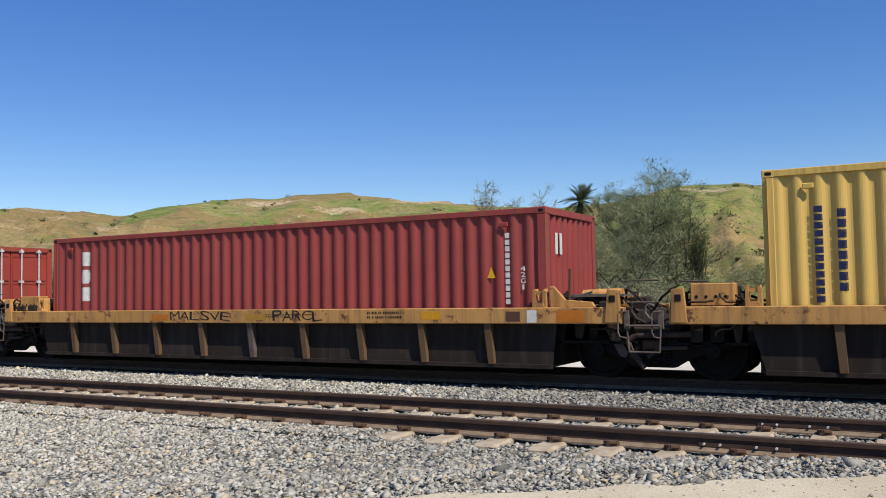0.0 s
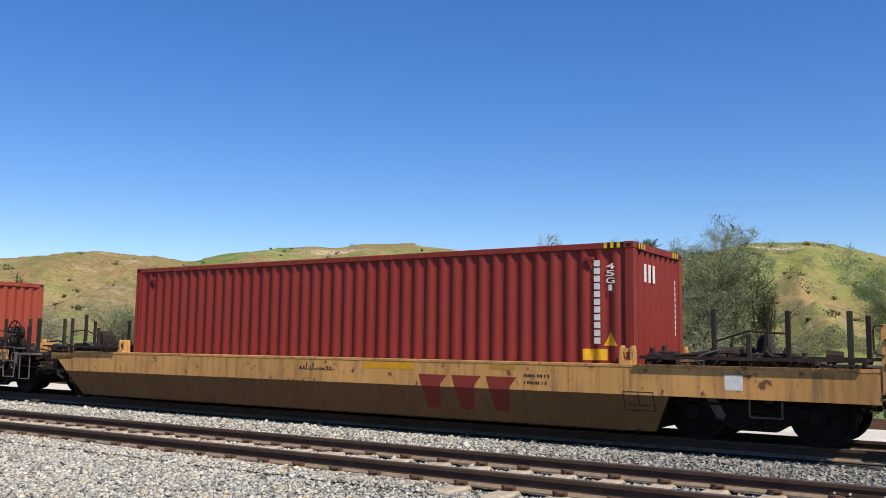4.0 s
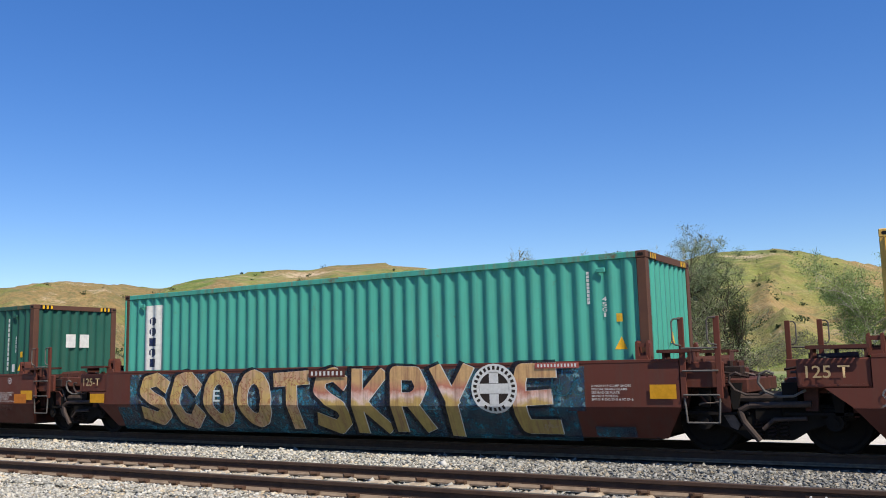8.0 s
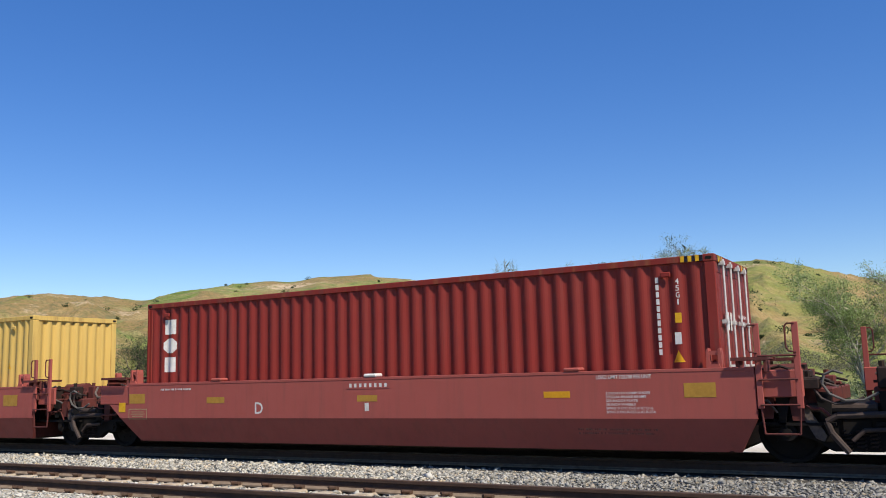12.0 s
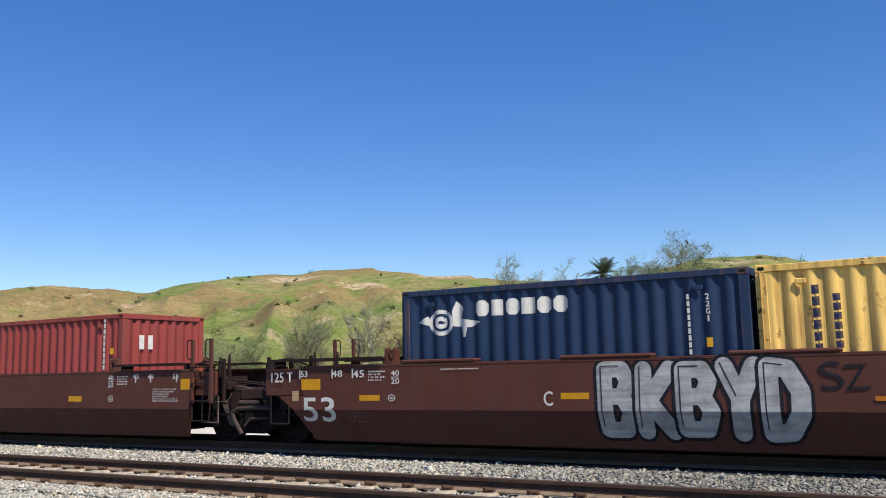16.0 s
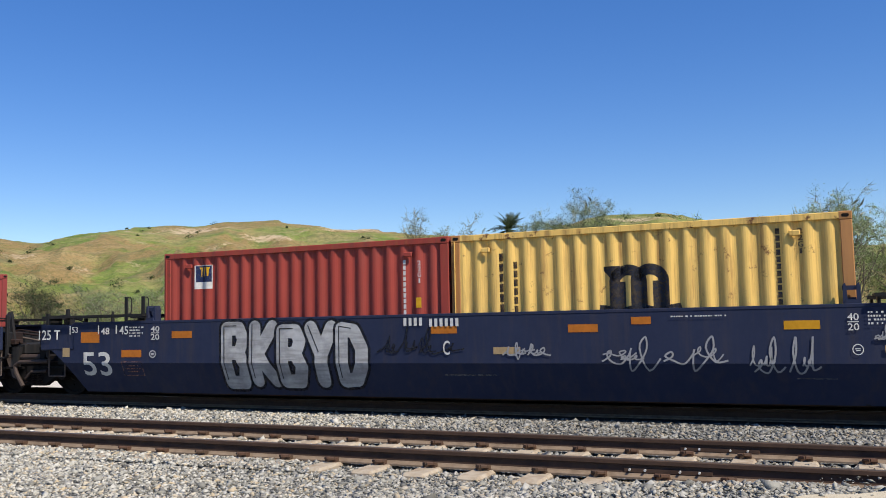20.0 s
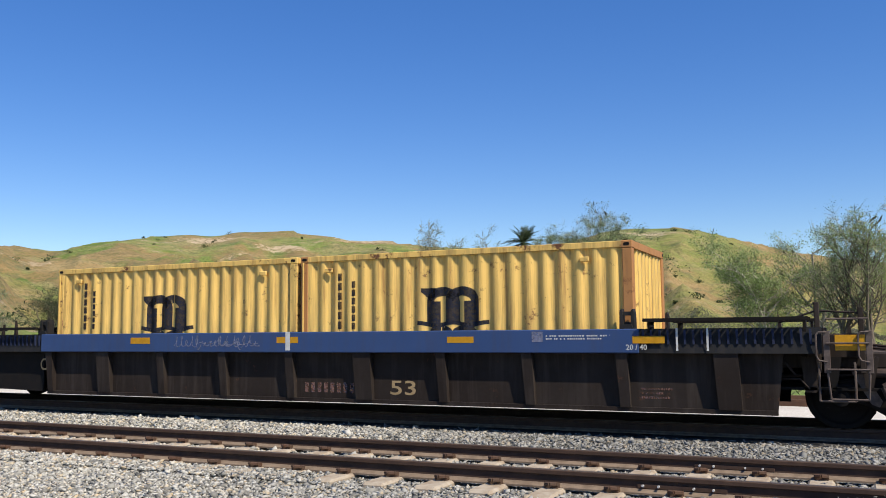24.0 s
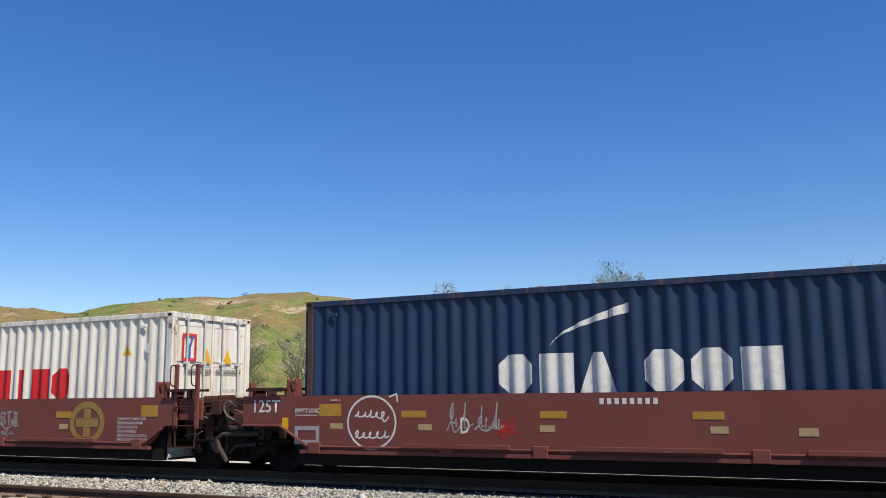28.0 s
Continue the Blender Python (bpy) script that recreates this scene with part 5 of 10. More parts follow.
def shape(kind, n, x, z, w, h, body, rr):
    """The outline of one mark, flat in x and z."""
    bm = bmesh.new()
    if kind == "R":
        rect(bm, x, z, w, h)
    elif kind == "A":
        poly(bm, [(x - w / 2, z - h / 2), (x + w / 2, z - h / 2), (x, z + h / 2)])
    elif kind == "B":
        step = w / n
        for i in range(n):
            block(bm, x - w / 2 + (i + 0.5) * step, z, step * (0.84 if body else 0.66), h, body[i] if i < len(body) else "r")
    elif kind == "V":
        step = h / n
        for i in range(n):
            block(bm, x, z + h / 2 - (i + 0.5) * step, w * (1 if body else 0.95), step * 0.78, body[i] if i < len(body) else "r")
    elif kind == "T":
        add_text(bm, body, x, z, w, h, 0.01)
    elif kind == "W" and n == 2:
        add_text(bm, body, x, z + h * 0.28, w, h * 0.4, 0.01)
        rect(bm, x, z, w, h * 0.05)
        add_text(bm, "20" if body == "40" else "40", x, z - h * 0.28, w, h * 0.4, 0.01)
    elif kind == "W":
        step = h / len(body)
        for i, ch in enumerate(body):
            add_text(bm, ch, x, z + h / 2 - (i + 0.5) * step, w * (0.42 if ch in "1I" else 1), step * 0.8, 0.01)
    elif kind == "L" and n >= 5 and body == "c":
        # the brake and spring table stencilled on every car
        rows = ("2 INCH H F COMP SHOES", "SPECIAL BRAKE BEAMS", "SEE BADGE PLATE", "38 INCH WHEELS", "SPRG 9 OC D-5 6 IC D-6", "SPRG 2 OC B-353 2 IC B-354")[:n]
        step = h / n
        for i, row in enumerate(rows):
            ww = w * min(1.0, len(row) / 23)
            add_text(bm, row, x - w / 2 + ww / 2, z + h / 2 - (i + 0.5) * step, ww, step * 0.66, 0.006)
    elif kind == "L":
        step = h / n
        for i in range(n):
            xx = x - w / 2
            end = x + w / 2 - (0 if i % 2 == 0 else rr.uniform(0, w * 0.3))
            while xx < end:
                l = min(rr.choice((0.018, 0.022, 0.03)), end - xx)
                rect(bm, xx + l / 2, z + h / 2 - (i + 0.5) * step, l, min(0.05, step * 0.5))
                xx += l + rr.choice((0.012, 0.014, 0.012, 0.04))
    elif kind == "M":
        # two dark arches with a spur, on a wavy foot
        top, foot = z + h / 2, z - h * 0.26
        aw = w * 0.76
        lw = aw * 0.27
        rise = min(0.30 * h, (aw + lw) / 4)
        for k in (-1, 0, 1):
            rect(bm, x + k * (aw - lw) / 2, (top - rise + foot) / 2, lw, top - rise - foot)
        for k in (-1, 1):
            ring(bm, x + k * (aw - lw) / 4, top - rise, (aw + lw) / 4, rise, min(lw, rise * 0.64), 14, 0, 3.14159)
        poly(bm, [(x - aw / 2 - lw * 0.35, top - h * 0.02), (x - aw / 2 - lw * 0.35, top - h * 0.10), (x - aw / 2 + lw * 0.3, top - rise), (x - aw / 2 + lw, top - h * 0.12), (x - aw / 2 + lw * 0.7, top - h * 0.02)])
        pts = [(x - w / 2 + w * i / 20, foot + h * 0.03 * math.cos(i * 0.63) - h * 0.01) for i in range(21)]
        ribbon(bm, pts, h * 0.085)
        if h > 0.8:
            for k in (-1, 1):
                ring(bm, x + k * w * 0.17, foot - h * 0.16, w * 0.17, h * 0.12, w * 0.085, 12, 0, 3.14159)
    elif kind == "D":
        step = w / len(body)
        for i, ch in enumerate(body):
            if ch != " ":
                add_text(bm, ch, x - w / 2 + (i + 0.5) * step, z + rr.uniform(-0.05, 0.05) * h, step * 0.98, h * rr.uniform(0.85, 1.0), -0.005, rr.uniform(-0.15, 0.15))
    elif kind == "E":
        # a tag in thin sprayed capitals that lean and overlap
        step = w / len(body)
        for i, ch in enumerate(body):
            broad(bm, ch, x - w / 2 + (i + 0.5) * step, z + rr.uniform(-0.06, 0.06) * h, step * rr.uniform(0.8, 1.1), h * rr.uniform(0.85, 1.0), max(0.016, min(0.055, h * 0.11)), 0, 0.0)
    elif kind == "F":
        ring(bm, x, z, w / 2, h / 2, 0.018, 30)
    elif kind == "S":
        t = max(0.013, min(0.026, h * 0.05))
        for g in range(max(1, n // 2)):
            m = max(1, n // 2)
            cx = x - w / 2 + w * (g + 0.5) / m
            ribbon(bm, flow(rr, cx, z, w / m * 0.92, h, max(5, int(4.6 * w / m / h))), t)
        for g in range(n // 2 + 1):
            cx = x + rr.uniform(-0.4, 0.4) * w
            ribbon(bm, flow(rr, cx, z + rr.uniform(-0.1, 0.1) * h, w * rr.uniform(0.12, 0.3), h * rr.uniform(0.4, 0.8), 3), t * 0.8)
    elif kind == "O":
        ring(bm, x, z, w / 2, h / 2, w * 0.09, 20)
        rect(bm, x, z + h * 0.07, w * 0.5, h * 0.08)
        rect(bm, x, z - h * 0.08, w * 0.4, h * 0.08)
    elif kind in ("X", "Y") and n != 2:
        ring(bm, x, z, w / 2, h / 2, w * (0.17 if kind == "X" else 0.13), 28)
        rect(bm, x, z, w * 0.64, h * 0.2)
        rect(bm, x, z + h * 0.22, w * 0.2, h * 0.22)
        rect(bm, x, z - h * 0.22, w * 0.2, h * 0.22)
    elif kind == "Y":
        ring(bm, x, z, w / 2, h / 2, w * 0.035, 30)
        for k in (0.18, -0.2):
            ribbon(bm, flow(rr, x, z + k * h, w * 0.66, h * 0.36, 11), w * 0.026)
        ribbon(bm, [(x + w * 0.36, z + h * 0.47), (x + w * 0.5, z + h * 0.52), (x + w * 0.52, z + h * 0.38)], w * 0.03)
    elif kind == "P":
        t = w * (0.14 if n == 3 else 0.03)
        rect(bm, x, z + h / 2 - t / 2, w, t)
        rect(bm, x, z - h / 2 + t / 2, w, t)
        rect(bm, x - w / 2 + t / 2, z, t, h - 2 * t)
        rect(bm, x + w / 2 - t / 2, z, t, h - 2 * t)
        if n == 2:
            for i in range(3):
                rect(bm, x, z + h * (0.2 - 0.2 * i), w * rr.uniform(0.55, 0.8), h * 0.07)
        elif n != 3:
            rect(bm, x, z + h * 0.1, t, h * 0.6)
            rect(bm, x, z - h * 0.2, w * 0.7, t)
    elif kind == "Z":
        for i in range(3):
            xx = x - w / 2 + w * (i + 0.5) / 3
            poly(bm, [(xx - w * 0.13, z + h / 2), (xx + w * 0.16, z + h / 2), (xx + w * 0.10, z + h * 0.25), (xx + w * 0.05, z - h / 2), (xx - w * 0.08, z - h / 2), (xx - w * 0.10, z + h * 0.2)])
    elif kind == "U":
        poly(bm, [(x - w * 0.15, z - h / 2), (x + w * 0.15, z - h / 2), (x + w * 0.15, z), (x - w * 0.15, z)])
        poly(bm, [(x - w * 0.15, z), (x + w * 0.06, z), (x - w * 0.22, z + h / 2), (x - w / 2, z + h / 2)])
        poly(bm, [(x - w * 0.02, z + 0.003), (x + w * 0.15, z), (x + w / 2, z + h / 2), (x + w * 0.22, z + h / 2)])
    elif kind == "H":
        ring(bm, x - w * 0.12, z - h * 0.08, w * 0.2, h * 0.36, w * 0.055, 22)
        ring(bm, x - w * 0.12, z - h * 0.08, w * 0.1, h * 0.17, w * 0.06, 16)
        poly(bm, [(x - w * 0.5, z - h * 0.05), (x - w * 0.32, z + h * 0.12), (x - w * 0.3, z - h * 0.16)])
        poly(bm, [(x + w * 0.06, z + h * 0.2), (x + w * 0.12, z + h * 0.5), (x + w * 0.24, z + h * 0.3), (x + w * 0.2, z), (x + w * 0.5, z - h * 0.1), (x + w * 0.34, z - h * 0.24), (x + w * 0.08, z - h * 0.2)])
        poly(bm, [(x + w * 0.2, z - h * 0.22), (x + w * 0.3, z - h * 0.22), (x + w * 0.26, z - h * 0.5), (x + w * 0.22, z - h * 0.5)])
    elif kind == "K":
        n1 = 16
        lo = [(x - w / 2 + w * i / n1, z - h / 2 + h * (0.86 * (i / n1) ** 0.55)) for i in range(n1 + 1)]
        for i in range(n1):
            t0, t1 = h * 0.27 * (i / n1) ** 0.8, h * 0.27 * ((i + 1) / n1) ** 0.8
            (a, b_), (c, d) = lo[i], lo[i + 1]
            poly(bm, [(a, b_), (c, d), (c, d + t1), (a, b_ + t0 + 0.001)])
    return bm


STACK = {}


def place(bm, unit, surf, lift):
    """Lay a flat outline on the corrugated box or on the side of the car."""
    if surf[0] == "k":
        half = TRAIN[unit][1][int(surf[1])][1] / 2 - 0.16
        xs = [v.co.x for v in bm.verts]
        lo, hi = min(xs) + half, max(xs) + half
        if hi - lo > 0.16:
            k = int(lo / PITCH) - 1
            while k * PITCH < hi:
                for d in BENDS:
                    s = k * PITCH + d
                    if lo < s < hi:
                        bmesh.ops.bisect_plane(bm, geom=bm.verts[:] + bm.edges[:] + bm.faces[:], plane_co=(s - half, 0, 0), plane_no=(1, 0, 0))
                k += 1
            for v in bm.verts:
                v.co.y += corr(max(0.0, v.co.x + half)) - lift
            for f in bm.faces:
                f.smooth = True
        else:
            y = min(corr(lo), corr(hi), corr((lo + hi) / 2)) - lift
            for v in bm.verts:
                v.co.y += y
    elif surf == "w":
        for v in bm.verts:
            v.co.y += -(SIDE - 0.16) - lift
    else:
        kd = KINDS[TRAIN[unit][0]]
        smooth = not TRAIN[unit][0].startswith("rib") and TRAIN[unit][0] != "oxide40"
        if smooth:
            bmesh.ops.bisect_plane(bm, geom=bm.verts[:] + bm.edges[:] + bm.faces[:], plane_co=(0, 0, kd["bend"]), plane_no=(0, 0, 1))
        for v in bm.verts:
            y = -SIDE
            if smooth and v.co.z < kd["bend"]:
                y += (kd["bend"] - v.co.z) * LEAN / (kd["bend"] - kd["bot"])
            v.co.y += y - lift
    bmesh.ops.recalc_face_normals(bm, faces=bm.faces[:])
    return bm


def mark(unit, surf, kind, ink, x, z, w, h, body=""):
    n = int(kind[1:] or 1)
    kind = kind[0]
    owner = BOXES[unit][int(surf[1])] if surf[0] == "k" else CARS[unit]
    key = (unit, surf)
    STACK[key] = STACK.get(key, 0) + 1
    lift = 0.0016 + 0.0003 * STACK[key]
    rr = random.Random(unit * 100 + STACK[key])
    if kind == "G":
        # ground coat, outline and letters, laid over one another
        # block letters stand on a dark shadow and catch a thin pale edge
        block_ = ink in ("spray_gold", "spray_peach", "spray_sage", "spray_cream")
        shade = 0.05 if ink in ("spray_gold", "spray_peach") else 0.0
        share = [0.5 if ch == "i" else 1.0 for ch in body]
        seats, at = [], x - w / 2
        for ch, k in zip(body, share):
            step = w * k / sum(share)
            seats.append((ch, at + step / 2, z + rr.uniform(-0.02, 0.02) * h, step * (rr.uniform(0.90, 0.97) if shade else rr.uniform(1.02, 1.12)), h * rr.uniform(0.9, 1.0), 0.0))
            at += step
        coat, thick, rim = COATS.get(ink, ("", 0.30, 0.05))
        if coat:
            bm = bmesh.new()
            m = 26
            edge = [(x - w / 2 - 0.05 + (w + 0.1) * i / m, z - h / 2 + 0.05 * h * rr.random()) for i in range(m + 1)]
            edge += [(x + w / 2 + 0.05 - (w + 0.1) * i / m, z + h / 2 - 0.06 * h * rr.random()) for i in range(m + 1)]
            poly(bm, edge)
            bmesh.ops.triangulate(bm, faces=bm.faces[:])
            part("graffiti_coat", place(bm, unit, surf, lift), M[coat], owner)
        out_, fill, line = bmesh.new(), bmesh.new(), bmesh.new()
        for k, (ch, cx, cz, ww, hh, tl) in enumerate(seats):
            t = thick * min(ww * (2 if ch == "i" else 1), hh)
            broad(out_, ch, cx - shade, cz, ww, hh, t, rim, 0.0012 * k, block_)
            broad(fill, ch, cx, cz, ww, hh, t, 0.0, 0.0012 * k + 0.0006, block_)
            if shade:
                broad(line, ch, cx + 0.014, cz, ww, hh, t, 0.003, 0.0012 * k + 0.0003, block_)
            for st in () if shade else STROKES.get(ch, STROKES["O"])[:1]:
                ribbon(line, [(cx + a * (ww - t) - t * 0.22, cz + b_ * (hh - t) + t * 0.2) for a, b_ in st[:3]], 0.018)
        STACK[key] += 1
        base = 0.0016 + 0.0003 * STACK[key]
        if EDGE[ink]:
            part("graffiti_outline", place(out_, unit, surf, base), M[EDGE[ink]], owner)
        part("graffiti_fill", place(fill, unit, surf, base), M[ink], owner)
        if ink in ("spray_silver", "spray_gold", "spray_peach", "spray_sky", "spray_mint"):
            part("graffiti_shine", place(line, unit, surf, base + (0 if shade else 0.008)), M["ink_white" if shade else "ink_black" if ink == "spray_silver" else "ink_chalk" if ink != "spray_mint" else "ink_grey"], owner)
        STACK[key] += 30
        return
    if kind in "QN":
        bm = bmesh.new()
        rect(bm, x, z, w, h)
        part("number_panel", place(bm, unit, surf, lift), M[ink], owner)
        STACK[key] += 1
        bm = bmesh.new()
        m2 = 11 if kind == "N" else int(body)
        step = w * 0.92 / m2
        for i in range(m2):
            if kind == "N" and i == 4:
                continue
            block(bm, x - w * 0.46 + (i + 0.5) * step, z, step * 0.56, h * 0.56, "r")
        part("marking", place(bm, unit, surf, lift + 0.0003), M["ink_white"], owner)
        return
    if kind == "X":
        # round emblem: a dark field under the pale ring and cross, with dark ticks round the ring
        bm = bmesh.new()
        ring(bm, x, z, w * 0.36, h * 0.36, w * 0.36, 24)
        part("marking", place(bm, unit, surf, lift), M["car_grime_shade"], owner)
        bm = bmesh.new()
        for i in range(26):
            a = (i + 0.5) * 0.24166
            if i in (16, 22):
                continue
            ca, sa = math.cos(a), math.sin(a)
            poly(bm, [(x + w * (r_ * ca - q * sa), z + h * (r_ * sa + q * ca)) for r_, q in ((0.38, -0.028), (0.455, -0.028), (0.455, 0.028), (0.38, 0.028))])
        part("marking", place(bm, unit, surf, lift + 0.0006), M["car_grime_shade"], owner)
        STACK[key] += 2
        lift += 0.0003
    name = {"R": "reflector" if surf == "c" else "marking", "A": "warning_triangle", "T": "stencil", "W": "stencil", "L": "fine_print", "S": "scrawl", "D": "scrawl", "E": "scrawl", "F": "scrawl"}.get(kind, "marking")
    part(name, place(shape(kind, n, x, z, w, h, body or ("c" if kind == "L" and surf == "c" and ink == "ink_white" and w > 0.5 else ""), rr), unit, surf, lift), M["ink_chalk" if kind in "SDEF" and ink == "ink_white" else ink], owner)


def end_mark(unit, j, kind, ink, y, z, w, h):
    """A mark on the end wall or the doors of a box."""
    c, half = BOXES[unit][j], TRAIN[unit][1][j][1] / 2
    bm = shape(kind[0], int(kind[1:] or 1), y, z, w, h, "", random.Random(unit))
    for v in bm.verts:
        v.co = (half - 0.018 + (0.02 if TRAIN[unit][1][j][4] == "door" else 0.0) - v.co.y, v.co.x, v.co.z)
    bmesh.ops.recalc_face_normals(bm, faces=bm.faces[:])
    part("marking", bm, M[ink], c)


mark(1, "k0", "V3", "ink_white", -5.03, 1.70, 0.32, 1.18, "ror")
mark(1, "k0", "V11", "ink_white", 5.38, 1.59, 0.10, 1.21)
mark(1, "k0", "W", "ink_white", 5.66, 1.43, 0.09, 0.41, "42G1")
mark(1, "k0", "A", "ink_yellow", 5.08, 1.53, 0.16, 0.19)
mark(1, "c", "R", "ink_orange", -2.36, 0.99, 0.47, 0.13)
mark(1, "c", "L2", "ink_black", 0.94, 1.02, 1.41, 0.08)
mark(1, "c", "D", "ink_black", -1.26, 1.02, 1.63, 0.19, "MALSVE")
mark(1, "c", "D", "ink_black", 1.19, 1.02, 1.17, 0.20, "PARCL")
mark(1, "c", "R", "ink_white", 5.93, 1.00, 0.17, 0.20)
mark(1, "c", "R", "ink_orange", 6.59, 1.00, 0.47, 0.19)
mark(1, "c", "R", "ink_gold", 0.19, 1.00, 0.50, 0.13)
mark(1, "c", "R", "ink_reflect", 4.07, 1.02, 0.39, 0.14)
mark(1, "c", "L2", "ink_black", 3.15, 1.03, 0.77, 0.16)
mark(1, "c", "R", "end_rust", 5.60, 1.00, 0.25, 0.16)
mark(2, "k0", "M", "ink_logo", 0.05, 1.62, 1.81, 1.40)
mark(2, "k0", "V12", "ink_navy", -5.36, 1.66, 0.14, 1.38)
mark(2, "k0", "V8", "ink_navy", -5.06, 1.71, 0.14, 1.18)
mark(2, "k0", "A", "ink_yellow", 5.34, 1.68, 0.22, 0.21)
mark(2, "c", "R", "ink_reflect", -2.15, 1.02, 0.34, 0.11)
mark(2, "c", "R", "ink_gold", 1.71, 1.00, 0.48, 0.14)
mark(2, "c", "R", "ink_reflect", 3.90, 0.99, 0.50, 0.14)
mark(2, "c", "L2", "ink_black", 3.25, 1.02, 0.87, 0.17)
mark(2, "c", "R", "ink_white", 5.79, 0.95, 0.21, 0.20)
mark(2, "c", "R", "ink_orange", 6.31, 0.95, 0.45, 0.16)
mark(2, "c", "R", "ink_sage", -0.38, 1.02, 0.72, 0.17)
mark(2, "c", "R", "end_rust", 4.67, 1.01, 0.22, 0.10)
mark(3, "k0", "B3", "ink_white", -5.08, 2.14, 0.97, 0.53, "oai")
mark(3, "k0", "V11", "ink_white", 5.30, 1.91, 0.10, 1.61)
mark(3, "k0", "W", "ink_white", 5.59, 2.20, 0.09, 0.44, "45G1")
mark(3, "k0", "R", "ink_yellow", 5.58, 1.80, 0.13, 0.16)
mark(3, "k0", "R", "ink_white", 5.58, 1.55, 0.11, 0.13)
mark(3, "k0", "A", "ink_yellow", 5.55, 1.23, 0.21, 0.20)
mark(3, "c", "R", "ink_reflect", 0.27, 1.04, 0.40, 0.15)
mark(3, "c", "R", "ink_gold", -1.67, 1.02, 0.44, 0.13)
mark(3, "c", "L2", "ink_black", 3.26, 1.00, 0.80, 0.13)
mark(3, "c", "R", "ink_reflect", 4.41, 1.01, 0.43, 0.14)
mark(3, "c", "R", "ink_white", 5.89, 0.97, 0.19, 0.22)
mark(3, "c", "R", "ink_orange", 6.32, 0.98, 0.46, 0.14)
mark(4, "k0", "V6", "ink_white", -5.18, 1.73, 0.32, 1.54, "rriroh")
mark(4, "c", "R", "ink_orange", -5.99, 0.97, 0.30, 0.20)
mark(4, "c", "R", "end_rust", -5.01, 1.03, 0.27, 0.12)
mark(5, "k0", "V11", "ink_white", 5.46, 1.93, 0.13, 1.38)
mark(5, "k0", "W", "ink_white", 5.69, 2.33, 0.15, 0.47, "45G1")
mark(5, "k0", "A", "ink_yellow", 5.68, 1.34, 0.24, 0.23)
mark(5, "k0", "R", "ink_yellow", 5.41, 1.08, 0.41, 0.18)
mark(5, "c", "Z", "ink_redbrown", 3.13, 0.59, 2.07, 0.59)
mark(5, "c", "R", "ink_reflect", 1.50, 1.02, 1.13, 0.12)
mark(5, "c", "R", "ink_gold", 3.88, 1.04, 0.50, 0.09)
mark(5, "c", "P", "ink_black", 6.24, 0.58, 0.49, 0.30)
mark(5, "c", "R", "ink_white", 7.68, 0.91, 0.26, 0.22)
mark(5, "c", "S2", "ink_black", -0.24, 0.95, 0.93, 0.21)
mark(5, "c", "L2", "ink_black", 4.52, 0.86, 0.48, 0.23)
mark(6, "c", "R", "ink_chalk", -0.04, 0.52, 1.47, 0.02)
mark(6, "k0", "B3", "ink_white", -4.97, 2.20, 0.93, 0.56, "oai")
mark(6, "k0", "V11", "ink_white", 5.28, 1.86, 0.09, 1.31)
mark(6, "k0", "W", "ink_white", 5.57, 2.27, 0.07, 0.45, "45G1")
mark(6, "k0", "R", "ink_yellow", 5.55, 1.88, 0.10, 0.16)
mark(6, "k0", "R", "ink_white", 5.54, 1.61, 0.11, 0.17)
mark(6, "k0", "A", "ink_yellow", 5.52, 1.31, 0.15, 0.20)
mark(6, "c", "B4", "ink_white", -4.73, 0.89, 0.76, 0.24)
mark(6, "c", "B6", "ink_white", -3.42, 0.88, 1.12, 0.22)
mark(6, "c", "T", "ink_white", -2.35, 0.90, 0.20, 0.22, "B")
mark(6, "c", "R", "ink_reflect", -5.06, 1.06, 0.47, 0.11)
mark(6, "c", "R", "ink_reflect", -2.74, 1.06, 0.45, 0.13)
mark(6, "c", "R", "ink_reflect", 0.02, 1.07, 0.44, 0.11)
mark(6, "c", "R", "ink_reflect", 2.43, 1.07, 0.44, 0.10)
mark(6, "c", "R", "ink_reflect", 4.48, 1.07, 0.45, 0.12)
mark(6, "c", "R", "ink_reflect", 6.28, 0.91, 0.38, 0.20)
mark(6, "c", "R", "ink_reflect", -7.11, 0.92, 0.47, 0.21)
mark(6, "c", "W2", "ink_white", -6.04, 1.12, 0.15, 0.28, "40")
mark(6, "c", "R", "ink_tan", -6.36, 0.93, 0.17, 0.21)
mark(6, "c", "G", "spray_silver", -1.01, 0.80, 3.78, 1.17, "ZiGiE")
mark(6, "c", "G", "spray_sage", 2.79, 0.80, 3.57, 1.20, "AERS")
mark(6, "c", "S3", "ink_white", -3.71, 1.23, 1.22, 0.30)
mark(6, "c", "S2", "ink_grey", -3.28, 0.54, 0.74, 0.35)
mark(6, "c", "S3", "ink_white", 4.87, 0.85, 0.56, 0.30)
mark(6, "c", "S2", "ink_white", -5.95, 0.77, 0.49, 0.52)
mark(6, "c", "T", "ink_white", -0.05, 0.97, 1.31, 0.10, "LD LMT 122200 PER UNIT")
mark(6, "c", "Q", "car_brown", -0.02, 1.29, 0.84, 0.16, "10")
mark(6, "c", "L5", "ink_white", 5.44, 0.87, 0.57, 0.28)
mark(6, "c", "L2", "ink_faint", 5.26, 0.57, 0.93, 0.14)
mark(6, "c", "O", "ink_white", 6.21, 1.22, 0.15, 0.16)
mark(6, "c", "L4", "ink_white", -7.07, 1.17, 0.51, 0.26)
mark(6, "c", "L2", "ink_white", -4.71, 1.30, 0.64, 0.06)
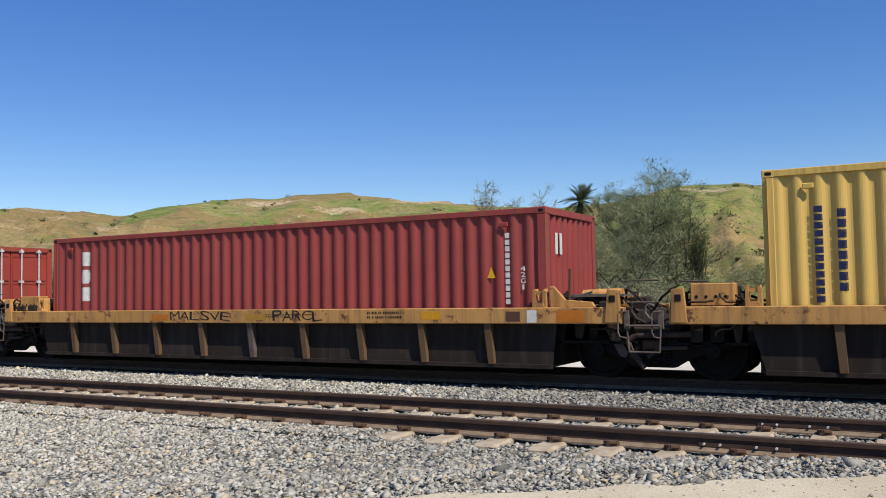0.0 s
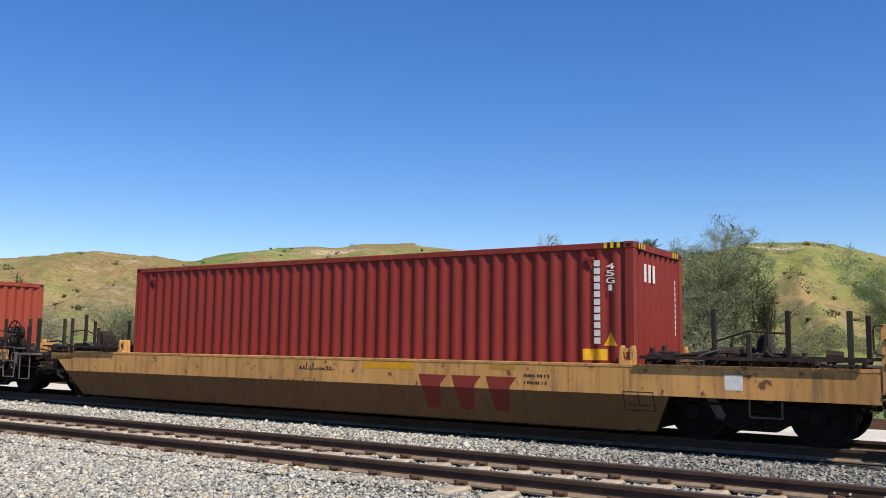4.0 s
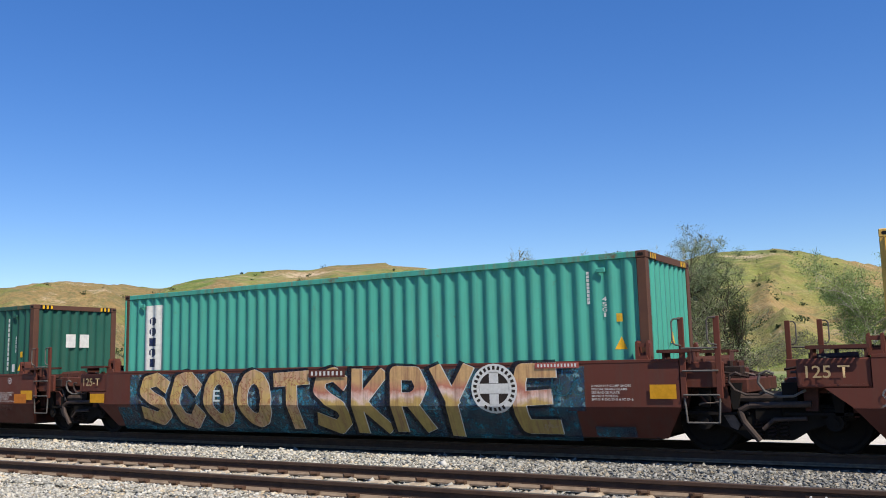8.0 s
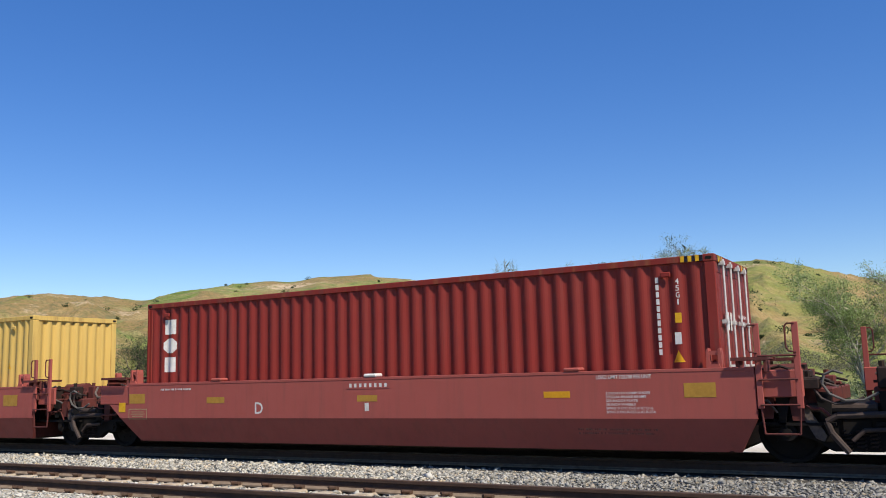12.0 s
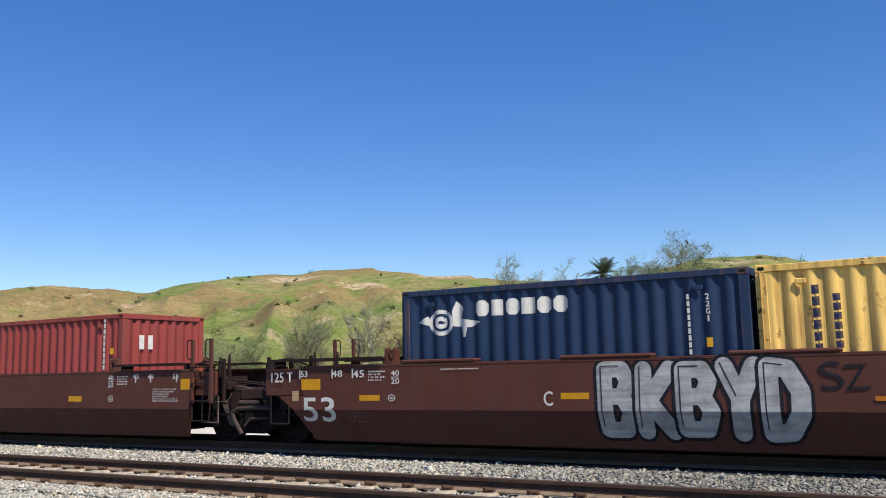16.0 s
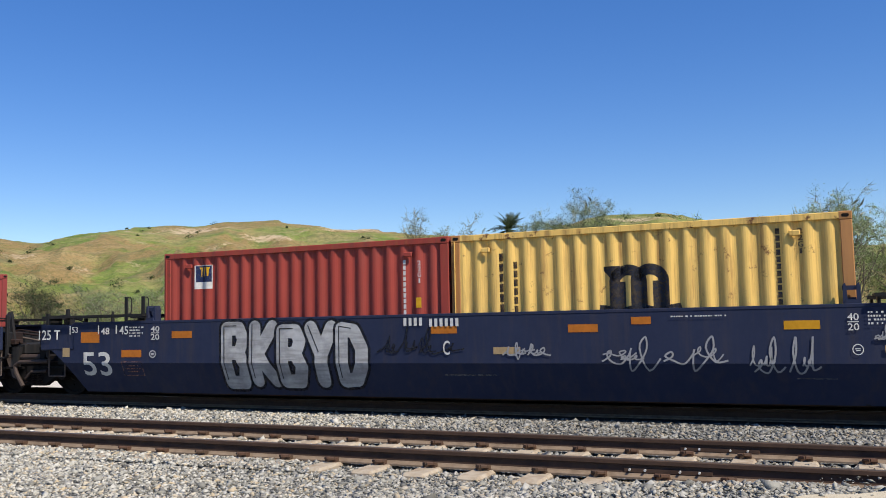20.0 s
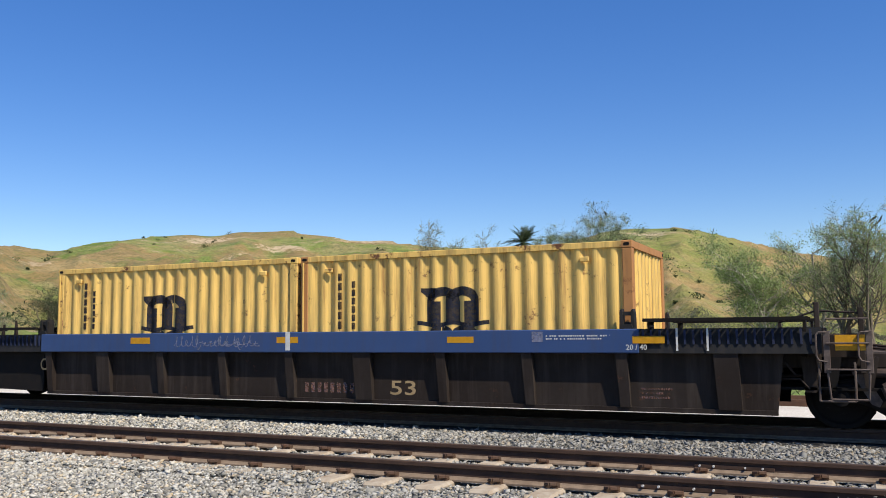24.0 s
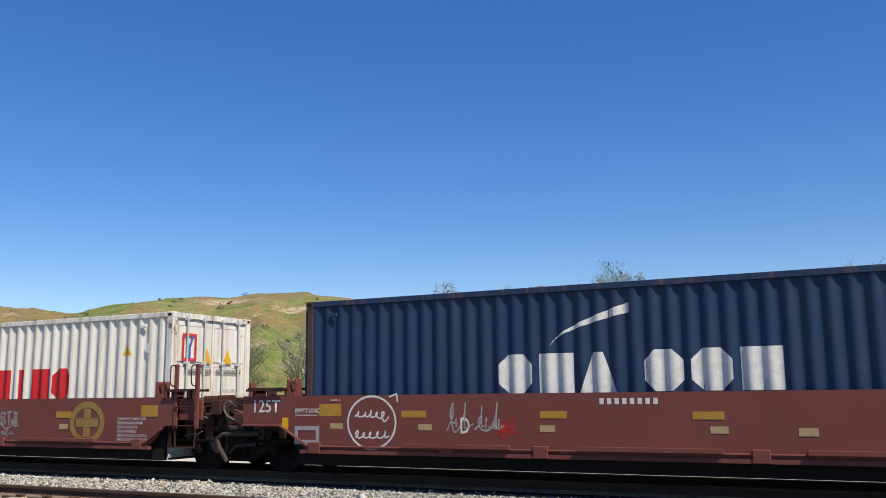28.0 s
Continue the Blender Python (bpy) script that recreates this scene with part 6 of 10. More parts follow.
mark(6, "c", "L1", "ink_white", 4.70, 1.31, 0.72, 0.06)
mark(7, "c", "R", "ink_chalk", -0.05, 0.53, 1.45, 0.02)
mark(7, "k0", "V6", "ink_white", -5.18, 1.91, 0.39, 1.38, "rriroh")
mark(7, "k0", "V11", "ink_white", 5.30, 1.89, 0.11, 1.37)
mark(7, "k0", "W", "ink_white", 5.60, 2.32, 0.08, 0.46, "45G1")
mark(7, "k0", "R", "ink_yellow", 5.57, 1.82, 0.11, 0.18)
mark(7, "k0", "R", "ink_white", 5.55, 1.55, 0.11, 0.17)
mark(7, "k0", "A", "ink_yellow", 5.00, 1.93, 0.17, 0.19)
mark(7, "c", "G", "spray_cream", -3.23, 0.84, 5.71, 1.31, "DESTRO")
mark(7, "c", "G", "spray_black", 2.31, 1.04, 1.23, 0.76, "A2")
mark(7, "c", "X", "ink_white", 3.48, 0.94, 0.84, 0.87)
mark(7, "c", "G", "spray_mint", 4.76, 0.90, 1.69, 1.07, "BNE")
mark(7, "c", "D", "ink_white", 0.13, 0.92, 0.79, 0.31, "MNC")
mark(7, "c", "S2", "ink_white", 1.09, 0.54, 0.83, 0.26)
mark(7, "c", "T", "ink_white", 0.64, 1.29, 0.59, 0.19, "2015")
mark(7, "c", "R", "ink_reflect", -4.20, 1.08, 0.46, 0.14)
mark(7, "c", "R", "ink_reflect", -2.30, 1.07, 0.44, 0.11)
mark(7, "c", "R", "ink_reflect", -0.11, 1.07, 0.46, 0.10)
mark(7, "c", "R", "ink_reflect", 2.18, 1.08, 0.45, 0.11)
mark(7, "c", "R", "ink_reflect", 4.18, 1.06, 0.40, 0.11)
mark(7, "c", "R", "ink_reflect", 6.35, 0.90, 0.46, 0.21)
mark(7, "c", "R", "ink_reflect", -6.62, 0.89, 0.47, 0.18)
mark(7, "c", "Q", "car_brown", -0.04, 1.30, 0.74, 0.17, "8")
mark(7, "c", "L5", "ink_white", 5.50, 0.90, 0.61, 0.26)
mark(7, "c", "L2", "ink_faint", 5.28, 0.54, 0.66, 0.14)
mark(7, "c", "O", "ink_white", 6.25, 1.23, 0.17, 0.18)
mark(7, "c", "Q", "car_brown", 4.56, 1.31, 0.76, 0.13, "12")
mark(7, "c", "W2", "ink_white", 5.95, 1.22, 0.12, 0.24, "40")
mark(7, "c", "T", "ink_tan", -6.78, 1.22, 0.56, 0.17, "125 T")
mark(8, "k0", "B7", "ink_white", 0.02, 2.21, 2.45, 0.54, "oarirai")
mark(8, "k0", "R", "ink_red", -0.66, 1.78, 1.14, 0.04)
mark(8, "k0", "R", "ink_red", 0.68, 1.74, 1.04, 0.03)
mark(8, "k0", "V11", "ink_white", 5.04, 1.93, 0.08, 1.33)
mark(8, "k0", "W", "ink_white", 5.34, 1.93, 0.07, 0.43, "45G1")
mark(8, "k0", "R", "ink_yellow", 5.60, 1.67, 0.09, 0.14)
mark(8, "k0", "A", "ink_yellow", 5.57, 1.36, 0.16, 0.18)
mark(8, "k0", "R", "ink_white", 5.31, 1.34, 0.11, 0.19)
mark(8, "c", "G", "spray_wild", -2.29, 0.78, 4.26, 1.19, "DWEC")
mark(8, "c", "G", "spray_teal", 2.98, 0.79, 2.67, 1.16, "ARB")
mark(8, "c", "X", "ink_white", 3.52, 0.92, 0.86, 0.89)
mark(8, "c", "R", "ink_reflect", -4.60, 1.02, 0.43, 0.12)
mark(8, "c", "R", "ink_reflect", -2.06, 1.04, 0.46, 0.13)
mark(8, "c", "R", "ink_reflect", -0.00, 1.04, 0.45, 0.14)
mark(8, "c", "R", "ink_reflect", 2.29, 1.04, 0.47, 0.14)
mark(8, "c", "R", "ink_reflect", 4.24, 1.04, 0.45, 0.13)
mark(8, "c", "R", "ink_reflect", 6.37, 0.88, 0.45, 0.22)
mark(8, "c", "R", "ink_reflect", -6.53, 0.81, 0.48, 0.19)
mark(8, "c", "T", "ink_tan", -6.77, 1.18, 0.56, 0.17, "125 T")
mark(8, "c", "S3", "ink_faint", 0.99, 0.89, 1.06, 0.93)
mark(8, "c", "S4", "ink_white", 1.06, 1.11, 1.06, 0.51)
mark(8, "c", "S3", "ink_faint", 4.70, 1.01, 0.48, 0.42)
mark(8, "c", "S2", "ink_white", -5.73, 0.99, 0.70, 0.66)
mark(8, "c", "S2", "ink_faint", 4.57, 0.53, 0.54, 0.28)
mark(8, "c", "T", "ink_white", 4.62, 1.27, 0.76, 0.06, "LOAD LIMIT 122200 PER UNIT")
mark(8, "c", "L5", "ink_white", 5.57, 0.84, 0.70, 0.26)
mark(8, "c", "L2", "ink_faint", 5.33, 0.58, 0.95, 0.17)
mark(8, "c", "Q", "car_brown", 0.02, 1.25, 0.73, 0.13, "8")
mark(8, "c", "O", "ink_white", 5.69, 1.23, 0.15, 0.15)
mark(8, "c", "T", "ink_white", -2.80, 0.86, 0.20, 0.26, "D")
mark(9, "c", "R", "ink_chalk", -0.03, 0.49, 1.44, 0.02)
mark(9, "k0", "R", "ink_white", -5.18, 1.92, 0.55, 1.42)
mark(9, "k0", "V5", "ink_navy", -5.17, 1.82, 0.23, 1.15, "oohor")
mark(9, "k0", "V9", "ink_white", 5.10, 2.36, 0.06, 0.54)
mark(9, "k0", "W", "ink_white", 5.37, 2.04, 0.08, 0.34, "45G1")
mark(9, "k0", "R", "ink_yellow", 5.61, 1.86, 0.10, 0.13)
mark(9, "k0", "A", "ink_yellow", 5.62, 1.46, 0.20, 0.20)
mark(9, "c", "R", "spray_teal", -0.50, 0.37, 10.87, 0.48)
mark(9, "c", "R", "spray_cloud", -0.20, 0.96, 10.6, 0.70)
mark(9, "c", "G", "spray_gold", -2.82, 0.78, 4.80, 1.20, "SCOOT")
mark(9, "c", "G", "spray_peach", 1.37, 0.78, 3.51, 1.25, "SKRY")
mark(9, "c", "G", "spray_peach", 4.24, 0.79, 0.85, 1.14, "E")
mark(9, "c", "X", "ink_white", 3.51, 0.97, 0.86, 0.82)
mark(9, "c", "R", "ink_reflect", 6.35, 0.91, 0.40, 0.21)
mark(9, "c", "R", "ink_reflect", -6.56, 0.81, 0.49, 0.20)
mark(9, "c", "R", "ink_orange", -9.41, 0.80, 0.48, 0.22)
mark(9, "c", "T", "ink_tan", -6.77, 1.17, 0.56, 0.17, "125-T")
mark(9, "c", "S3", "spray_teal", 4.81, 0.97, 0.58, 0.48)
mark(9, "c", "L5", "ink_white", 5.57, 0.90, 0.70, 0.26)
mark(9, "c", "Q", "car_brown", -0.01, 1.27, 0.86, 0.14, "8")
mark(9, "c", "T", "ink_white", -2.85, 0.86, 0.19, 0.23, "E")
mark(9, "c", "Q", "car_red", 4.65, 1.33, 0.76, 0.09, "12")
mark(9, "c", "S2", "ink_tan", 4.45, 0.39, 0.29, 0.22)
mark(9, "c", "R", "spray_teal", 5.52, 0.29, 0.65, 0.16)
mark(10, "c", "R", "ink_chalk", 0.07, 0.50, 1.51, 0.02)
mark(10, "c", "R", "ink_chalk", 4.94, 0.52, 1.37, 0.02)
mark(10, "k0", "M", "ink_logo", 0.03, 1.86, 1.83, 1.01)
mark(10, "k0", "V7", "ink_navy", -5.31, 1.82, 0.11, 1.22)
mark(10, "k0", "V7", "ink_navy", -5.04, 1.75, 0.11, 1.08)
mark(10, "k0", "A", "ink_yellow", 5.32, 1.80, 0.18, 0.21)
mark(10, "c", "R", "spray_sky", -0.99, 0.84, 4.75, 1.24)
mark(10, "c", "G", "spray_sky", -1.10, 0.81, 4.93, 1.26, "ZENK")
mark(10, "c", "X", "ink_white", -3.68, 0.89, 0.91, 0.87)
mark(10, "c", "G", "spray_silver", 3.93, 0.89, 2.93, 1.09, "ONCE")
mark(10, "c", "N", "car_red", 4.00, 0.84, 2.44, 0.41, "BB")
mark(10, "c", "Q", "car_red", 0.16, 1.26, 1.01, 0.22, "8")
mark(10, "c", "Q", "car_red", -0.29, 0.89, 1.52, 0.22, "14")
mark(10, "c", "T", "ink_white", 2.07, 0.91, 0.46, 0.16, "VHS")
mark(10, "c", "T", "ink_white", 2.07, 0.72, 0.46, 0.14, "2015")
mark(10, "c", "T", "ink_white", 1.61, 0.88, 0.20, 0.22, "A")
mark(10, "c", "R", "ink_reflect", -4.38, 1.01, 0.54, 0.16)
mark(10, "c", "R", "ink_reflect", -2.37, 1.03, 0.47, 0.14)
mark(10, "c", "R", "ink_reflect", 2.33, 1.05, 0.45, 0.14)
mark(10, "c", "R", "ink_reflect", 4.72, 1.08, 0.44, 0.12)
mark(10, "c", "R", "ink_reflect", 7.03, 0.94, 0.46, 0.23)
mark(10, "c", "R", "ink_tan", 6.63, 0.95, 0.18, 0.20)
mark(10, "c", "S4", "ink_grey", -5.22, 0.88, 2.07, 0.96)
mark(10, "c", "T", "ink_tan", -6.84, 1.17, 0.56, 0.17, "125 T")
mark(10, "c", "L5", "ink_white", 6.95, 1.24, 0.55, 0.18)
mark(10, "c", "L2", "ink_white", 5.87, 0.81, 0.67, 0.06)
mark(11, "k0", "V6", "ink_white", -5.21, 1.89, 0.35, 1.37, "rriroh")
mark(11, "k0", "V11", "ink_white", 5.23, 1.90, 0.07, 1.24)
mark(11, "k0", "W", "ink_white", 5.52, 2.26, 0.08, 0.47, "45G1")
mark(11, "k0", "R", "ink_yellow", 5.50, 1.82, 0.11, 0.15)
mark(11, "k0", "R", "ink_white", 5.49, 1.58, 0.11, 0.20)
mark(11, "c", "T", "ink_tan", -5.91, 0.66, 0.78, 0.52, "40")
mark(11, "c", "B4", "ink_ochre", -4.59, 0.87, 0.80, 0.22)
mark(11, "c", "B6", "ink_ochre", -2.90, 0.91, 1.14, 0.23)
mark(11, "c", "T", "ink_white", -1.64, 0.90, 0.19, 0.23, "B")
mark(11, "c", "P2", "ink_white", -0.84, 0.91, 0.26, 0.28)
mark(11, "c", "T", "ink_white", 1.26, 0.93, 1.43, 0.13, "LD LMT 120,700 PER UNIT")
mark(11, "c", "E", "ink_cream", -3.64, 1.21, 0.89, 0.32, "XIO")
mark(11, "c", "E", "ink_cream", -2.09, 1.23, 0.74, 0.34, "OCX")
mark(11, "c", "E", "ink_cream", -1.09, 1.23, 0.73, 0.32, "OCX")
mark(11, "c", "E", "ink_cream", 1.13, 1.19, 0.90, 0.37, "OCX")
mark(11, "c", "E", "ink_cream", 2.87, 1.04, 1.50, 0.49, "OCTX")
mark(11, "c", "R", "ink_gold", -3.80, 1.04, 0.44, 0.10)
mark(11, "c", "R", "ink_gold", -0.07, 1.06, 0.46, 0.11)
mark(11, "c", "R", "ink_gold", 3.61, 1.06, 0.42, 0.12)
mark(11, "c", "R", "ink_gold", 5.79, 1.11, 0.37, 0.22)
mark(11, "c", "R", "ink_gold", -7.20, 1.17, 0.47, 0.15)
mark(11, "c", "R", "ink_tan", -7.36, 0.94, 0.23, 0.21)
mark(11, "c", "L6", "ink_white", 4.78, 0.93, 0.77, 0.36)
mark(11, "c", "L2", "ink_faint", 4.60, 0.49, 1.14, 0.14)
mark(11, "c", "L1", "ink_white", 4.66, 1.30, 0.85, 0.06)
mark(11, "c", "L1", "ink_white", -4.97, 1.29, 0.86, 0.06)
mark(12, "k0", "M", "ink_logo", -0.11, 1.75, 1.82, 1.22)
mark(12, "k0", "V10", "ink_navy", -5.43, 1.78, 0.12, 1.24)
mark(12, "k0", "V8", "ink_navy", -5.16, 1.73, 0.12, 1.16)
mark(12, "k0", "A", "ink_yellow", 5.18, 1.73, 0.17, 0.20)
mark(12, "c", "T", "ink_white", -2.70, 0.85, 0.19, 0.24, "C")
mark(12, "c", "T", "ink_white", -0.15, 0.86, 0.10, 0.14, "I")
mark(12, "c", "R", "ink_gold", -3.80, 1.00, 0.44, 0.13)
mark(12, "c", "R", "ink_gold", -0.14, 1.00, 0.48, 0.11)
mark(12, "c", "R", "ink_gold", 3.54, 1.00, 0.35, 0.12)
mark(12, "c", "R", "ink_gold", -6.16, 1.04, 0.50, 0.19)
mark(12, "c", "R", "ink_gold", 5.75, 1.07, 0.54, 0.26)
mark(12, "c", "R", "ink_yellow", -6.66, 0.86, 0.21, 0.21)
mark(12, "c", "P2", "ink_faint", -6.11, 0.73, 0.55, 0.22)
mark(12, "c", "L6", "ink_white", 4.71, 0.88, 0.78, 0.33)
mark(12, "c", "L2", "ink_faint", 4.46, 0.46, 1.31, 0.12)
mark(12, "c", "L1", "ink_white", -4.96, 1.25, 0.92, 0.05)
mark(12, "c", "L1", "ink_white", 4.63, 1.25, 0.83, 0.05)
mark(12, "c", "Q", "car_red", -0.12, 1.23, 0.85, 0.11, "8")
mark(13, "k0", "V3", "ink_white", -5.41, 1.97, 0.36, 1.20, "ror")
mark(13, "k0", "V11", "ink_white", 5.20, 2.00, 0.06, 1.21)
mark(13, "k0", "W", "ink_white", 5.51, 2.36, 0.06, 0.42, "45G1")
mark(13, "k0", "R", "ink_yellow", 5.50, 1.96, 0.10, 0.15)
mark(13, "k0", "R", "ink_white", 5.48, 1.65, 0.10, 0.18)
mark(13, "k0", "A", "ink_yellow", 5.47, 1.38, 0.18, 0.18)
mark(13, "c", "T", "ink_white", -2.62, 0.86, 0.20, 0.22, "D")
mark(13, "c", "T", "ink_white", -0.08, 0.87, 0.09, 0.14, "I")
mark(13, "c", "R", "ink_gold", -3.76, 1.02, 0.48, 0.12)
mark(13, "c", "R", "ink_gold", -0.07, 1.02, 0.44, 0.11)
mark(13, "c", "R", "ink_reflect", 3.58, 1.04, 0.45, 0.10)
mark(13, "c", "R", "ink_gold", 5.82, 1.08, 0.46, 0.21)
mark(13, "c", "R", "ink_gold", -6.03, 1.07, 0.48, 0.20)
mark(13, "c", "R", "ink_yellow", -6.49, 0.89, 0.21, 0.20)
mark(13, "c", "P2", "ink_tan", -6.00, 0.75, 0.56, 0.22)
mark(13, "c", "T", "ink_white", 4.68, 1.29, 0.87, 0.07, "LOAD LIMIT 120,700 PER UNIT")
mark(13, "c", "L6", "ink_white", 4.77, 0.91, 0.76, 0.34)
mark(13, "c", "L2", "ink_faint", 4.51, 0.47, 1.26, 0.12)
mark(13, "c", "Q", "car_red", -0.05, 1.25, 0.95, 0.12, "8")
mark(13, "c", "L1", "ink_white", -4.86, 1.25, 0.91, 0.07)
mark(14, "k0", "V5", "ink_white", -5.04, 1.86, 0.41, 1.47, "ahroo")
mark(14, "k0", "V11", "ink_white", 5.24, 1.93, 0.07, 1.31)
mark(14, "k0", "W", "ink_white", 5.53, 1.90, 0.07, 0.44, "45G1")
mark(14, "k0", "R", "ink_white", 5.51, 1.53, 0.13, 0.13)
mark(14, "k0", "R", "patch_teal", -1.58, 2.38, 0.58, 0.47)
mark(14, "k0", "R", "patch_teal", 4.85, 1.38, 0.26, 0.38)
mark(14, "k0", "R", "ink_white", 0.65, 1.61, 0.17, 0.16)
mark(14, "c", "G", "spray_black", -3.14, 0.98, 2.14, 0.64, "GAPES")
mark(14, "c", "D", "ink_pink", -1.20, 0.98, 1.74, 0.57, "OHEO")
mark(14, "c", "G", "spray_white", 1.56, 0.98, 2.15, 0.63, "OOPS")
mark(14, "c", "S3", "ink_faint", 3.11, 0.92, 0.58, 0.55)
mark(14, "c", "S3", "ink_pink", 3.88, 1.00, 0.85, 0.63)
mark(14, "c", "S2", "ink_faint", -4.43, 0.76, 0.55, 0.27)
mark(14, "c", "S4", "ink_faint", 1.48, 0.52, 2.45, 0.53)
mark(14, "c", "T", "ink_white", -2.64, 0.83, 0.25, 0.25, "E")
mark(14, "c", "T", "ink_white", -0.06, 0.87, 0.09, 0.14, "I")
mark(14, "c", "R", "ink_gold", -3.77, 1.00, 0.45, 0.13)
mark(14, "c", "R", "ink_gold", -0.07, 1.02, 0.45, 0.12)
mark(14, "c", "R", "ink_gold", 3.58, 1.04, 0.46, 0.11)
mark(14, "c", "R", "ink_gold", 5.84, 1.08, 0.44, 0.19)
mark(14, "c", "R", "ink_gold", -6.10, 1.05, 0.49, 0.21)
mark(14, "c", "R", "ink_yellow", -6.54, 0.86, 0.23, 0.18)
mark(14, "c", "P2", "ink_tan", -6.05, 0.75, 0.45, 0.18)
mark(14, "c", "L6", "ink_white", 4.73, 0.96, 0.65, 0.45)
mark(14, "c", "L2", "ink_faint", 4.53, 0.48, 1.28, 0.12)
mark(14, "c", "L1", "ink_white", -4.91, 1.23, 0.88, 0.06)
mark(14, "c", "L1", "ink_white", 4.69, 1.27, 0.85, 0.07)
mark(14, "c", "E", "ink_pink", 3.60, 1.20, 0.50, 0.22, "RIP")
mark(14, "c", "E", "ink_pink", 4.32, 1.16, 0.55, 0.20, "MTA")
mark(14, "c", "S2", "ink_black", 3.35, 0.72, 0.6, 0.22)
mark(15, "k0", "V3", "ink_white", -5.38, 2.00, 0.31, 1.19, "ror")
mark(15, "c", "G", "car_red", -3.63, 0.69, 3.44, 1.03, "GATER")
mark(15, "c", "T", "ink_white", -1.46, 0.89, 1.41, 0.10, "LD LMT 120,700 PER UNIT")
mark(15, "c", "T", "ink_lilac", -1.82, 0.76, 0.49, 0.15, "WNS")
mark(15, "c", "T", "ink_white", 1.46, 0.87, 0.18, 0.24, "A")
mark(15, "c", "R", "ink_gold", -3.79, 1.04, 0.45, 0.11)
mark(15, "c", "R", "ink_gold", -0.11, 1.04, 0.46, 0.09)
mark(15, "c", "R", "ink_gold", -6.01, 1.10, 0.46, 0.20)
mark(15, "c", "R", "ink_yellow", -6.46, 0.90, 0.17, 0.21)
mark(15, "c", "P2", "ink_white", 0.66, 0.86, 0.26, 0.27)
mark(15, "c", "P2", "ink_tan", -6.00, 0.78, 0.53, 0.20)
mark(15, "c", "T", "ink_white", -0.11, 0.89, 0.06, 0.15, "I")
mark(15, "c", "Q", "car_red", -0.10, 1.23, 0.89, 0.11, "8")
mark(15, "c", "T", "ink_white", -6.80, 1.19, 0.56, 0.17, "125 T")
mark(15, "c", "L1", "ink_white", -4.89, 1.29, 0.86, 0.07)
mark(16, "k0", "M", "ink_logo", 0.10, 1.55, 1.48, 0.87)
mark(16, "k0", "V6", "ink_navy", -2.12, 1.79, 0.13, 0.96)
mark(16, "k0", "V6", "ink_navy", -1.87, 1.73, 0.11, 0.85)
mark(16, "k1", "V3", "ink_white", -2.14, 1.67, 0.28, 1.17, "ror")
mark(16, "k1", "V9", "ink_white", 2.40, 1.93, 0.08, 1.20)
mark(16, "k1", "R", "ink_yellow", 2.66, 1.75, 0.12, 0.14)
mark(16, "c", "B3", "ink_white", -4.64, 0.88, 0.71, 0.23)
mark(16, "c", "B5", "ink_white", -3.66, 0.88, 1.01, 0.25)
mark(16, "c", "T", "ink_white", -1.46, 0.85, 0.22, 0.21, "A")
mark(16, "c", "O", "ink_white", -0.91, 0.88, 0.40, 0.33)
mark(16, "c", "T", "ink_white", 0.16, 0.92, 1.33, 0.09, "LD LMT 120700 PER UNIT")
mark(16, "c", "R", "ink_reflect", -2.49, 0.89, 0.45, 0.12)
mark(16, "c", "R", "ink_reflect", 1.37, 0.91, 0.48, 0.12)
mark(16, "c", "R", "ink_reflect", 4.93, 0.91, 0.45, 0.12)
mark(16, "c", "R", "ink_reflect", 8.44, 1.20, 0.37, 0.22)
mark(16, "c", "T", "ink_white", 6.90, 1.38, 0.20, 0.10, "45")
mark(16, "c", "T", "ink_white", 7.36, 1.37, 0.18, 0.10, "48")
mark(16, "c", "T", "ink_white", 8.10, 1.36, 0.17, 0.11, "53")
mark(16, "c", "L6", "ink_white", 7.81, 0.98, 0.76, 0.29)
mark(16, "c", "O", "ink_white", 6.12, 0.91, 0.16, 0.14)
mark(16, "c", "Q", "car_umber", 0.09, 1.37, 0.76, 0.10, "6")
mark(16, "c", "W2", "ink_white", 6.11, 1.28, 0.17, 0.27, "40")
mark(16, "c", "L4", "ink_white", 6.49, 1.30, 0.35, 0.21)
mark(17, "k0", "H", "ink_white", -2.07, 2.05, 1.28, 0.63)
mark(17, "k0", "B6", "ink_white", -0.68, 2.21, 1.75, 0.27, "orohoo")
mark(17, "k0", "V9", "ink_white", 2.12, 1.78, 0.05, 0.93)
mark(17, "k0", "W", "ink_white", 2.41, 2.02, 0.06, 0.44, "22G1")
mark(17, "k0", "R", "ink_yellow", 2.41, 1.50, 0.09, 0.14)
mark(17, "c", "T", "ink_white", -8.66, 1.30, 0.53, 0.19, "125 T")
mark(17, "c", "T", "ink_white", -7.79, 0.70, 0.76, 0.45, "53")
mark(17, "c", "R", "ink_reflect", -7.96, 1.16, 0.45, 0.20)
mark(17, "c", "R", "ink_tan", -8.33, 0.95, 0.16, 0.19)
mark(17, "c", "R", "ink_reflect", -6.63, 0.91, 0.44, 0.10)
mark(17, "c", "R", "ink_reflect", -2.72, 0.93, 0.47, 0.10)
mark(17, "c", "T", "ink_white", -3.17, 0.89, 0.16, 0.23, "C")
mark(17, "c", "G", "spray_silver", -0.82, 0.88, 3.02, 1.21, "BKBYD")
mark(17, "c", "D", "ink_black", 1.15, 1.18, 0.62, 0.40, "SZ")
mark(17, "c", "P2", "ink_faint", -6.88, 0.57, 0.44, 0.18)
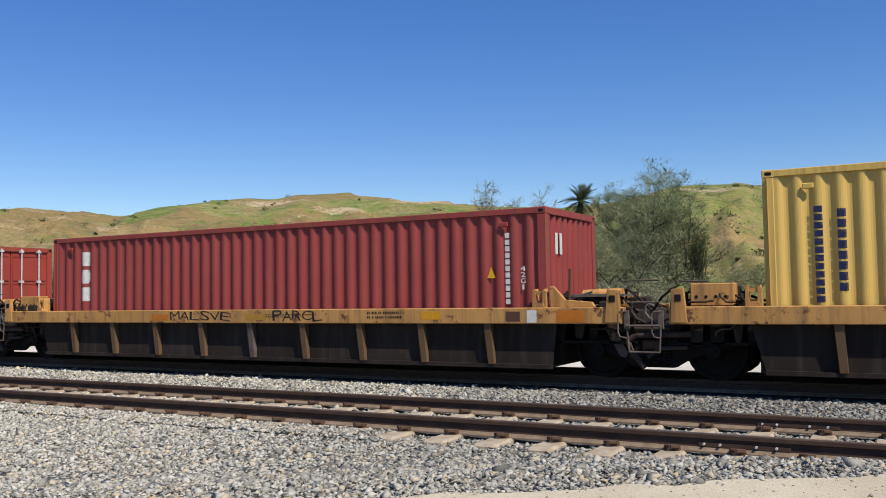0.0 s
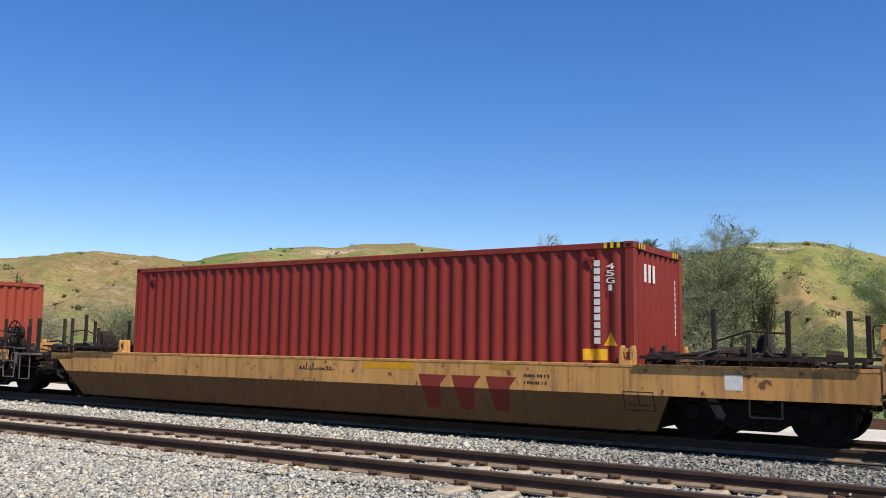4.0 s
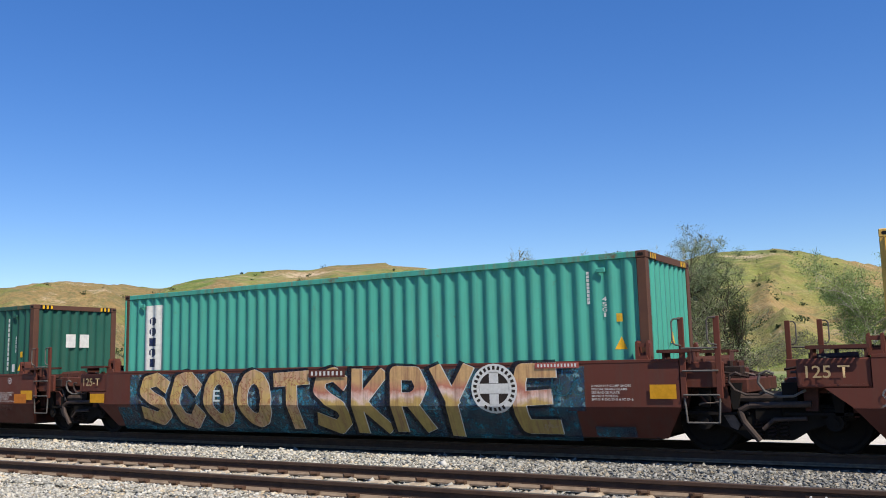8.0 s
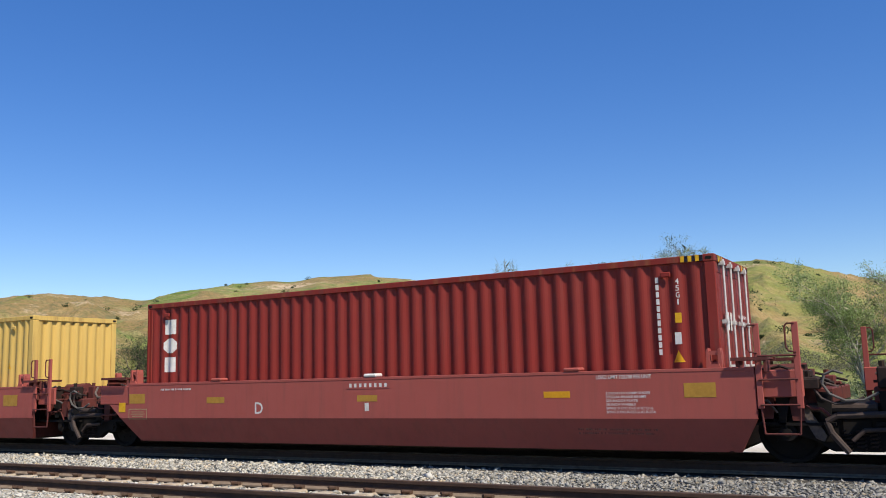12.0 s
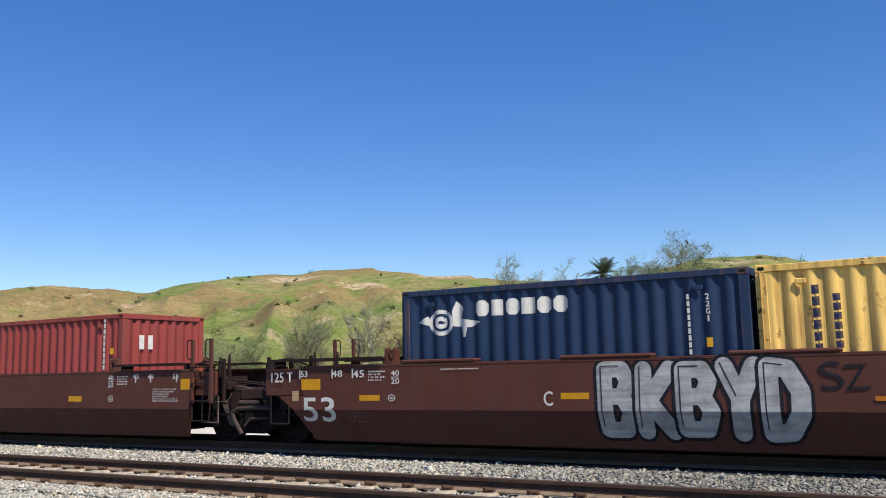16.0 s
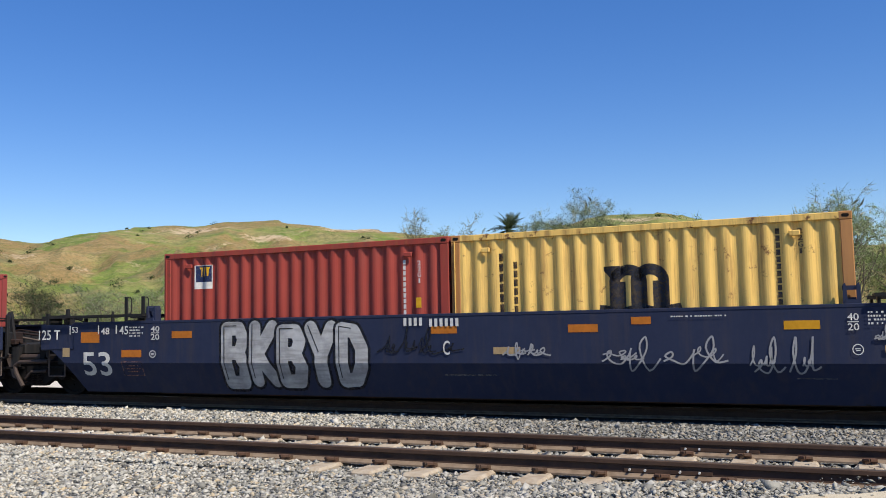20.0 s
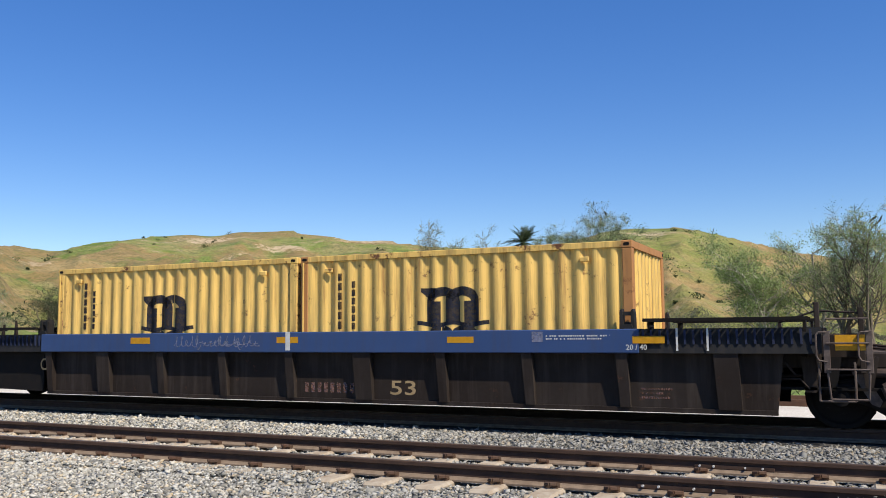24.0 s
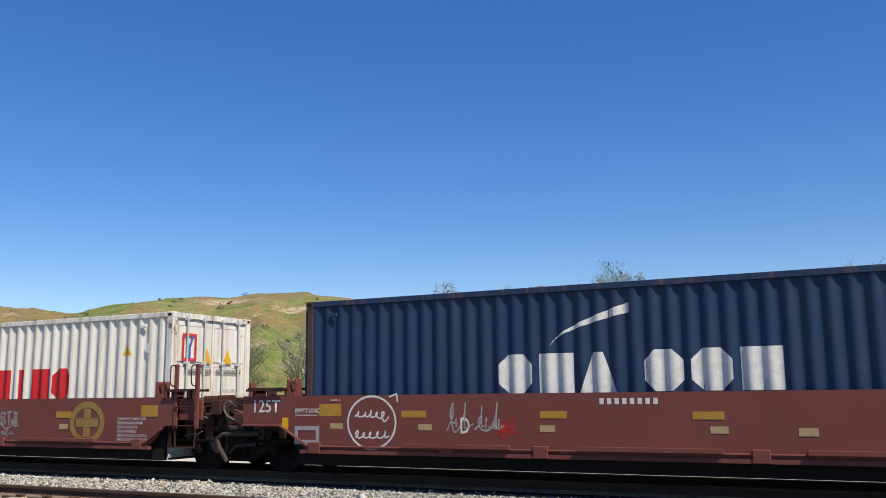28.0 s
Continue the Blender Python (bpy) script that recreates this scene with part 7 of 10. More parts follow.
mark(17, "c", "O", "ink_white", -6.15, 0.91, 0.15, 0.12)
mark(17, "c", "T", "ink_white", -7.34, 1.35, 0.24, 0.12, "48")
mark(17, "c", "T", "ink_white", -6.86, 1.34, 0.25, 0.13, "45")
mark(17, "c", "W2", "ink_white", -6.07, 1.27, 0.17, 0.25, "40")
mark(17, "c", "L4", "ink_white", -6.46, 1.30, 0.37, 0.20)
mark(17, "c", "L1", "ink_white", -4.76, 1.39, 0.76, 0.04)
mark(17, "c", "S4", "ink_faint", 3.30, 1.20, 1.80, 0.36)
mark(17, "c", "R", "ink_orange", 1.70, 0.88, 0.38, 0.06)
mark(17, "k1", "M", "ink_logo", -0.04, 1.59, 1.36, 0.76)
mark(17, "k1", "V6", "ink_navy", -2.23, 1.78, 0.12, 0.99)
mark(17, "k1", "V6", "ink_navy", -1.96, 1.74, 0.12, 0.79)
mark(18, "k0", "B3", "ink_white", -2.04, 1.89, 0.89, 0.57, "oai")
mark(18, "c", "T", "ink_tan", -8.76, 1.25, 0.53, 0.17, "125-T")
mark(18, "c", "T", "ink_white", -7.86, 0.67, 0.72, 0.43, "53")
mark(18, "c", "R", "ink_reflect", -7.99, 1.11, 0.48, 0.21)
mark(18, "c", "R", "ink_tan", -8.35, 0.88, 0.17, 0.18)
mark(18, "c", "R", "ink_reflect", -6.75, 0.86, 0.46, 0.13)
mark(18, "c", "G", "spray_silver", -3.65, 0.89, 3.13, 1.29, "BKBYD")
mark(18, "c", "S3", "ink_silver", -1.61, 1.17, 0.61, 0.45)
mark(18, "c", "P2", "ink_faint", -6.93, 0.54, 0.51, 0.22)
mark(18, "c", "O", "ink_white", -6.16, 0.86, 0.16, 0.15)
mark(18, "c", "T", "ink_white", -7.34, 1.31, 0.16, 0.13, "48")
mark(18, "c", "T", "ink_white", -6.87, 1.31, 0.17, 0.13, "45")
mark(18, "c", "L4", "ink_white", -6.52, 1.26, 0.36, 0.18)
mark(18, "c", "W2", "ink_white", -6.11, 1.25, 0.17, 0.27, "40")
mark(18, "k1", "R", "ink_white", -2.22, 2.25, 0.50, 0.36)
mark(18, "k1", "R", "ink_teal", -2.26, 1.68, 0.50, 0.79)
mark(18, "k1", "V3", "ink_white", -2.24, 1.62, 0.29, 0.69, "oro")
mark(18, "k1", "L3", "ink_white", 2.04, 2.12, 0.48, 0.38)
mark(18, "k1", "P", "ink_white", 2.14, 1.59, 0.16, 0.19)
mark(18, "c", "B3", "ink_white", 3.46, 0.85, 0.66, 0.23)
mark(18, "c", "B5", "ink_white", 4.46, 0.83, 0.95, 0.25)
mark(18, "c", "T", "ink_white", 1.57, 0.85, 0.20, 0.25, "B")
mark(18, "c", "R", "ink_reflect", 2.20, 0.91, 0.48, 0.13)
mark(18, "c", "R", "ink_reflect", -1.54, 0.88, 0.54, 0.11)
mark(18, "c", "R", "ink_reflect", 6.54, 0.88, 0.44, 0.13)
mark(18, "c", "P", "ink_white", 9.59, 1.04, 0.50, 0.52)
mark(18, "c", "R", "ink_reflect", 9.60, 0.91, 0.45, 0.24)
mark(18, "c", "S5", "ink_white", 4.23, 0.53, 4.10, 0.77)
mark(18, "c", "D", "ink_white", 5.38, 1.17, 0.96, 0.18, "I.UI T")
mark(18, "c", "T", "ink_white", 6.76, 1.34, 0.17, 0.12, "45")
mark(18, "c", "T", "ink_white", 7.22, 1.34, 0.16, 0.12, "48")
mark(18, "c", "T", "ink_white", 7.99, 1.33, 0.20, 0.12, "53")
mark(18, "c", "T", "ink_tan", 8.77, 0.85, 0.38, 0.08, "L 200-5")
mark(18, "c", "R", "ink_tan", 9.09, 0.92, 0.17, 0.19)
mark(18, "c", "L5", "ink_white", 8.89, 1.23, 0.54, 0.21)
mark(18, "c", "W2", "ink_white", 5.98, 1.25, 0.19, 0.26, "40")
mark(18, "c", "L4", "ink_white", 6.37, 1.28, 0.35, 0.22)
mark(18, "c", "O", "ink_white", 6.05, 0.87, 0.19, 0.16)
mark(18, "c", "O", "ink_white", 0.80, 0.83, 0.41, 0.37)
mark(18, "c", "T", "ink_white", -0.18, 0.87, 1.36, 0.10, "LD LMT 120700 PER UNIT")
mark(19, "k0", "M", "ink_logo", -0.00, 1.55, 1.25, 0.86)
mark(19, "k0", "V6", "ink_black", -2.27, 1.82, 0.13, 0.97)
mark(19, "k0", "V6", "ink_black", -2.01, 1.75, 0.11, 0.81)
mark(19, "k1", "V3", "ink_cream", -2.20, 1.76, 0.35, 1.07, "ooi")
mark(19, "k1", "L3", "ink_white", 2.05, 2.08, 0.51, 0.44)
mark(19, "k1", "R", "ink_white", 1.97, 1.65, 0.14, 0.16)
mark(19, "c", "B4", "ink_white", -4.58, 0.91, 0.85, 0.23)
mark(19, "c", "B6", "ink_white", -3.37, 0.91, 1.26, 0.26)
mark(19, "c", "T", "ink_white", -1.98, 0.93, 0.18, 0.24, "B")
mark(19, "c", "O", "ink_white", -1.61, 0.96, 0.35, 0.34)
mark(19, "c", "T", "ink_white", -0.69, 0.93, 1.26, 0.12, "LD LMT 115800 PER UNIT")
mark(19, "c", "R", "ink_reflect", -5.79, 1.26, 0.50, 0.12)
mark(19, "c", "R", "ink_orange", -2.65, 1.27, 0.48, 0.13)
mark(19, "c", "R", "ink_orange", -0.17, 1.25, 0.47, 0.11)
mark(19, "c", "R", "ink_orange", -2.39, 0.91, 0.47, 0.12)
mark(19, "c", "R", "ink_orange", 2.27, 1.26, 0.45, 0.10)
mark(19, "c", "R", "ink_reflect", 5.35, 1.26, 0.39, 0.10)
mark(19, "c", "R", "ink_orange", 6.55, 0.91, 0.46, 0.10)
mark(19, "c", "R", "ink_orange", 8.33, 1.20, 0.36, 0.25)
mark(19, "c", "R", "ink_orange", -3.33, 1.36, 0.34, 0.14)
mark(19, "c", "S5", "ink_silver", 1.87, 1.00, 2.36, 0.90)
mark(19, "c", "S5", "ink_silver", 4.36, 1.00, 1.78, 0.57)
mark(19, "c", "S2", "ink_orange", 6.67, 1.15, 0.32, 0.24)
mark(19, "c", "B4", "ink_white", -0.56, 1.39, 0.41, 0.10)
mark(19, "c", "B6", "ink_white", -0.00, 1.39, 0.61, 0.11)
mark(19, "c", "L6", "ink_white", 7.69, 0.93, 0.72, 0.41)
mark(19, "c", "O", "ink_white", 6.00, 0.91, 0.15, 0.15)
mark(19, "c", "T", "ink_white", 6.73, 1.36, 0.14, 0.11, "45")
mark(19, "c", "T", "ink_white", 7.20, 1.35, 0.15, 0.10, "48")
mark(19, "c", "T", "ink_white", 7.99, 1.35, 0.16, 0.11, "53")
mark(19, "c", "W2", "ink_white", 5.97, 1.28, 0.15, 0.25, "40")
mark(19, "c", "L4", "ink_white", 6.32, 1.29, 0.36, 0.19)
mark(19, "c", "T", "ink_tan", -7.54, 0.84, 0.72, 0.45, "53")
mark(19, "c", "R", "ink_orange", -8.38, 1.33, 0.47, 0.21)
mark(19, "c", "R", "ink_orange", -9.01, 1.04, 0.45, 0.11)
mark(19, "c", "R", "ink_tan", -8.31, 1.09, 0.16, 0.20)
mark(19, "c", "L5", "ink_white", -8.97, 1.34, 0.54, 0.36)
mark(19, "c", "P", "ink_faint", -9.61, 1.26, 0.66, 0.60)
mark(19, "c", "O", "ink_white", -6.08, 1.02, 0.14, 0.13)
mark(20, "c", "R", "ink_grey", 0.41, 0.51, 0.89, 0.02)
mark(20, "c", "R", "ink_grey", 5.53, 0.49, 0.51, 0.01)
mark(20, "k0", "R", "ink_white", -2.09, 2.11, 0.40, 0.45)
mark(20, "k0", "R", "ink_navy", -2.08, 2.17, 0.35, 0.31)
mark(20, "k0", "Z", "ink_yellow", -2.07, 2.21, 0.27, 0.17)
mark(20, "k0", "V10", "ink_white", 2.20, 1.77, 0.06, 0.94)
mark(20, "k0", "W", "ink_white", 2.48, 2.02, 0.07, 0.40, "22G1")
mark(20, "k0", "R", "ink_yellow", 2.46, 1.50, 0.10, 0.17)
mark(20, "k1", "M", "ink_logo", 0.06, 1.55, 1.19, 0.87)
mark(20, "k1", "V6", "ink_black", -2.16, 1.78, 0.08, 0.99)
mark(20, "k1", "V6", "ink_black", -1.91, 1.70, 0.08, 0.85)
mark(20, "k1", "V11", "ink_black", 2.05, 1.86, 0.07, 1.11)
mark(20, "k1", "W", "ink_black", 2.35, 2.21, 0.07, 0.38, "22G1")
mark(20, "c", "T", "ink_white", -8.80, 1.26, 0.59, 0.20, "125 T")
mark(20, "c", "T", "ink_white", -7.53, 0.68, 0.74, 0.47, "53")
mark(20, "c", "R", "ink_orange", -7.69, 1.20, 0.49, 0.21)
mark(20, "c", "R", "ink_tan", -8.33, 0.91, 0.19, 0.18)
mark(20, "c", "R", "ink_orange", -6.62, 0.88, 0.50, 0.14)
mark(20, "c", "R", "ink_orange", -5.39, 1.23, 0.48, 0.13)
mark(20, "c", "R", "ink_orange", -0.01, 1.24, 0.47, 0.12)
mark(20, "c", "R", "ink_orange", 2.30, 1.23, 0.46, 0.12)
mark(20, "c", "R", "ink_orange", 3.18, 1.33, 0.29, 0.11)
mark(20, "c", "R", "ink_tan", 1.07, 0.90, 0.45, 0.11)
mark(20, "c", "R", "ink_reflect", 5.37, 1.23, 0.46, 0.12)
mark(20, "c", "G", "spray_silver", -2.94, 0.84, 3.03, 1.24, "BKBYD")
mark(20, "c", "S4", "ink_black", -0.44, 1.02, 1.65, 0.66)
mark(20, "c", "S4", "ink_silver", 1.40, 0.93, 0.79, 0.48)
mark(20, "c", "S5", "ink_silver", 3.47, 0.85, 1.87, 0.57)
mark(20, "c", "S5", "ink_silver", 5.15, 0.74, 0.91, 0.77)
mark(20, "c", "B4", "ink_white", -0.56, 1.38, 0.38, 0.13)
mark(20, "c", "B6", "ink_white", 0.00, 1.36, 0.56, 0.13)
mark(20, "c", "T", "ink_white", 0.04, 0.95, 0.12, 0.23, "C")
mark(20, "c", "O", "ink_white", 6.05, 0.89, 0.14, 0.15)
mark(20, "c", "O", "ink_white", -6.08, 0.87, 0.16, 0.14)
mark(20, "c", "P2", "ink_faint", -6.61, 0.59, 0.51, 0.28)
mark(20, "c", "T", "ink_white", -7.28, 1.32, 0.22, 0.13, "48")
mark(20, "c", "T", "ink_white", -6.80, 1.33, 0.22, 0.16, "45")
mark(20, "c", "L4", "ink_white", -6.48, 1.30, 0.35, 0.22)
mark(20, "c", "W2", "ink_white", -6.02, 1.27, 0.21, 0.27, "40")
mark(20, "c", "L1", "ink_white", 4.00, 1.38, 0.77, 0.04)
mark(20, "c", "W2", "ink_white", 6.01, 1.26, 0.14, 0.24, "40")
mark(21, "k0", "M", "ink_logo", -0.11, 1.55, 1.21, 0.83)
mark(21, "k0", "V6", "ink_black", -2.31, 1.80, 0.10, 0.97)
mark(21, "k0", "V6", "ink_black", -2.05, 1.74, 0.09, 0.84)
mark(21, "k1", "B5", "ink_yellow", -2.06, 2.16, 0.98, 0.24, "ooaoo")
mark(21, "k1", "B3", "ink_red", -2.20, 1.96, 0.34, 0.10)
mark(21, "k1", "B4", "ink_white", -1.85, 1.93, 0.24, 0.07)
mark(21, "c", "B4", "ink_white", -4.65, 0.91, 0.81, 0.23)
mark(21, "c", "B6", "ink_white", -3.47, 0.91, 1.23, 0.25)
mark(21, "c", "T", "ink_white", -2.08, 0.92, 0.14, 0.24, "A")
mark(21, "c", "O", "ink_white", -1.70, 0.97, 0.33, 0.31)
mark(21, "c", "T", "ink_white", -0.92, 0.93, 1.03, 0.11, "LD LMT 115800 PER UNIT")
mark(21, "c", "T", "ink_tan", -7.74, 0.70, 0.61, 0.47, "53")
mark(21, "c", "T", "ink_white", -8.58, 1.29, 0.56, 0.19, "125-T")
mark(21, "c", "R", "ink_orange", -7.96, 1.21, 0.51, 0.23)
mark(21, "c", "R", "ink_orange", -5.31, 1.25, 0.46, 0.11)
mark(21, "c", "R", "ink_orange", -2.58, 1.26, 0.17, 0.10)
mark(21, "c", "R", "ink_orange", -0.17, 1.25, 0.47, 0.11)
mark(21, "c", "R", "ink_tan", -8.34, 0.93, 0.16, 0.19)
mark(21, "c", "S5", "ink_silver", -4.34, 1.25, 1.43, 0.37)
mark(21, "c", "R", "patch_green", 2.01, 0.96, 1.18, 0.48)
mark(21, "c", "G", "spray_dull", 1.11, 0.89, 0.63, 0.65, "D")
mark(21, "c", "S2", "ink_lilac", -5.61, 0.89, 0.50, 0.17)
mark(21, "c", "S2", "ink_lilac", -1.92, 1.03, 1.12, 0.75)
mark(21, "c", "P2", "ink_faint", -6.90, 0.58, 0.52, 0.24)
mark(21, "c", "B4", "ink_white", -0.76, 1.41, 0.37, 0.11)
mark(21, "c", "B6", "ink_white", -0.20, 1.40, 0.58, 0.11)
mark(21, "c", "W2", "ink_white", -6.11, 1.30, 0.22, 0.26, "40")
mark(21, "k1", "V10", "ink_white", 2.21, 1.82, 0.07, 0.91)
mark(21, "k1", "W", "ink_white", 2.49, 2.06, 0.08, 0.42, "22G1")
mark(21, "k1", "R", "ink_yellow", 2.46, 1.66, 0.13, 0.16)
mark(21, "c", "S5", "ink_silver", 3.89, 1.03, 1.48, 0.76)
mark(21, "c", "S4", "ink_grey", 5.10, 0.92, 1.35, 0.54)
mark(21, "c", "S4", "ink_silver", 6.78, 1.03, 1.20, 0.43)
mark(21, "c", "R", "ink_orange", 8.23, 1.19, 0.45, 0.20)
mark(21, "c", "R", "ink_tan", 8.97, 0.95, 0.17, 0.19)
mark(21, "c", "P", "ink_tan", 9.46, 1.12, 0.47, 0.36)
mark(21, "c", "T", "ink_white", 8.62, 0.85, 0.36, 0.10, "L-200-5")
mark(21, "c", "T", "ink_white", 8.63, 0.74, 0.38, 0.07, "EMPTY LOAD")
mark(21, "c", "T", "ink_white", 6.68, 1.35, 0.15, 0.12, "45")
mark(21, "c", "T", "ink_white", 7.15, 1.34, 0.16, 0.12, "48")
mark(21, "c", "T", "ink_white", 7.91, 1.34, 0.18, 0.13, "53")
mark(21, "c", "L5", "ink_white", 8.72, 1.24, 0.51, 0.30)
mark(21, "c", "L2", "ink_faint", 6.28, 0.46, 0.65, 0.11)
mark(21, "c", "W2", "ink_white", 5.93, 1.29, 0.16, 0.25, "20")
mark(21, "c", "L4", "ink_white", 6.31, 1.32, 0.37, 0.20)
mark(23, "k0", "M", "ink_logo", -0.07, 1.55, 1.30, 0.87)
mark(23, "k1", "M", "ink_logo", -0.01, 1.56, 1.27, 0.81)
mark(23, "k0", "V6", "ink_black", -2.23, 1.80, 0.10, 0.99)
mark(23, "k0", "V6", "ink_black", -1.99, 1.72, 0.08, 0.81)
mark(23, "k1", "V6", "ink_black", -2.20, 1.77, 0.09, 1.02)
mark(23, "k1", "V6", "ink_black", -1.92, 1.69, 0.09, 0.88)
for unit, x, body in ((17, -8.11, "53"), (17, 6.76, "45"), (17, 7.22, "48"), (17, 7.99, "53"), (18, -8.10, "53"), (19, -8.03, "53"), (19, -7.31, "48"), (19, -6.87, "45"), (20, -8.08, "53"), (20, 6.73, "45"), (20, 7.20, "48"), (20, 7.97, "53"), (21, -8.13, "53"), (21, -7.41, "48"), (21, -6.93, "45")):
    mark(unit, "c", "T", "ink_white", x, 1.355, 0.16, 0.115, body)
# a bar beside each loading gauge number
for unit in range(16, 22):
    for x in (-8.08, -7.32, -6.86) if unit > 16 else ():
        mark(unit, "c", "R", "ink_white", x - 0.13 - (0.06 if unit == 21 else 0), 1.35, 0.028, 0.17)
    for x in (6.76, 7.22, 7.99):
        mark(unit, "c", "R", "ink_white", x + 0.145, 1.33, 0.028, 0.17)
mark(17, "c", "W2", "ink_white", 6.03, 1.27, 0.17, 0.25, "40")
mark(17, "c", "L4", "ink_white", 6.40, 1.30, 0.36, 0.20)
mark(17, "c", "L6", "ink_white", 7.70, 0.95, 0.72, 0.30)
mark(17, "c", "R", "ink_reflect", 8.38, 1.19, 0.38, 0.22)
mark(17, "c", "R", "ink_reflect", 6.62, 0.90, 0.46, 0.11)
mark(17, "c", "O", "ink_white", 6.08, 0.90, 0.15, 0.13)
mark(19, "c", "L4", "ink_white", -6.43, 1.30, 0.36, 0.20)
mark(19, "c", "W2", "ink_white", -6.02, 1.28, 0.16, 0.25, "40")
mark(19, "c", "P2", "ink_faint", -6.75, 0.55, 0.50, 0.22)
mark(20, "c", "L4", "ink_white", 6.37, 1.31, 0.36, 0.20)
mark(20, "c", "L6", "ink_white", 7.68, 0.93, 0.70, 0.38)
mark(20, "c", "R", "ink_orange", 8.28, 1.19, 0.40, 0.22)
mark(20, "c", "S4", "ink_silver", 6.76, 1.10, 0.95, 0.40)
mark(20, "c", "R", "ink_tan", 6.60, 0.90, 0.45, 0.10)
mark(21, "c", "L4", "ink_white", -6.50, 1.31, 0.36, 0.20)
mark(21, "c", "S2", "ink_grey", -7.22, 1.02, 0.46, 0.42)
mark(23, "c", "R", "ink_reflect", -3.49, 1.29, 0.50, 0.12)
mark(23, "c", "R", "ink_reflect", -0.04, 1.29, 0.46, 0.11)
mark(23, "c", "R", "ink_reflect", 3.33, 1.28, 0.47, 0.10)
mark(23, "c", "R", "ink_white", -0.03, 1.27, 0.10, 0.33)
mark(23, "c", "S6", "ink_lilac", -1.64, 1.25, 2.01, 0.29)
mark(23, "c", "R", "ink_lilac", 4.64, 1.32, 0.18, 0.16)
mark(23, "c", "L2", "ink_white", 5.28, 1.31, 1.00, 0.09)
mark(23, "c", "R", "ink_reflect", 6.36, 1.27, 0.47, 0.11)
mark(23, "c", "R", "ink_reflect", 9.08, 1.22, 0.44, 0.21)
mark(23, "c", "T", "ink_white", 6.18, 1.16, 0.31, 0.08, "20 / 40")
mark(23, "c", "R", "ink_white", 6.77, 1.27, 0.03, 0.33)
mark(23, "c", "R", "ink_white", 7.20, 1.27, 0.03, 0.33)
mark(23, "w", "B8", "ink_faint", 0.74, 0.46, 1.06, 0.17)
mark(23, "w", "T", "ink_tan", 2.20, 0.48, 0.48, 0.24, "53")
mark(23, "w", "T", "ink_tan", -6.29, 0.81, 0.20, 0.25, "C")
mark(23, "w", "L3", "ink_faint", 6.43, 0.48, 0.46, 0.19)
mark(24, "k1", "M", "ink_logo", -0.10, 1.57, 1.28, 0.80)
mark(24, "k1", "V6", "ink_black", -2.30, 1.78, 0.08, 1.03)
mark(24, "k1", "V6", "ink_black", -2.05, 1.72, 0.08, 0.89)
mark(24, "k0", "V9", "ink_white", 2.15, 1.86, 0.08, 1.16)
mark(24, "k0", "R", "ink_yellow", 2.39, 1.50, 0.08, 0.15)
mark(24, "c", "R", "ink_reflect", -3.54, 1.29, 0.46, 0.11)
mark(24, "c", "R", "ink_reflect", -0.14, 1.29, 0.44, 0.11)
mark(24, "c", "R", "ink_reflect", 3.22, 1.29, 0.48, 0.11)
mark(24, "c", "R", "ink_white", -0.15, 1.29, 0.07, 0.33)
mark(24, "c", "L2", "ink_white", -5.57, 1.31, 0.81, 0.11)
mark(24, "c", "L2", "ink_white", 5.29, 1.32, 0.84, 0.08)
mark(24, "c", "R", "ink_lilac", -4.76, 1.32, 0.18, 0.17)
mark(24, "c", "R", "ink_lilac", 4.45, 1.33, 0.17, 0.15)
mark(24, "c", "R", "ink_reflect", -6.62, 1.28, 0.48, 0.12)
mark(24, "c", "R", "ink_reflect", 6.30, 1.28, 0.44, 0.11)
mark(24, "c", "R", "ink_reflect", 9.42, 1.24, 0.54, 0.25)
mark(24, "c", "R", "end_dark", 9.42, 0.93, 0.50, 0.32)
mark(24, "c", "L3", "ink_white", 9.42, 0.98, 0.42, 0.14)
for x_, t_ in ((6.92, "45"), (7.36, "48"), (7.92, "53")):
    mark(24, "c", "T", "ink_white", x_ - 0.12, 1.15, 0.13, 0.09, t_)
    mark(24, "c", "R", "ink_gold", x_, 1.25, 0.03, 0.32)
mark(24, "w", "B4", "ink_white", -5.35, 0.49, 0.86, 0.22)
mark(24, "w", "B4", "ink_white", -4.09, 0.51, 0.66, 0.23)
mark(24, "w", "T", "ink_tan", -6.28, 0.81, 0.16, 0.21, "B")
mark(24, "w", "B8", "ink_faint", 0.51, 0.46, 0.80, 0.18)
mark(24, "w", "T", "ink_faint", 2.12, 0.51, 0.49, 0.25, "53")
mark(24, "w", "P2", "ink_faint", -1.08, 0.52, 0.59, 0.19)
mark(25, "k0", "B7", "ink_white", -0.08, 2.17, 2.41, 0.53, "oarirai")
mark(25, "k0", "R", "ink_red", -0.67, 1.73, 0.76, 0.04)
mark(25, "k0", "R", "ink_red", 0.74, 1.71, 0.71, 0.04)
mark(25, "c", "D", "ink_white", -5.02, 1.07, 1.13, 0.58, "STJ")
mark(25, "c", "T", "ink_chalk", -3.70, 1.23, 0.68, 0.31, "2015")
mark(25, "c", "B4", "ink_ochre", -4.32, 0.89, 1.12, 0.25)
mark(25, "c", "B6", "ink_ochre", -2.91, 0.91, 1.24, 0.23)
mark(25, "c", "T", "ink_white", -1.65, 0.90, 0.17, 0.24, "B")
mark(25, "c", "P2", "ink_white", -0.82, 0.88, 0.26, 0.26)
mark(25, "c", "R", "ink_orange", -5.86, 1.14, 0.47, 0.20)
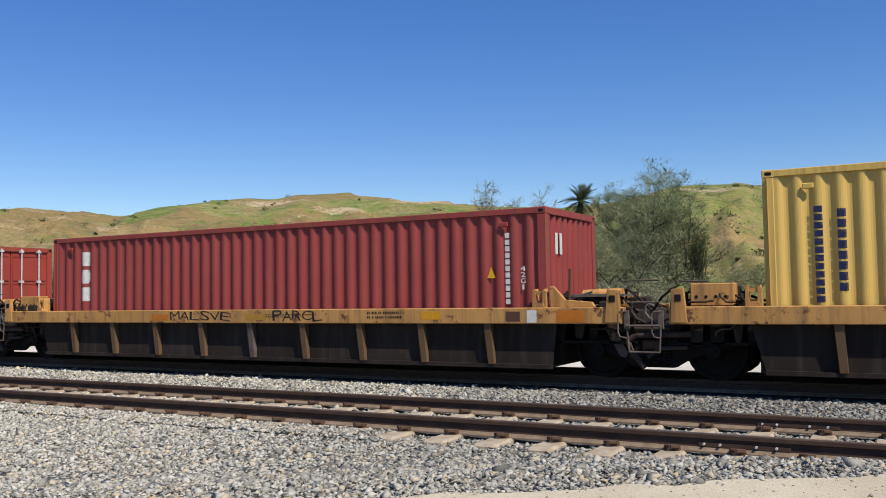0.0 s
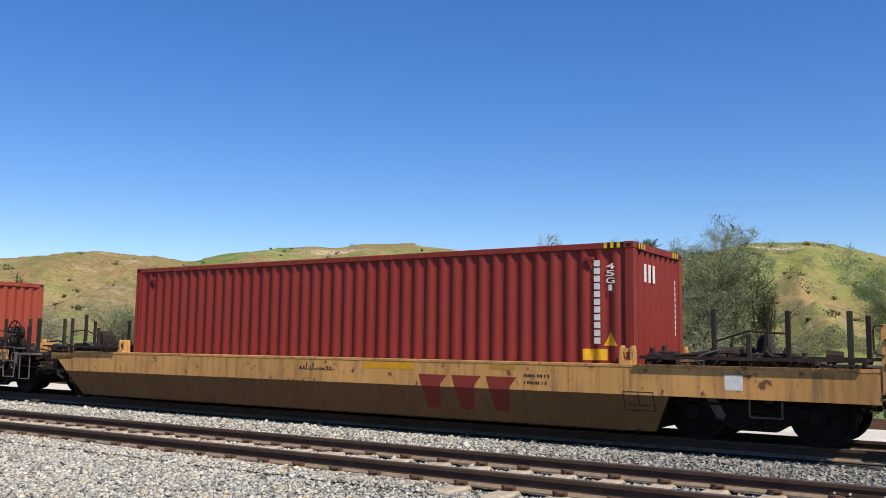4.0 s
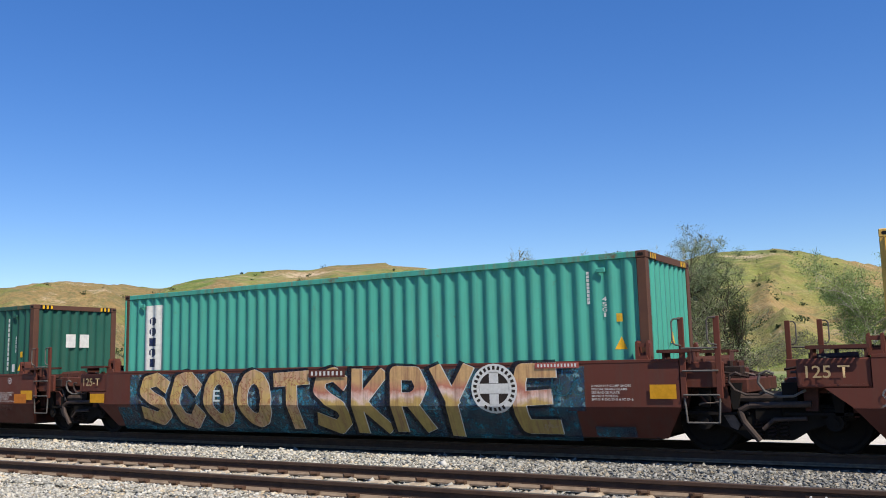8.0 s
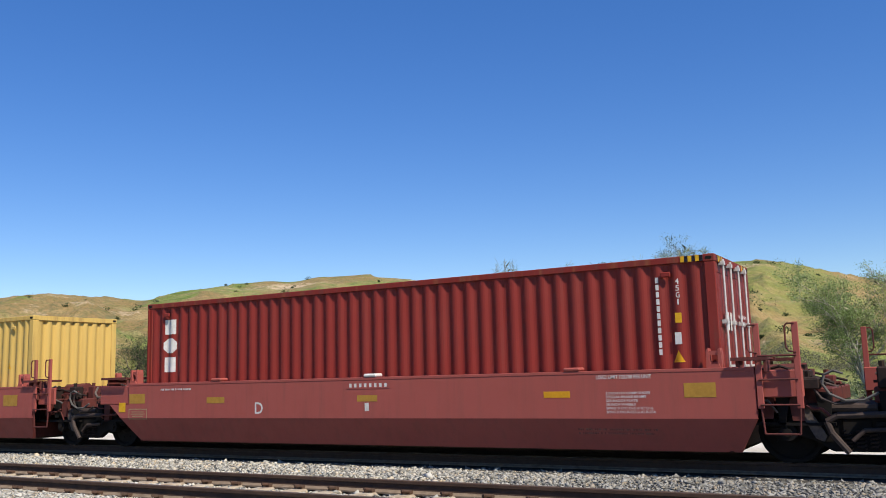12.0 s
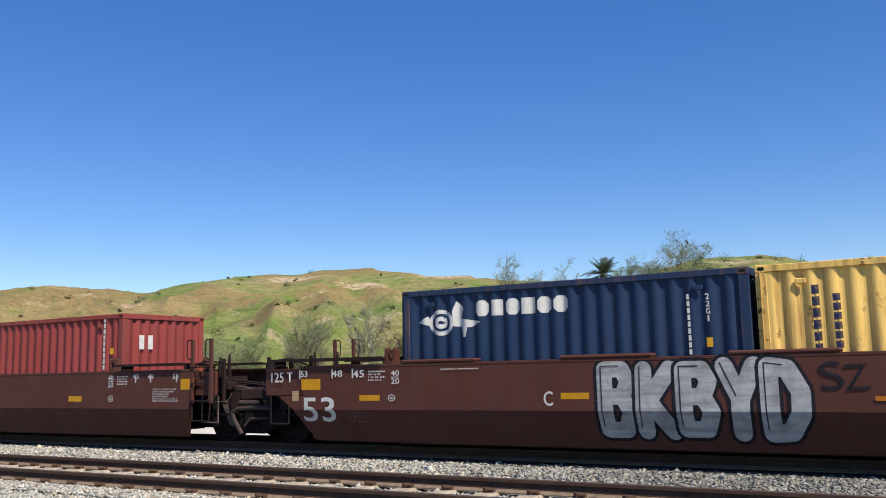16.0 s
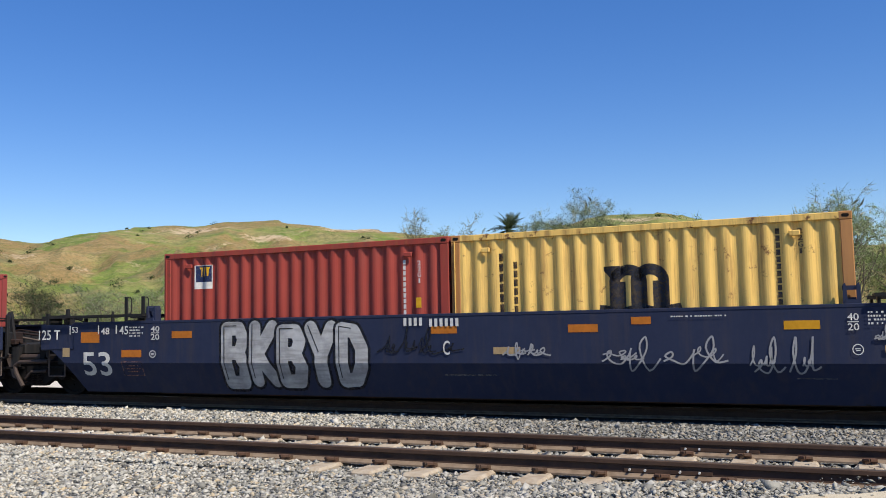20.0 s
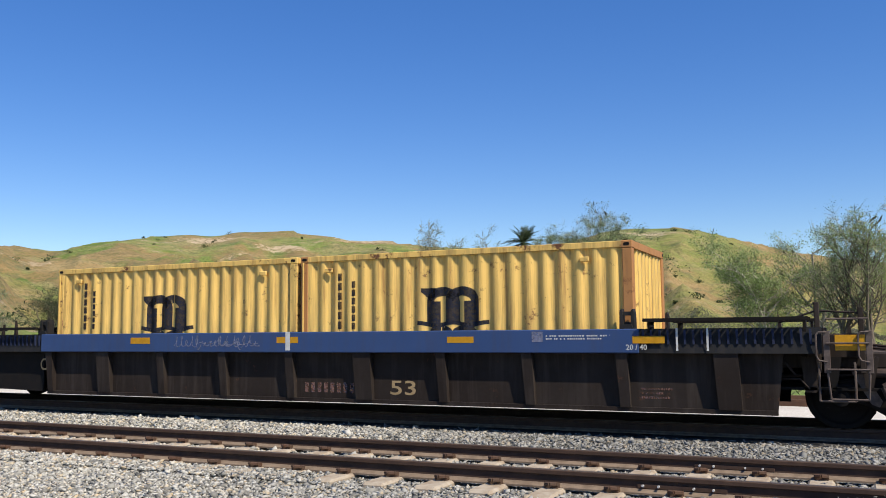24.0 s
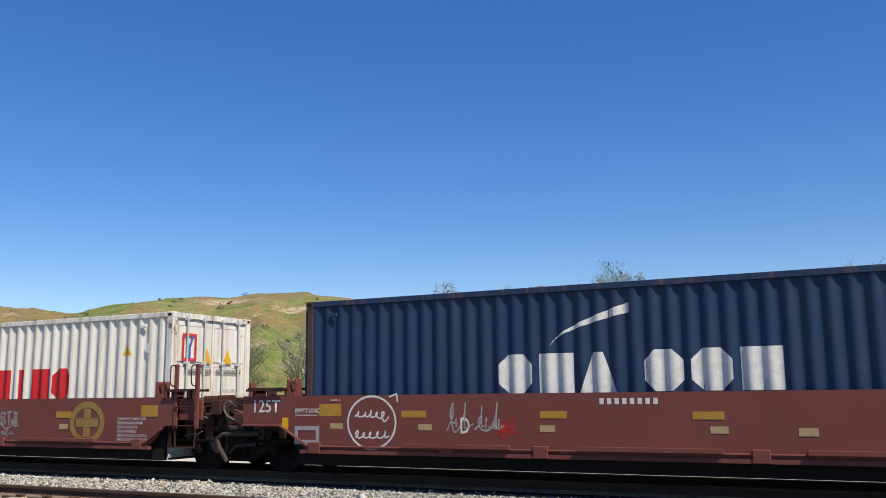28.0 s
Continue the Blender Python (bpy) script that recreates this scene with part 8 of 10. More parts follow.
mark(25, "c", "R", "ink_orange", -6.46, 0.91, 0.25, 0.11)
mark(25, "c", "R", "ink_yellow", -6.19, 0.96, 0.21, 0.22)
mark(25, "c", "R", "ink_reflect", -3.67, 1.08, 0.43, 0.09)
mark(25, "c", "R", "ink_orange", -5.20, 0.86, 0.23, 0.11)
mark(25, "c", "R", "ink_reflect", -1.26, 1.07, 0.46, 0.10)
mark(25, "c", "R", "ink_reflect", -2.09, 0.86, 0.26, 0.10)
mark(25, "c", "R", "ink_reflect", -1.26, 0.85, 0.27, 0.12)
mark(25, "c", "R", "ink_reflect", 1.09, 1.06, 0.29, 0.09)
mark(25, "c", "T", "ink_white", 0.20, 0.91, 1.24, 0.10, "LD LMT 124700 PER UNIT")
mark(25, "c", "L2", "ink_white", -4.91, 0.56, 0.87, 0.15)
mark(25, "c", "L4", "ink_white", -6.88, 1.27, 0.60, 0.21)
mark(25, "c", "L2", "ink_white", -6.93, 1.05, 0.49, 0.10)
mark(25, "c", "D", "ink_white", -0.83, 1.18, 0.85, 0.31, "S+J")
mark(25, "c", "S3", "ink_red", -2.51, 1.19, 1.30, 0.38)
mark(25, "c", "S3", "ink_white", 0.82, 0.96, 0.80, 0.83)
mark(25, "c", "B8", "ink_white", -0.07, 1.27, 0.95, 0.10)
mark(25, "k0", "V11", "ink_white", 4.95, 1.93, 0.10, 1.37)
mark(25, "k0", "W", "ink_white", 5.22, 1.95, 0.10, 0.41, "45G1")
mark(25, "c", "E", "ink_white", 2.13, 0.92, 3.59, 0.86, "JNAIS")
mark(25, "c", "F", "ink_white", 4.26, 1.04, 0.93, 0.64)
mark(25, "c", "E", "ink_white", 4.33, 1.12, 0.57, 0.32, "CHE")
mark(25, "c", "Y", "ink_ochre", 4.26, 0.92, 0.96, 0.84)
mark(25, "c", "R", "ink_reflect", 5.87, 1.14, 0.47, 0.19)
mark(25, "c", "R", "ink_orange", 5.96, 0.86, 0.27, 0.10)
mark(25, "c", "L6", "ink_white", 5.48, 0.81, 0.87, 0.46)
mark(26, "k0", "B4", "ink_red", -1.03, 1.53, 2.95, 0.71, "vaho")
mark(26, "k0", "B4", "ink_red", 2.08, 1.50, 2.47, 0.66, "hiho")
mark(26, "k0", "P3", "ink_red", -3.24, 1.59, 0.81, 0.78)
mark(26, "k0", "U", "ink_blue", -3.25, 1.56, 0.52, 0.70)
mark(26, "k0", "B15", "ink_red", -2.42, 2.57, 2.33, 0.25)
mark(26, "c", "T", "ink_white", -6.68, 1.21, 0.57, 0.21, "125 T")
mark(26, "c", "Y2", "ink_white", -4.54, 0.92, 1.02, 0.89)
mark(26, "c", "S3", "ink_white", -3.37, 1.26, 0.94, 0.22)
mark(26, "c", "E", "ink_blue", -2.13, 1.08, 1.30, 0.53, "EBA")
mark(26, "c", "T", "ink_white", -2.73, 0.89, 0.14, 0.24, "C")
mark(26, "c", "B8", "ink_white", -0.06, 1.25, 0.94, 0.09)
mark(26, "c", "R", "ink_orange", -5.89, 1.15, 0.44, 0.21)
mark(26, "c", "R", "ink_yellow", -6.29, 0.92, 0.14, 0.19)
mark(26, "c", "R", "ink_orange", -5.16, 0.86, 0.25, 0.10)
mark(26, "c", "R", "ink_orange", -3.62, 1.06, 0.52, 0.11)
mark(26, "c", "R", "ink_tan", -3.47, 0.85, 0.22, 0.11)
mark(26, "c", "R", "ink_gold", -1.24, 1.06, 0.45, 0.13)
mark(26, "c", "R", "ink_tan", -1.36, 0.84, 0.24, 0.11)
mark(26, "c", "R", "ink_gold", 1.18, 1.05, 0.46, 0.12)
mark(26, "c", "R", "ink_tan", 1.22, 0.83, 0.26, 0.10)
mark(26, "c", "E", "ink_silver", 1.87, 0.99, 0.55, 0.30, "STJ")
mark(26, "c", "S2", "ink_silver", 1.85, 0.70, 0.42, 0.18)
mark(26, "c", "P2", "ink_tan", -5.79, 0.72, 0.51, 0.28)
mark(26, "c", "L1", "ink_white", -4.96, 1.29, 0.65, 0.05)
mark(26, "c", "Y", "ink_ochre", 4.19, 0.91, 0.97, 0.85)
mark(26, "c", "L6", "ink_white", 5.44, 0.79, 0.81, 0.48)
mark(26, "c", "R", "ink_gold", 5.86, 1.14, 0.44, 0.22)
mark(26, "c", "R", "ink_gold", 3.52, 1.07, 0.44, 0.13)
mark(26, "c", "R", "ink_tan", 3.53, 0.83, 0.25, 0.11)
mark(26, "c", "S2", "ink_white", 1.90, 0.92, 0.62, 0.53)
mark(26, "k0", "A", "ink_yellow", 4.87, 2.17, 0.27, 0.23)
mark(26, "k0", "R", "ink_white", 5.47, 2.18, 0.13, 0.19)
mark(27, "k0", "B3", "ink_white", -1.33, 1.51, 2.05, 0.62, "oha")
mark(27, "k0", "B3", "ink_white", 1.06, 1.52, 2.10, 0.62, "ooh")
mark(27, "k0", "K", "ink_white", -0.78, 2.21, 1.30, 0.57)
mark(27, "c", "T", "ink_white", -6.71, 1.22, 0.57, 0.22, "125T")
mark(27, "c", "T", "ink_white", -5.82, 1.14, 0.53, 0.08, "EMPTY LOAD")
mark(27, "c", "L1", "ink_white", -5.85, 1.06, 0.46, 0.05)
mark(27, "c", "Y2", "ink_white", -4.52, 0.94, 0.97, 0.91)
mark(27, "c", "S4", "ink_white", -2.61, 0.97, 1.06, 0.68)
mark(27, "c", "S3", "ink_red", -2.01, 0.86, 0.43, 0.35)
mark(27, "c", "T", "ink_white", -2.78, 0.90, 0.16, 0.25, "D")
mark(27, "c", "B8", "ink_white", -0.12, 1.27, 0.92, 0.09)
mark(27, "c", "R", "ink_gold", -5.35, 1.15, 0.45, 0.21)
mark(27, "c", "R", "ink_yellow", -6.30, 0.92, 0.14, 0.20)
mark(27, "c", "R", "ink_tan", -5.22, 0.88, 0.26, 0.09)
mark(27, "c", "R", "ink_gold", -3.71, 1.08, 0.46, 0.11)
mark(27, "c", "R", "ink_tan", -3.50, 0.87, 0.25, 0.10)
mark(27, "c", "R", "ink_gold", -1.29, 1.07, 0.43, 0.11)
mark(27, "c", "R", "ink_tan", -1.39, 0.86, 0.25, 0.10)
mark(27, "c", "R", "ink_gold", 1.02, 1.06, 0.44, 0.11)
mark(27, "c", "R", "ink_tan", 1.16, 0.86, 0.25, 0.10)
mark(27, "c", "R", "ink_tan", 2.32, 0.84, 0.25, 0.11)
mark(27, "c", "P3", "ink_silver", -5.83, 0.72, 0.52, 0.31)
mark(27, "c", "L1", "ink_white", -5.23, 1.32, 0.23, 0.04)
end_mark(1, 0, "B2", "ink_white", -0.62, 2.0, 0.40, 0.36)
end_mark(2, 0, "R", "ink_yellow", -0.45, 2.2, 0.42, 0.12)
end_mark(3, 0, "B3", "ink_white", -0.62, 1.95, 0.50, 0.30)
end_mark(3, 0, "L2", "ink_white", 0.55, 1.95, 0.7, 0.25)
end_mark(3, 0, "R", "ink_white", -0.2, 1.25, 0.3, 0.2)
end_mark(3, 0, "R", "ink_white", 0.55, 1.25, 0.3, 0.2)
end_mark(5, 0, "B3", "ink_white", -0.45, 2.42, 0.62, 0.30)
end_mark(5, 0, "V10", "ink_white", 0.85, 1.9, 0.06, 1.0)
end_mark(6, 0, "V10", "ink_white", 0.75, 1.9, 0.05, 0.9)
end_mark(6, 0, "A", "ink_yellow", 0.05, 2.25, 0.2, 0.2)
end_mark(7, 0, "A", "ink_yellow", -0.55, 2.2, 0.2, 0.2)
end_mark(8, 0, "R", "ink_white", -0.15, 2.0, 0.28, 0.34)
end_mark(8, 0, "R", "ink_white", 0.25, 2.0, 0.28, 0.34)
end_mark(9, 0, "A", "ink_yellow", 0.05, 1.55, 0.22, 0.2)
end_mark(10, 0, "B2", "ink_black", -0.6, 2.3, 0.4, 0.3)
end_mark(10, 0, "L2", "ink_black", 0.5, 2.3, 0.6, 0.2)
end_mark(13, 0, "B3", "ink_white", -0.55, 1.9, 0.55, 0.28)
end_mark(13, 0, "L2", "ink_white", 0.5, 1.95, 0.6, 0.2)
end_mark(14, 0, "L2", "ink_white", 0.5, 1.95, 0.65, 0.2)
end_mark(14, 0, "B1", "ink_white", -0.55, 2.0, 0.2, 0.22)
end_mark(14, 0, "R", "ink_white", 0.2, 1.3, 0.3, 0.2)
end_mark(16, 1, "B2", "ink_white", -0.55, 1.95, 0.5, 0.32)
end_mark(18, 1, "B7", "ink_faint", 0.1, 2.25, 1.1, 0.12)
end_mark(22, 0, "R", "ink_white", -0.3, 1.7, 0.45, 0.4)
end_mark(22, 0, "R", "ink_white", 0.35, 1.7, 0.45, 0.4)
end_mark(25, 0, "B7", "ink_white", -0.45, 2.3, 0.75, 0.14)
end_mark(25, 0, "L4", "ink_white", 0.55, 1.3, 0.5, 0.4)
end_mark(26, 0, "P3", "ink_red", -0.72, 2.2, 0.42, 0.56)
end_mark(26, 0, "U", "ink_blue", -0.72, 2.2, 0.25, 0.44)
end_mark(26, 0, "A", "ink_yellow", -0.2, 2.05, 0.3, 0.32)
end_mark(26, 0, "A", "ink_yellow", 0.45, 2.05, 0.3, 0.32)
end_mark(26, 0, "L3", "ink_grey", 0.55, 1.2, 0.6, 0.4)
end_mark(26, 0, "R", "ink_grey", -0.45, 1.72, 0.8, 0.10)
end_mark(26, 0, "R", "ink_grey", 0.5, 1.72, 0.8, 0.10)
# ---------------------------------------------------------------- the ground
def ground_mat():
    m, nd, ln, b = nodes_of("dry_ground", 0.95)
    tc = nd.new("ShaderNodeTexCoord")
    v = tc.outputs["Object"]
    big = noise_node(nd, ln, v, 0.06, 5)
    mid = noise_node(nd, ln, v, 0.9, 6, 0.7)
    col = ramp(nd, ln, big, [(0.35, (0.28, 0.25, 0.15)), (0.47, (0.19, 0.23, 0.075)), (0.6, (0.16, 0.23, 0.055)), (0.75, (0.24, 0.22, 0.11))])
    col = mix(nd, ln, ramp(nd, ln, mid, [(0.4, (0,)), (0.7, (0.5,))]), col, (0.13, 0.115, 0.07))
    ln.new(col, b.inputs["Base Color"])
    bump(nd, ln, b, mid, 0.6, 0.15)
    return m


def gravel_mat(name, light=1.0):
    m, nd, ln, b = nodes_of(name, 0.9)
    tc = nd.new("ShaderNodeTexCoord")
    v = tc.outputs["Object"]
    geo = nd.new("ShaderNodeNewGeometry")
    isl = ramp(nd, ln, geo.outputs["Random Per Island"], [(0.0, (0.075 * light, 0.073 * light, 0.066 * light)), (0.4, (0.255 * light, 0.248 * light, 0.216 * light)), (0.8, (0.53 * light, 0.508 * light, 0.45 * light)), (0.97, (0.45 * light, 0.34 * light, 0.20 * light))])
    n = noise_node(nd, ln, v, 1.2, 4)
    col = mix(nd, ln, ramp(nd, ln, n, [(0.38, (0.1,)), (0.7, (0.6,))]), isl, (0.43 * light, 0.41 * light, 0.355 * light))
    # newer, darker stone towards the crossing
    sep = nd.new("ShaderNodeSeparateXYZ")
    ln.new(v, sep.inputs[0])
    ad = nd.new("ShaderNodeMath")
    ad.operation = "MULTIPLY_ADD"
    ad.inputs[1].default_value, ad.inputs[2].default_value = 0.1, 1.0
    ln.new(sep.outputs[0], ad.inputs[0])
    sy = nd.new("ShaderNodeMath")
    sy.operation = "MULTIPLY_ADD"
    sy.inputs[1].default_value, sy.inputs[2].default_value = 0.12, -0.35
    sy.use_clamp = True
    ln.new(sep.outputs[1], sy.inputs[0])
    both = nd.new("ShaderNodeMath")
    both.operation = "MULTIPLY"
    ln.new(sy.outputs[0], both.inputs[0])
    ln.new(ramp(nd, ln, ad.outputs[0], [(0.2, (0,)), (0.6, (0.95,))]), both.inputs[1])
    col = mix(nd, ln, both.outputs[0], col, mix(nd, ln, 1.0, col, (0.56, 0.57, 0.60), "MULTIPLY"))
    ln.new(col, b.inputs["Base Color"])
    bump(nd, ln, b, noise_node(nd, ln, v, 60, 4), 0.4, 0.01)
    return m


def bed_mat():
    m, nd, ln, b = nodes_of("ballast_bed", 0.95)
    tc = nd.new("ShaderNodeTexCoord")
    v = tc.outputs["Object"]
    vo = nd.new("ShaderNodeTexVoronoi")
    vo.inputs["Scale"].default_value = 22
    ln.new(v, vo.inputs["Vector"])
    hsv = nd.new("ShaderNodeSeparateColor")
    ln.new(vo.outputs["Color"], hsv.inputs[0])
    col = ramp(nd, ln, hsv.outputs[0], [(0.0, (0.08, 0.08, 0.08)), (0.5, (0.20, 0.20, 0.19)), (1.0, (0.33, 0.325, 0.31))])
    # shade in the gaps between stones, multiplied into the colour
    gap_shade = ramp(nd, ln, vo.outputs["Distance"], [(0.25, (1,)), (0.75, (0.35,))])
    col = mix(nd, ln, 1.0, col, gap_shade, "MULTIPLY")
    ln.new(col, b.inputs["Base Color"])
    inv = ramp(nd, ln, vo.outputs["Distance"], [(0.0, (1,)), (0.9, (0,))])
    bump(nd, ln, b, inv, 1.0, 0.04)
    return m


def grid(xs, ys, zf):
    bm = bmesh.new()
    rows = [[bm.verts.new((x, y, zf(x, y))) for x in xs] for y in ys]
    for r0, r1 in zip(rows, rows[1:]):
        for i in range(len(xs) - 1):
            bm.faces.new((r0[i], r0[i + 1], r1[i + 1], r1[i]))
    return bm


def setting(name, bm, mat, label, cat):
    ob = new(name, mesh_of(name, bm))
    ob.data.materials.append(mat)
    return tagged(ob, label, cat, "", "structure")


def road_side(x, y):
    """Distance past the road's edge: positive on the gravel, negative on the road."""
    return -(x + 0.2) * 0.528 + (y - 8.05) * 0.849


def road_z(x, y):
    return -0.012 - 0.033 * max(0.0, 7.6 - y) if y < 18 else -0.012 - 0.02 * (y - 18)


def bed_z(x, y):
    """Height of the ballast across the two tracks; it climbs to meet the road."""
    z = track_z(y)
    side = road_side(x, y)
    if y < 8.3 and side < 1.3:
        z += max(0.0, road_z(x, y) - 0.03 - z) * min(1.0, (1.3 - side) / 1.2)
    return z


def track_z(y):
    if y < 7.9:
        z = -0.20 - 0.028 * (7.9 - y)
    elif y < 10.7:
        z = -0.215
    elif y < 10.9:
        z = -0.215 + 0.15 * (y - 10.7)
    elif y < 12.35:
        z = -0.185 + 0.04 * math.sin((y - 10.9) / 1.45 * math.pi * 0.5)
    elif y < 13.0:
        z = -0.145 - 0.07 * (y - 12.35) / 0.65
    elif y < 16.0:
        z = -0.215
    else:
        z = -0.215 - 0.16 * (y - 16.0)
    return z


far = [-4000, -1500, -600, -250, -120, -60, -40, -25, -15, -5, 5, 15, 25, 40, 60, 120, 250, 600, 1500, 4000]
setting("ground", grid(far, far, lambda x, y: -0.62 if abs(y) < 90 else -0.62), ground_mat(), "dry earth with grass and weeds reaching to the hills", "ground")
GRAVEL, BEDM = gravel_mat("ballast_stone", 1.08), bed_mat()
xs = [-160, -120, -90, -70, -55, -45, -38] + [-32 + 0.8 * i for i in range(56)] + [20, 40, 80, 140]
ys = [-6, -3, 0, 2, 3, 4, 5, 6, 7, 7.6, 8.0, 8.4, 9, 9.6, 10.2, 10.9, 11.3, 11.7, 12.1, 12.35, 12.6, 13.0, 14, 15, 16, 16.6, 17.4, 18.4, 19]
# oil, plus the shade under the train, put into one dark colour
OIL_SHADEM = steel("oil_shade_ballast", (0.045, 0.042, 0.040), 0.95, 0, (0.09, 0.085, 0.08), 0.6, 20)
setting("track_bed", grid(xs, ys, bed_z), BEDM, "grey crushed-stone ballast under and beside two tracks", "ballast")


def stones(name, count, x0, x1, y0, y1, size, seed, keep, zf=None):
    """Loose broken stones lying on the ballast, every one a lump of its own."""
    rng = np.random.default_rng(seed)
    x, y = rng.uniform(x0, x1, count), rng.uniform(y0, y1, count)
    ok = np.array([keep(a, b) for a, b in zip(x, y)])
    x, y = x[ok], y[ok]
    n = len(x)
    z = np.array([(zf or bed_z)(a, b) for a, b in zip(x, y)])
    base = np.array([(0, 0, -0.7), (0, 0, 0.75), (1, 0, 0), (-1, 0, 0), (0, 1, 0), (0, -1, 0)], float)
    tri = np.array([(1, 2, 4), (1, 4, 3), (1, 3, 5), (1, 5, 2), (0, 4, 2), (0, 3, 4), (0, 5, 3), (0, 2, 5)])
    s = rng.lognormal(math.log(size), 0.3, n)
    pts = base[None] * (1 + rng.uniform(-0.45, 0.5, (n, 6, 3))) + rng.uniform(-0.55, 0.55, (n, 6, 3))
    pts *= s[:, None, None] * np.stack([rng.uniform(0.8, 1.4, n), rng.uniform(0.7, 1.2, n), rng.uniform(0.45, 0.9, n)], 1)[:, None, :]
    a = rng.uniform(0, 6.28, n)
    b = rng.uniform(-0.6, 0.6, n)
    ca, sa, cb, sb = np.cos(a), np.sin(a), np.cos(b), np.sin(b)
    px = pts[..., 0] * cb[:, None] - pts[..., 2] * sb[:, None]
    pz = pts[..., 0] * sb[:, None] + pts[..., 2] * cb[:, None]
    qx = px * ca[:, None] - pts[..., 1] * sa[:, None]
    qy = px * sa[:, None] + pts[..., 1] * ca[:, None]
    out = np.stack([qx + x[:, None], qy + y[:, None], pz + (z + s * 0.25)[:, None]], 2).reshape(-1, 3)
    faces = (tri[None] + 6 * np.arange(n)[:, None, None]).reshape(-1, 3)
    me = bpy.data.meshes.new(name)
    me.vertices.add(len(out))
    me.vertices.foreach_set("co", out.ravel())
    me.loops.add(faces.size)
    me.loops.foreach_set("vertex_index", faces.ravel().astype(np.int32))
    me.polygons.add(len(faces))
    me.polygons.foreach_set("loop_start", np.arange(0, faces.size, 3, dtype=np.int32))
    me.update(calc_edges=True)
    me.validate()
    ob = new(name, me)
    me.materials.append(GRAVEL)
    return tagged(ob, "loose grey broken ballast stones", "gravel", "", "stuff")


RAILS = (8.64, 10.15, 13.68, 15.18)


def off_rails(x, y):
    return all(abs(y - r) > 0.1 for r in RAILS)


stones("ballast_stones", 104000, -17, 1.5, 3.2, 8.5, 0.022, 1, lambda x, y: road_side(x, y) > -0.58 and not (y > 8.0 and x > -1.2) and not (y > 8.05 and x > -5.6 and abs((x + 0.37 + 0.305) % 0.61 - 0.305) < 0.10 + 0.05 * math.sin(x * 2.3)), lambda x, y: bed_z(x, y) + (0.035 if y > 7.9 and x < -5.2 else 0.0))
stones("ballast_stones", 18000, -34, -17, 5.0, 8.5, 0.034, 2, lambda x, y: True, lambda x, y: bed_z(x, y) + (0.035 if y > 7.9 else 0.0))
stones("ballast_stones", 54000, -34, 3, 10.3, 13.4, 0.025, 3, lambda x, y: off_rails(x, y))
stones("ballast_stones", 27000, -26, 1, 8.76, 10.04, 0.026, 4, lambda x, y: True)
stones("ballast_stones", 6000, -26, 1, 8.78, 10.02, 0.032, 14, lambda x, y: abs((x + 0.37 + 0.305) % 0.61 - 0.305) < 0.2)
# dark sheet over the far bed deepens the shade under the train
setting("oiled_bed", grid(xs, [13.0, 13.3, 14, 15, 15.6, 15.9], lambda x, y: bed_z(x, y) + 0.02), OIL_SHADEM, "ballast between the rails under the train, oil and shade in its dark colour", "ballast")
stones("ballast_stones", 7000, -45, 8, 15.3, 17.6, 0.042, 5, lambda x, y: True)


def dirt_mat():
    m, nd, ln, b = nodes_of("pale_dirt", 0.95)
    tc = nd.new("ShaderNodeTexCoord")
    v = tc.outputs["Object"]
    n1, n2 = noise_node(nd, ln, v, 0.35, 6), noise_node(nd, ln, v, 14, 5, 0.7)
    col = ramp(nd, ln, n1, [(0.3, (0.46, 0.42, 0.35)), (0.55, (0.62, 0.585, 0.52)), (0.75, (0.52, 0.47, 0.38))])
    col = mix(nd, ln, ramp(nd, ln, n2, [(0.35, (0.5,)), (0.6, (0,))]), col, (0.34, 0.30, 0.24))
    ln.new(col, b.inputs["Base Color"])
    bump(nd, ln, b, n2, 0.5, 0.03)
    return m


setting("dirt_track", grid([-400, -200, -100] + [-70 + 1.5 * i for i in range(74)] + [60, 120, 300], [16.9, 18, 20, 22, 24, 25.2, 26.4], lambda x, y: -0.44 - (0.2 if y > 25.5 or y < 17 else 0) + 0.03 * math.sin(x * 0.7 + y)), dirt_mat(), "pale dusty service track behind the railway line", "dirt track")


# ---------------------------------------------------------------- tracks
def rail_mesh(y):
    prof = [(-0.075, -0.175), (0.075, -0.175), (0.075, -0.163), (0.014, -0.145), (0.010, -0.05), (0.036, -0.042), (0.036, -0.006), (0.028, 0.0), (-0.028, 0.0), (-0.036, -0.006), (-0.036, -0.042), (-0.010, -0.05), (-0.014, -0.145), (-0.075, -0.163)]
    return section(bmesh.new(), [(a + y, b) for a, b in prof], -160, 140)


RAILM = steel("rail_side_rust", (0.050, 0.030, 0.022), 0.75, 0.0, (0.085, 0.05, 0.034), 0.7, 6)
HEADM = steel("rail_head", (0.16, 0.13, 0.11), 0.45, 0.5, (0.09, 0.06, 0.045), 0.5, 5)
FOOTM = steel("dusty_foot", (0.215, 0.16, 0.115), 0.95, 0, (0.11, 0.078, 0.055), 0.7, 8)
TIEM = steel("concrete_tie", (0.40, 0.34, 0.26), 0.9, 0, (0.24, 0.17, 0.11), 0.75, 5)
PANELM = steel("crossing_timber", (0.11, 0.085, 0.065), 0.9, 0, (0.20, 0.16, 0.12), 0.6, 4)
CLIPM = steel("rail_clip", (0.10, 0.065, 0.045), 0.8, 0.2)
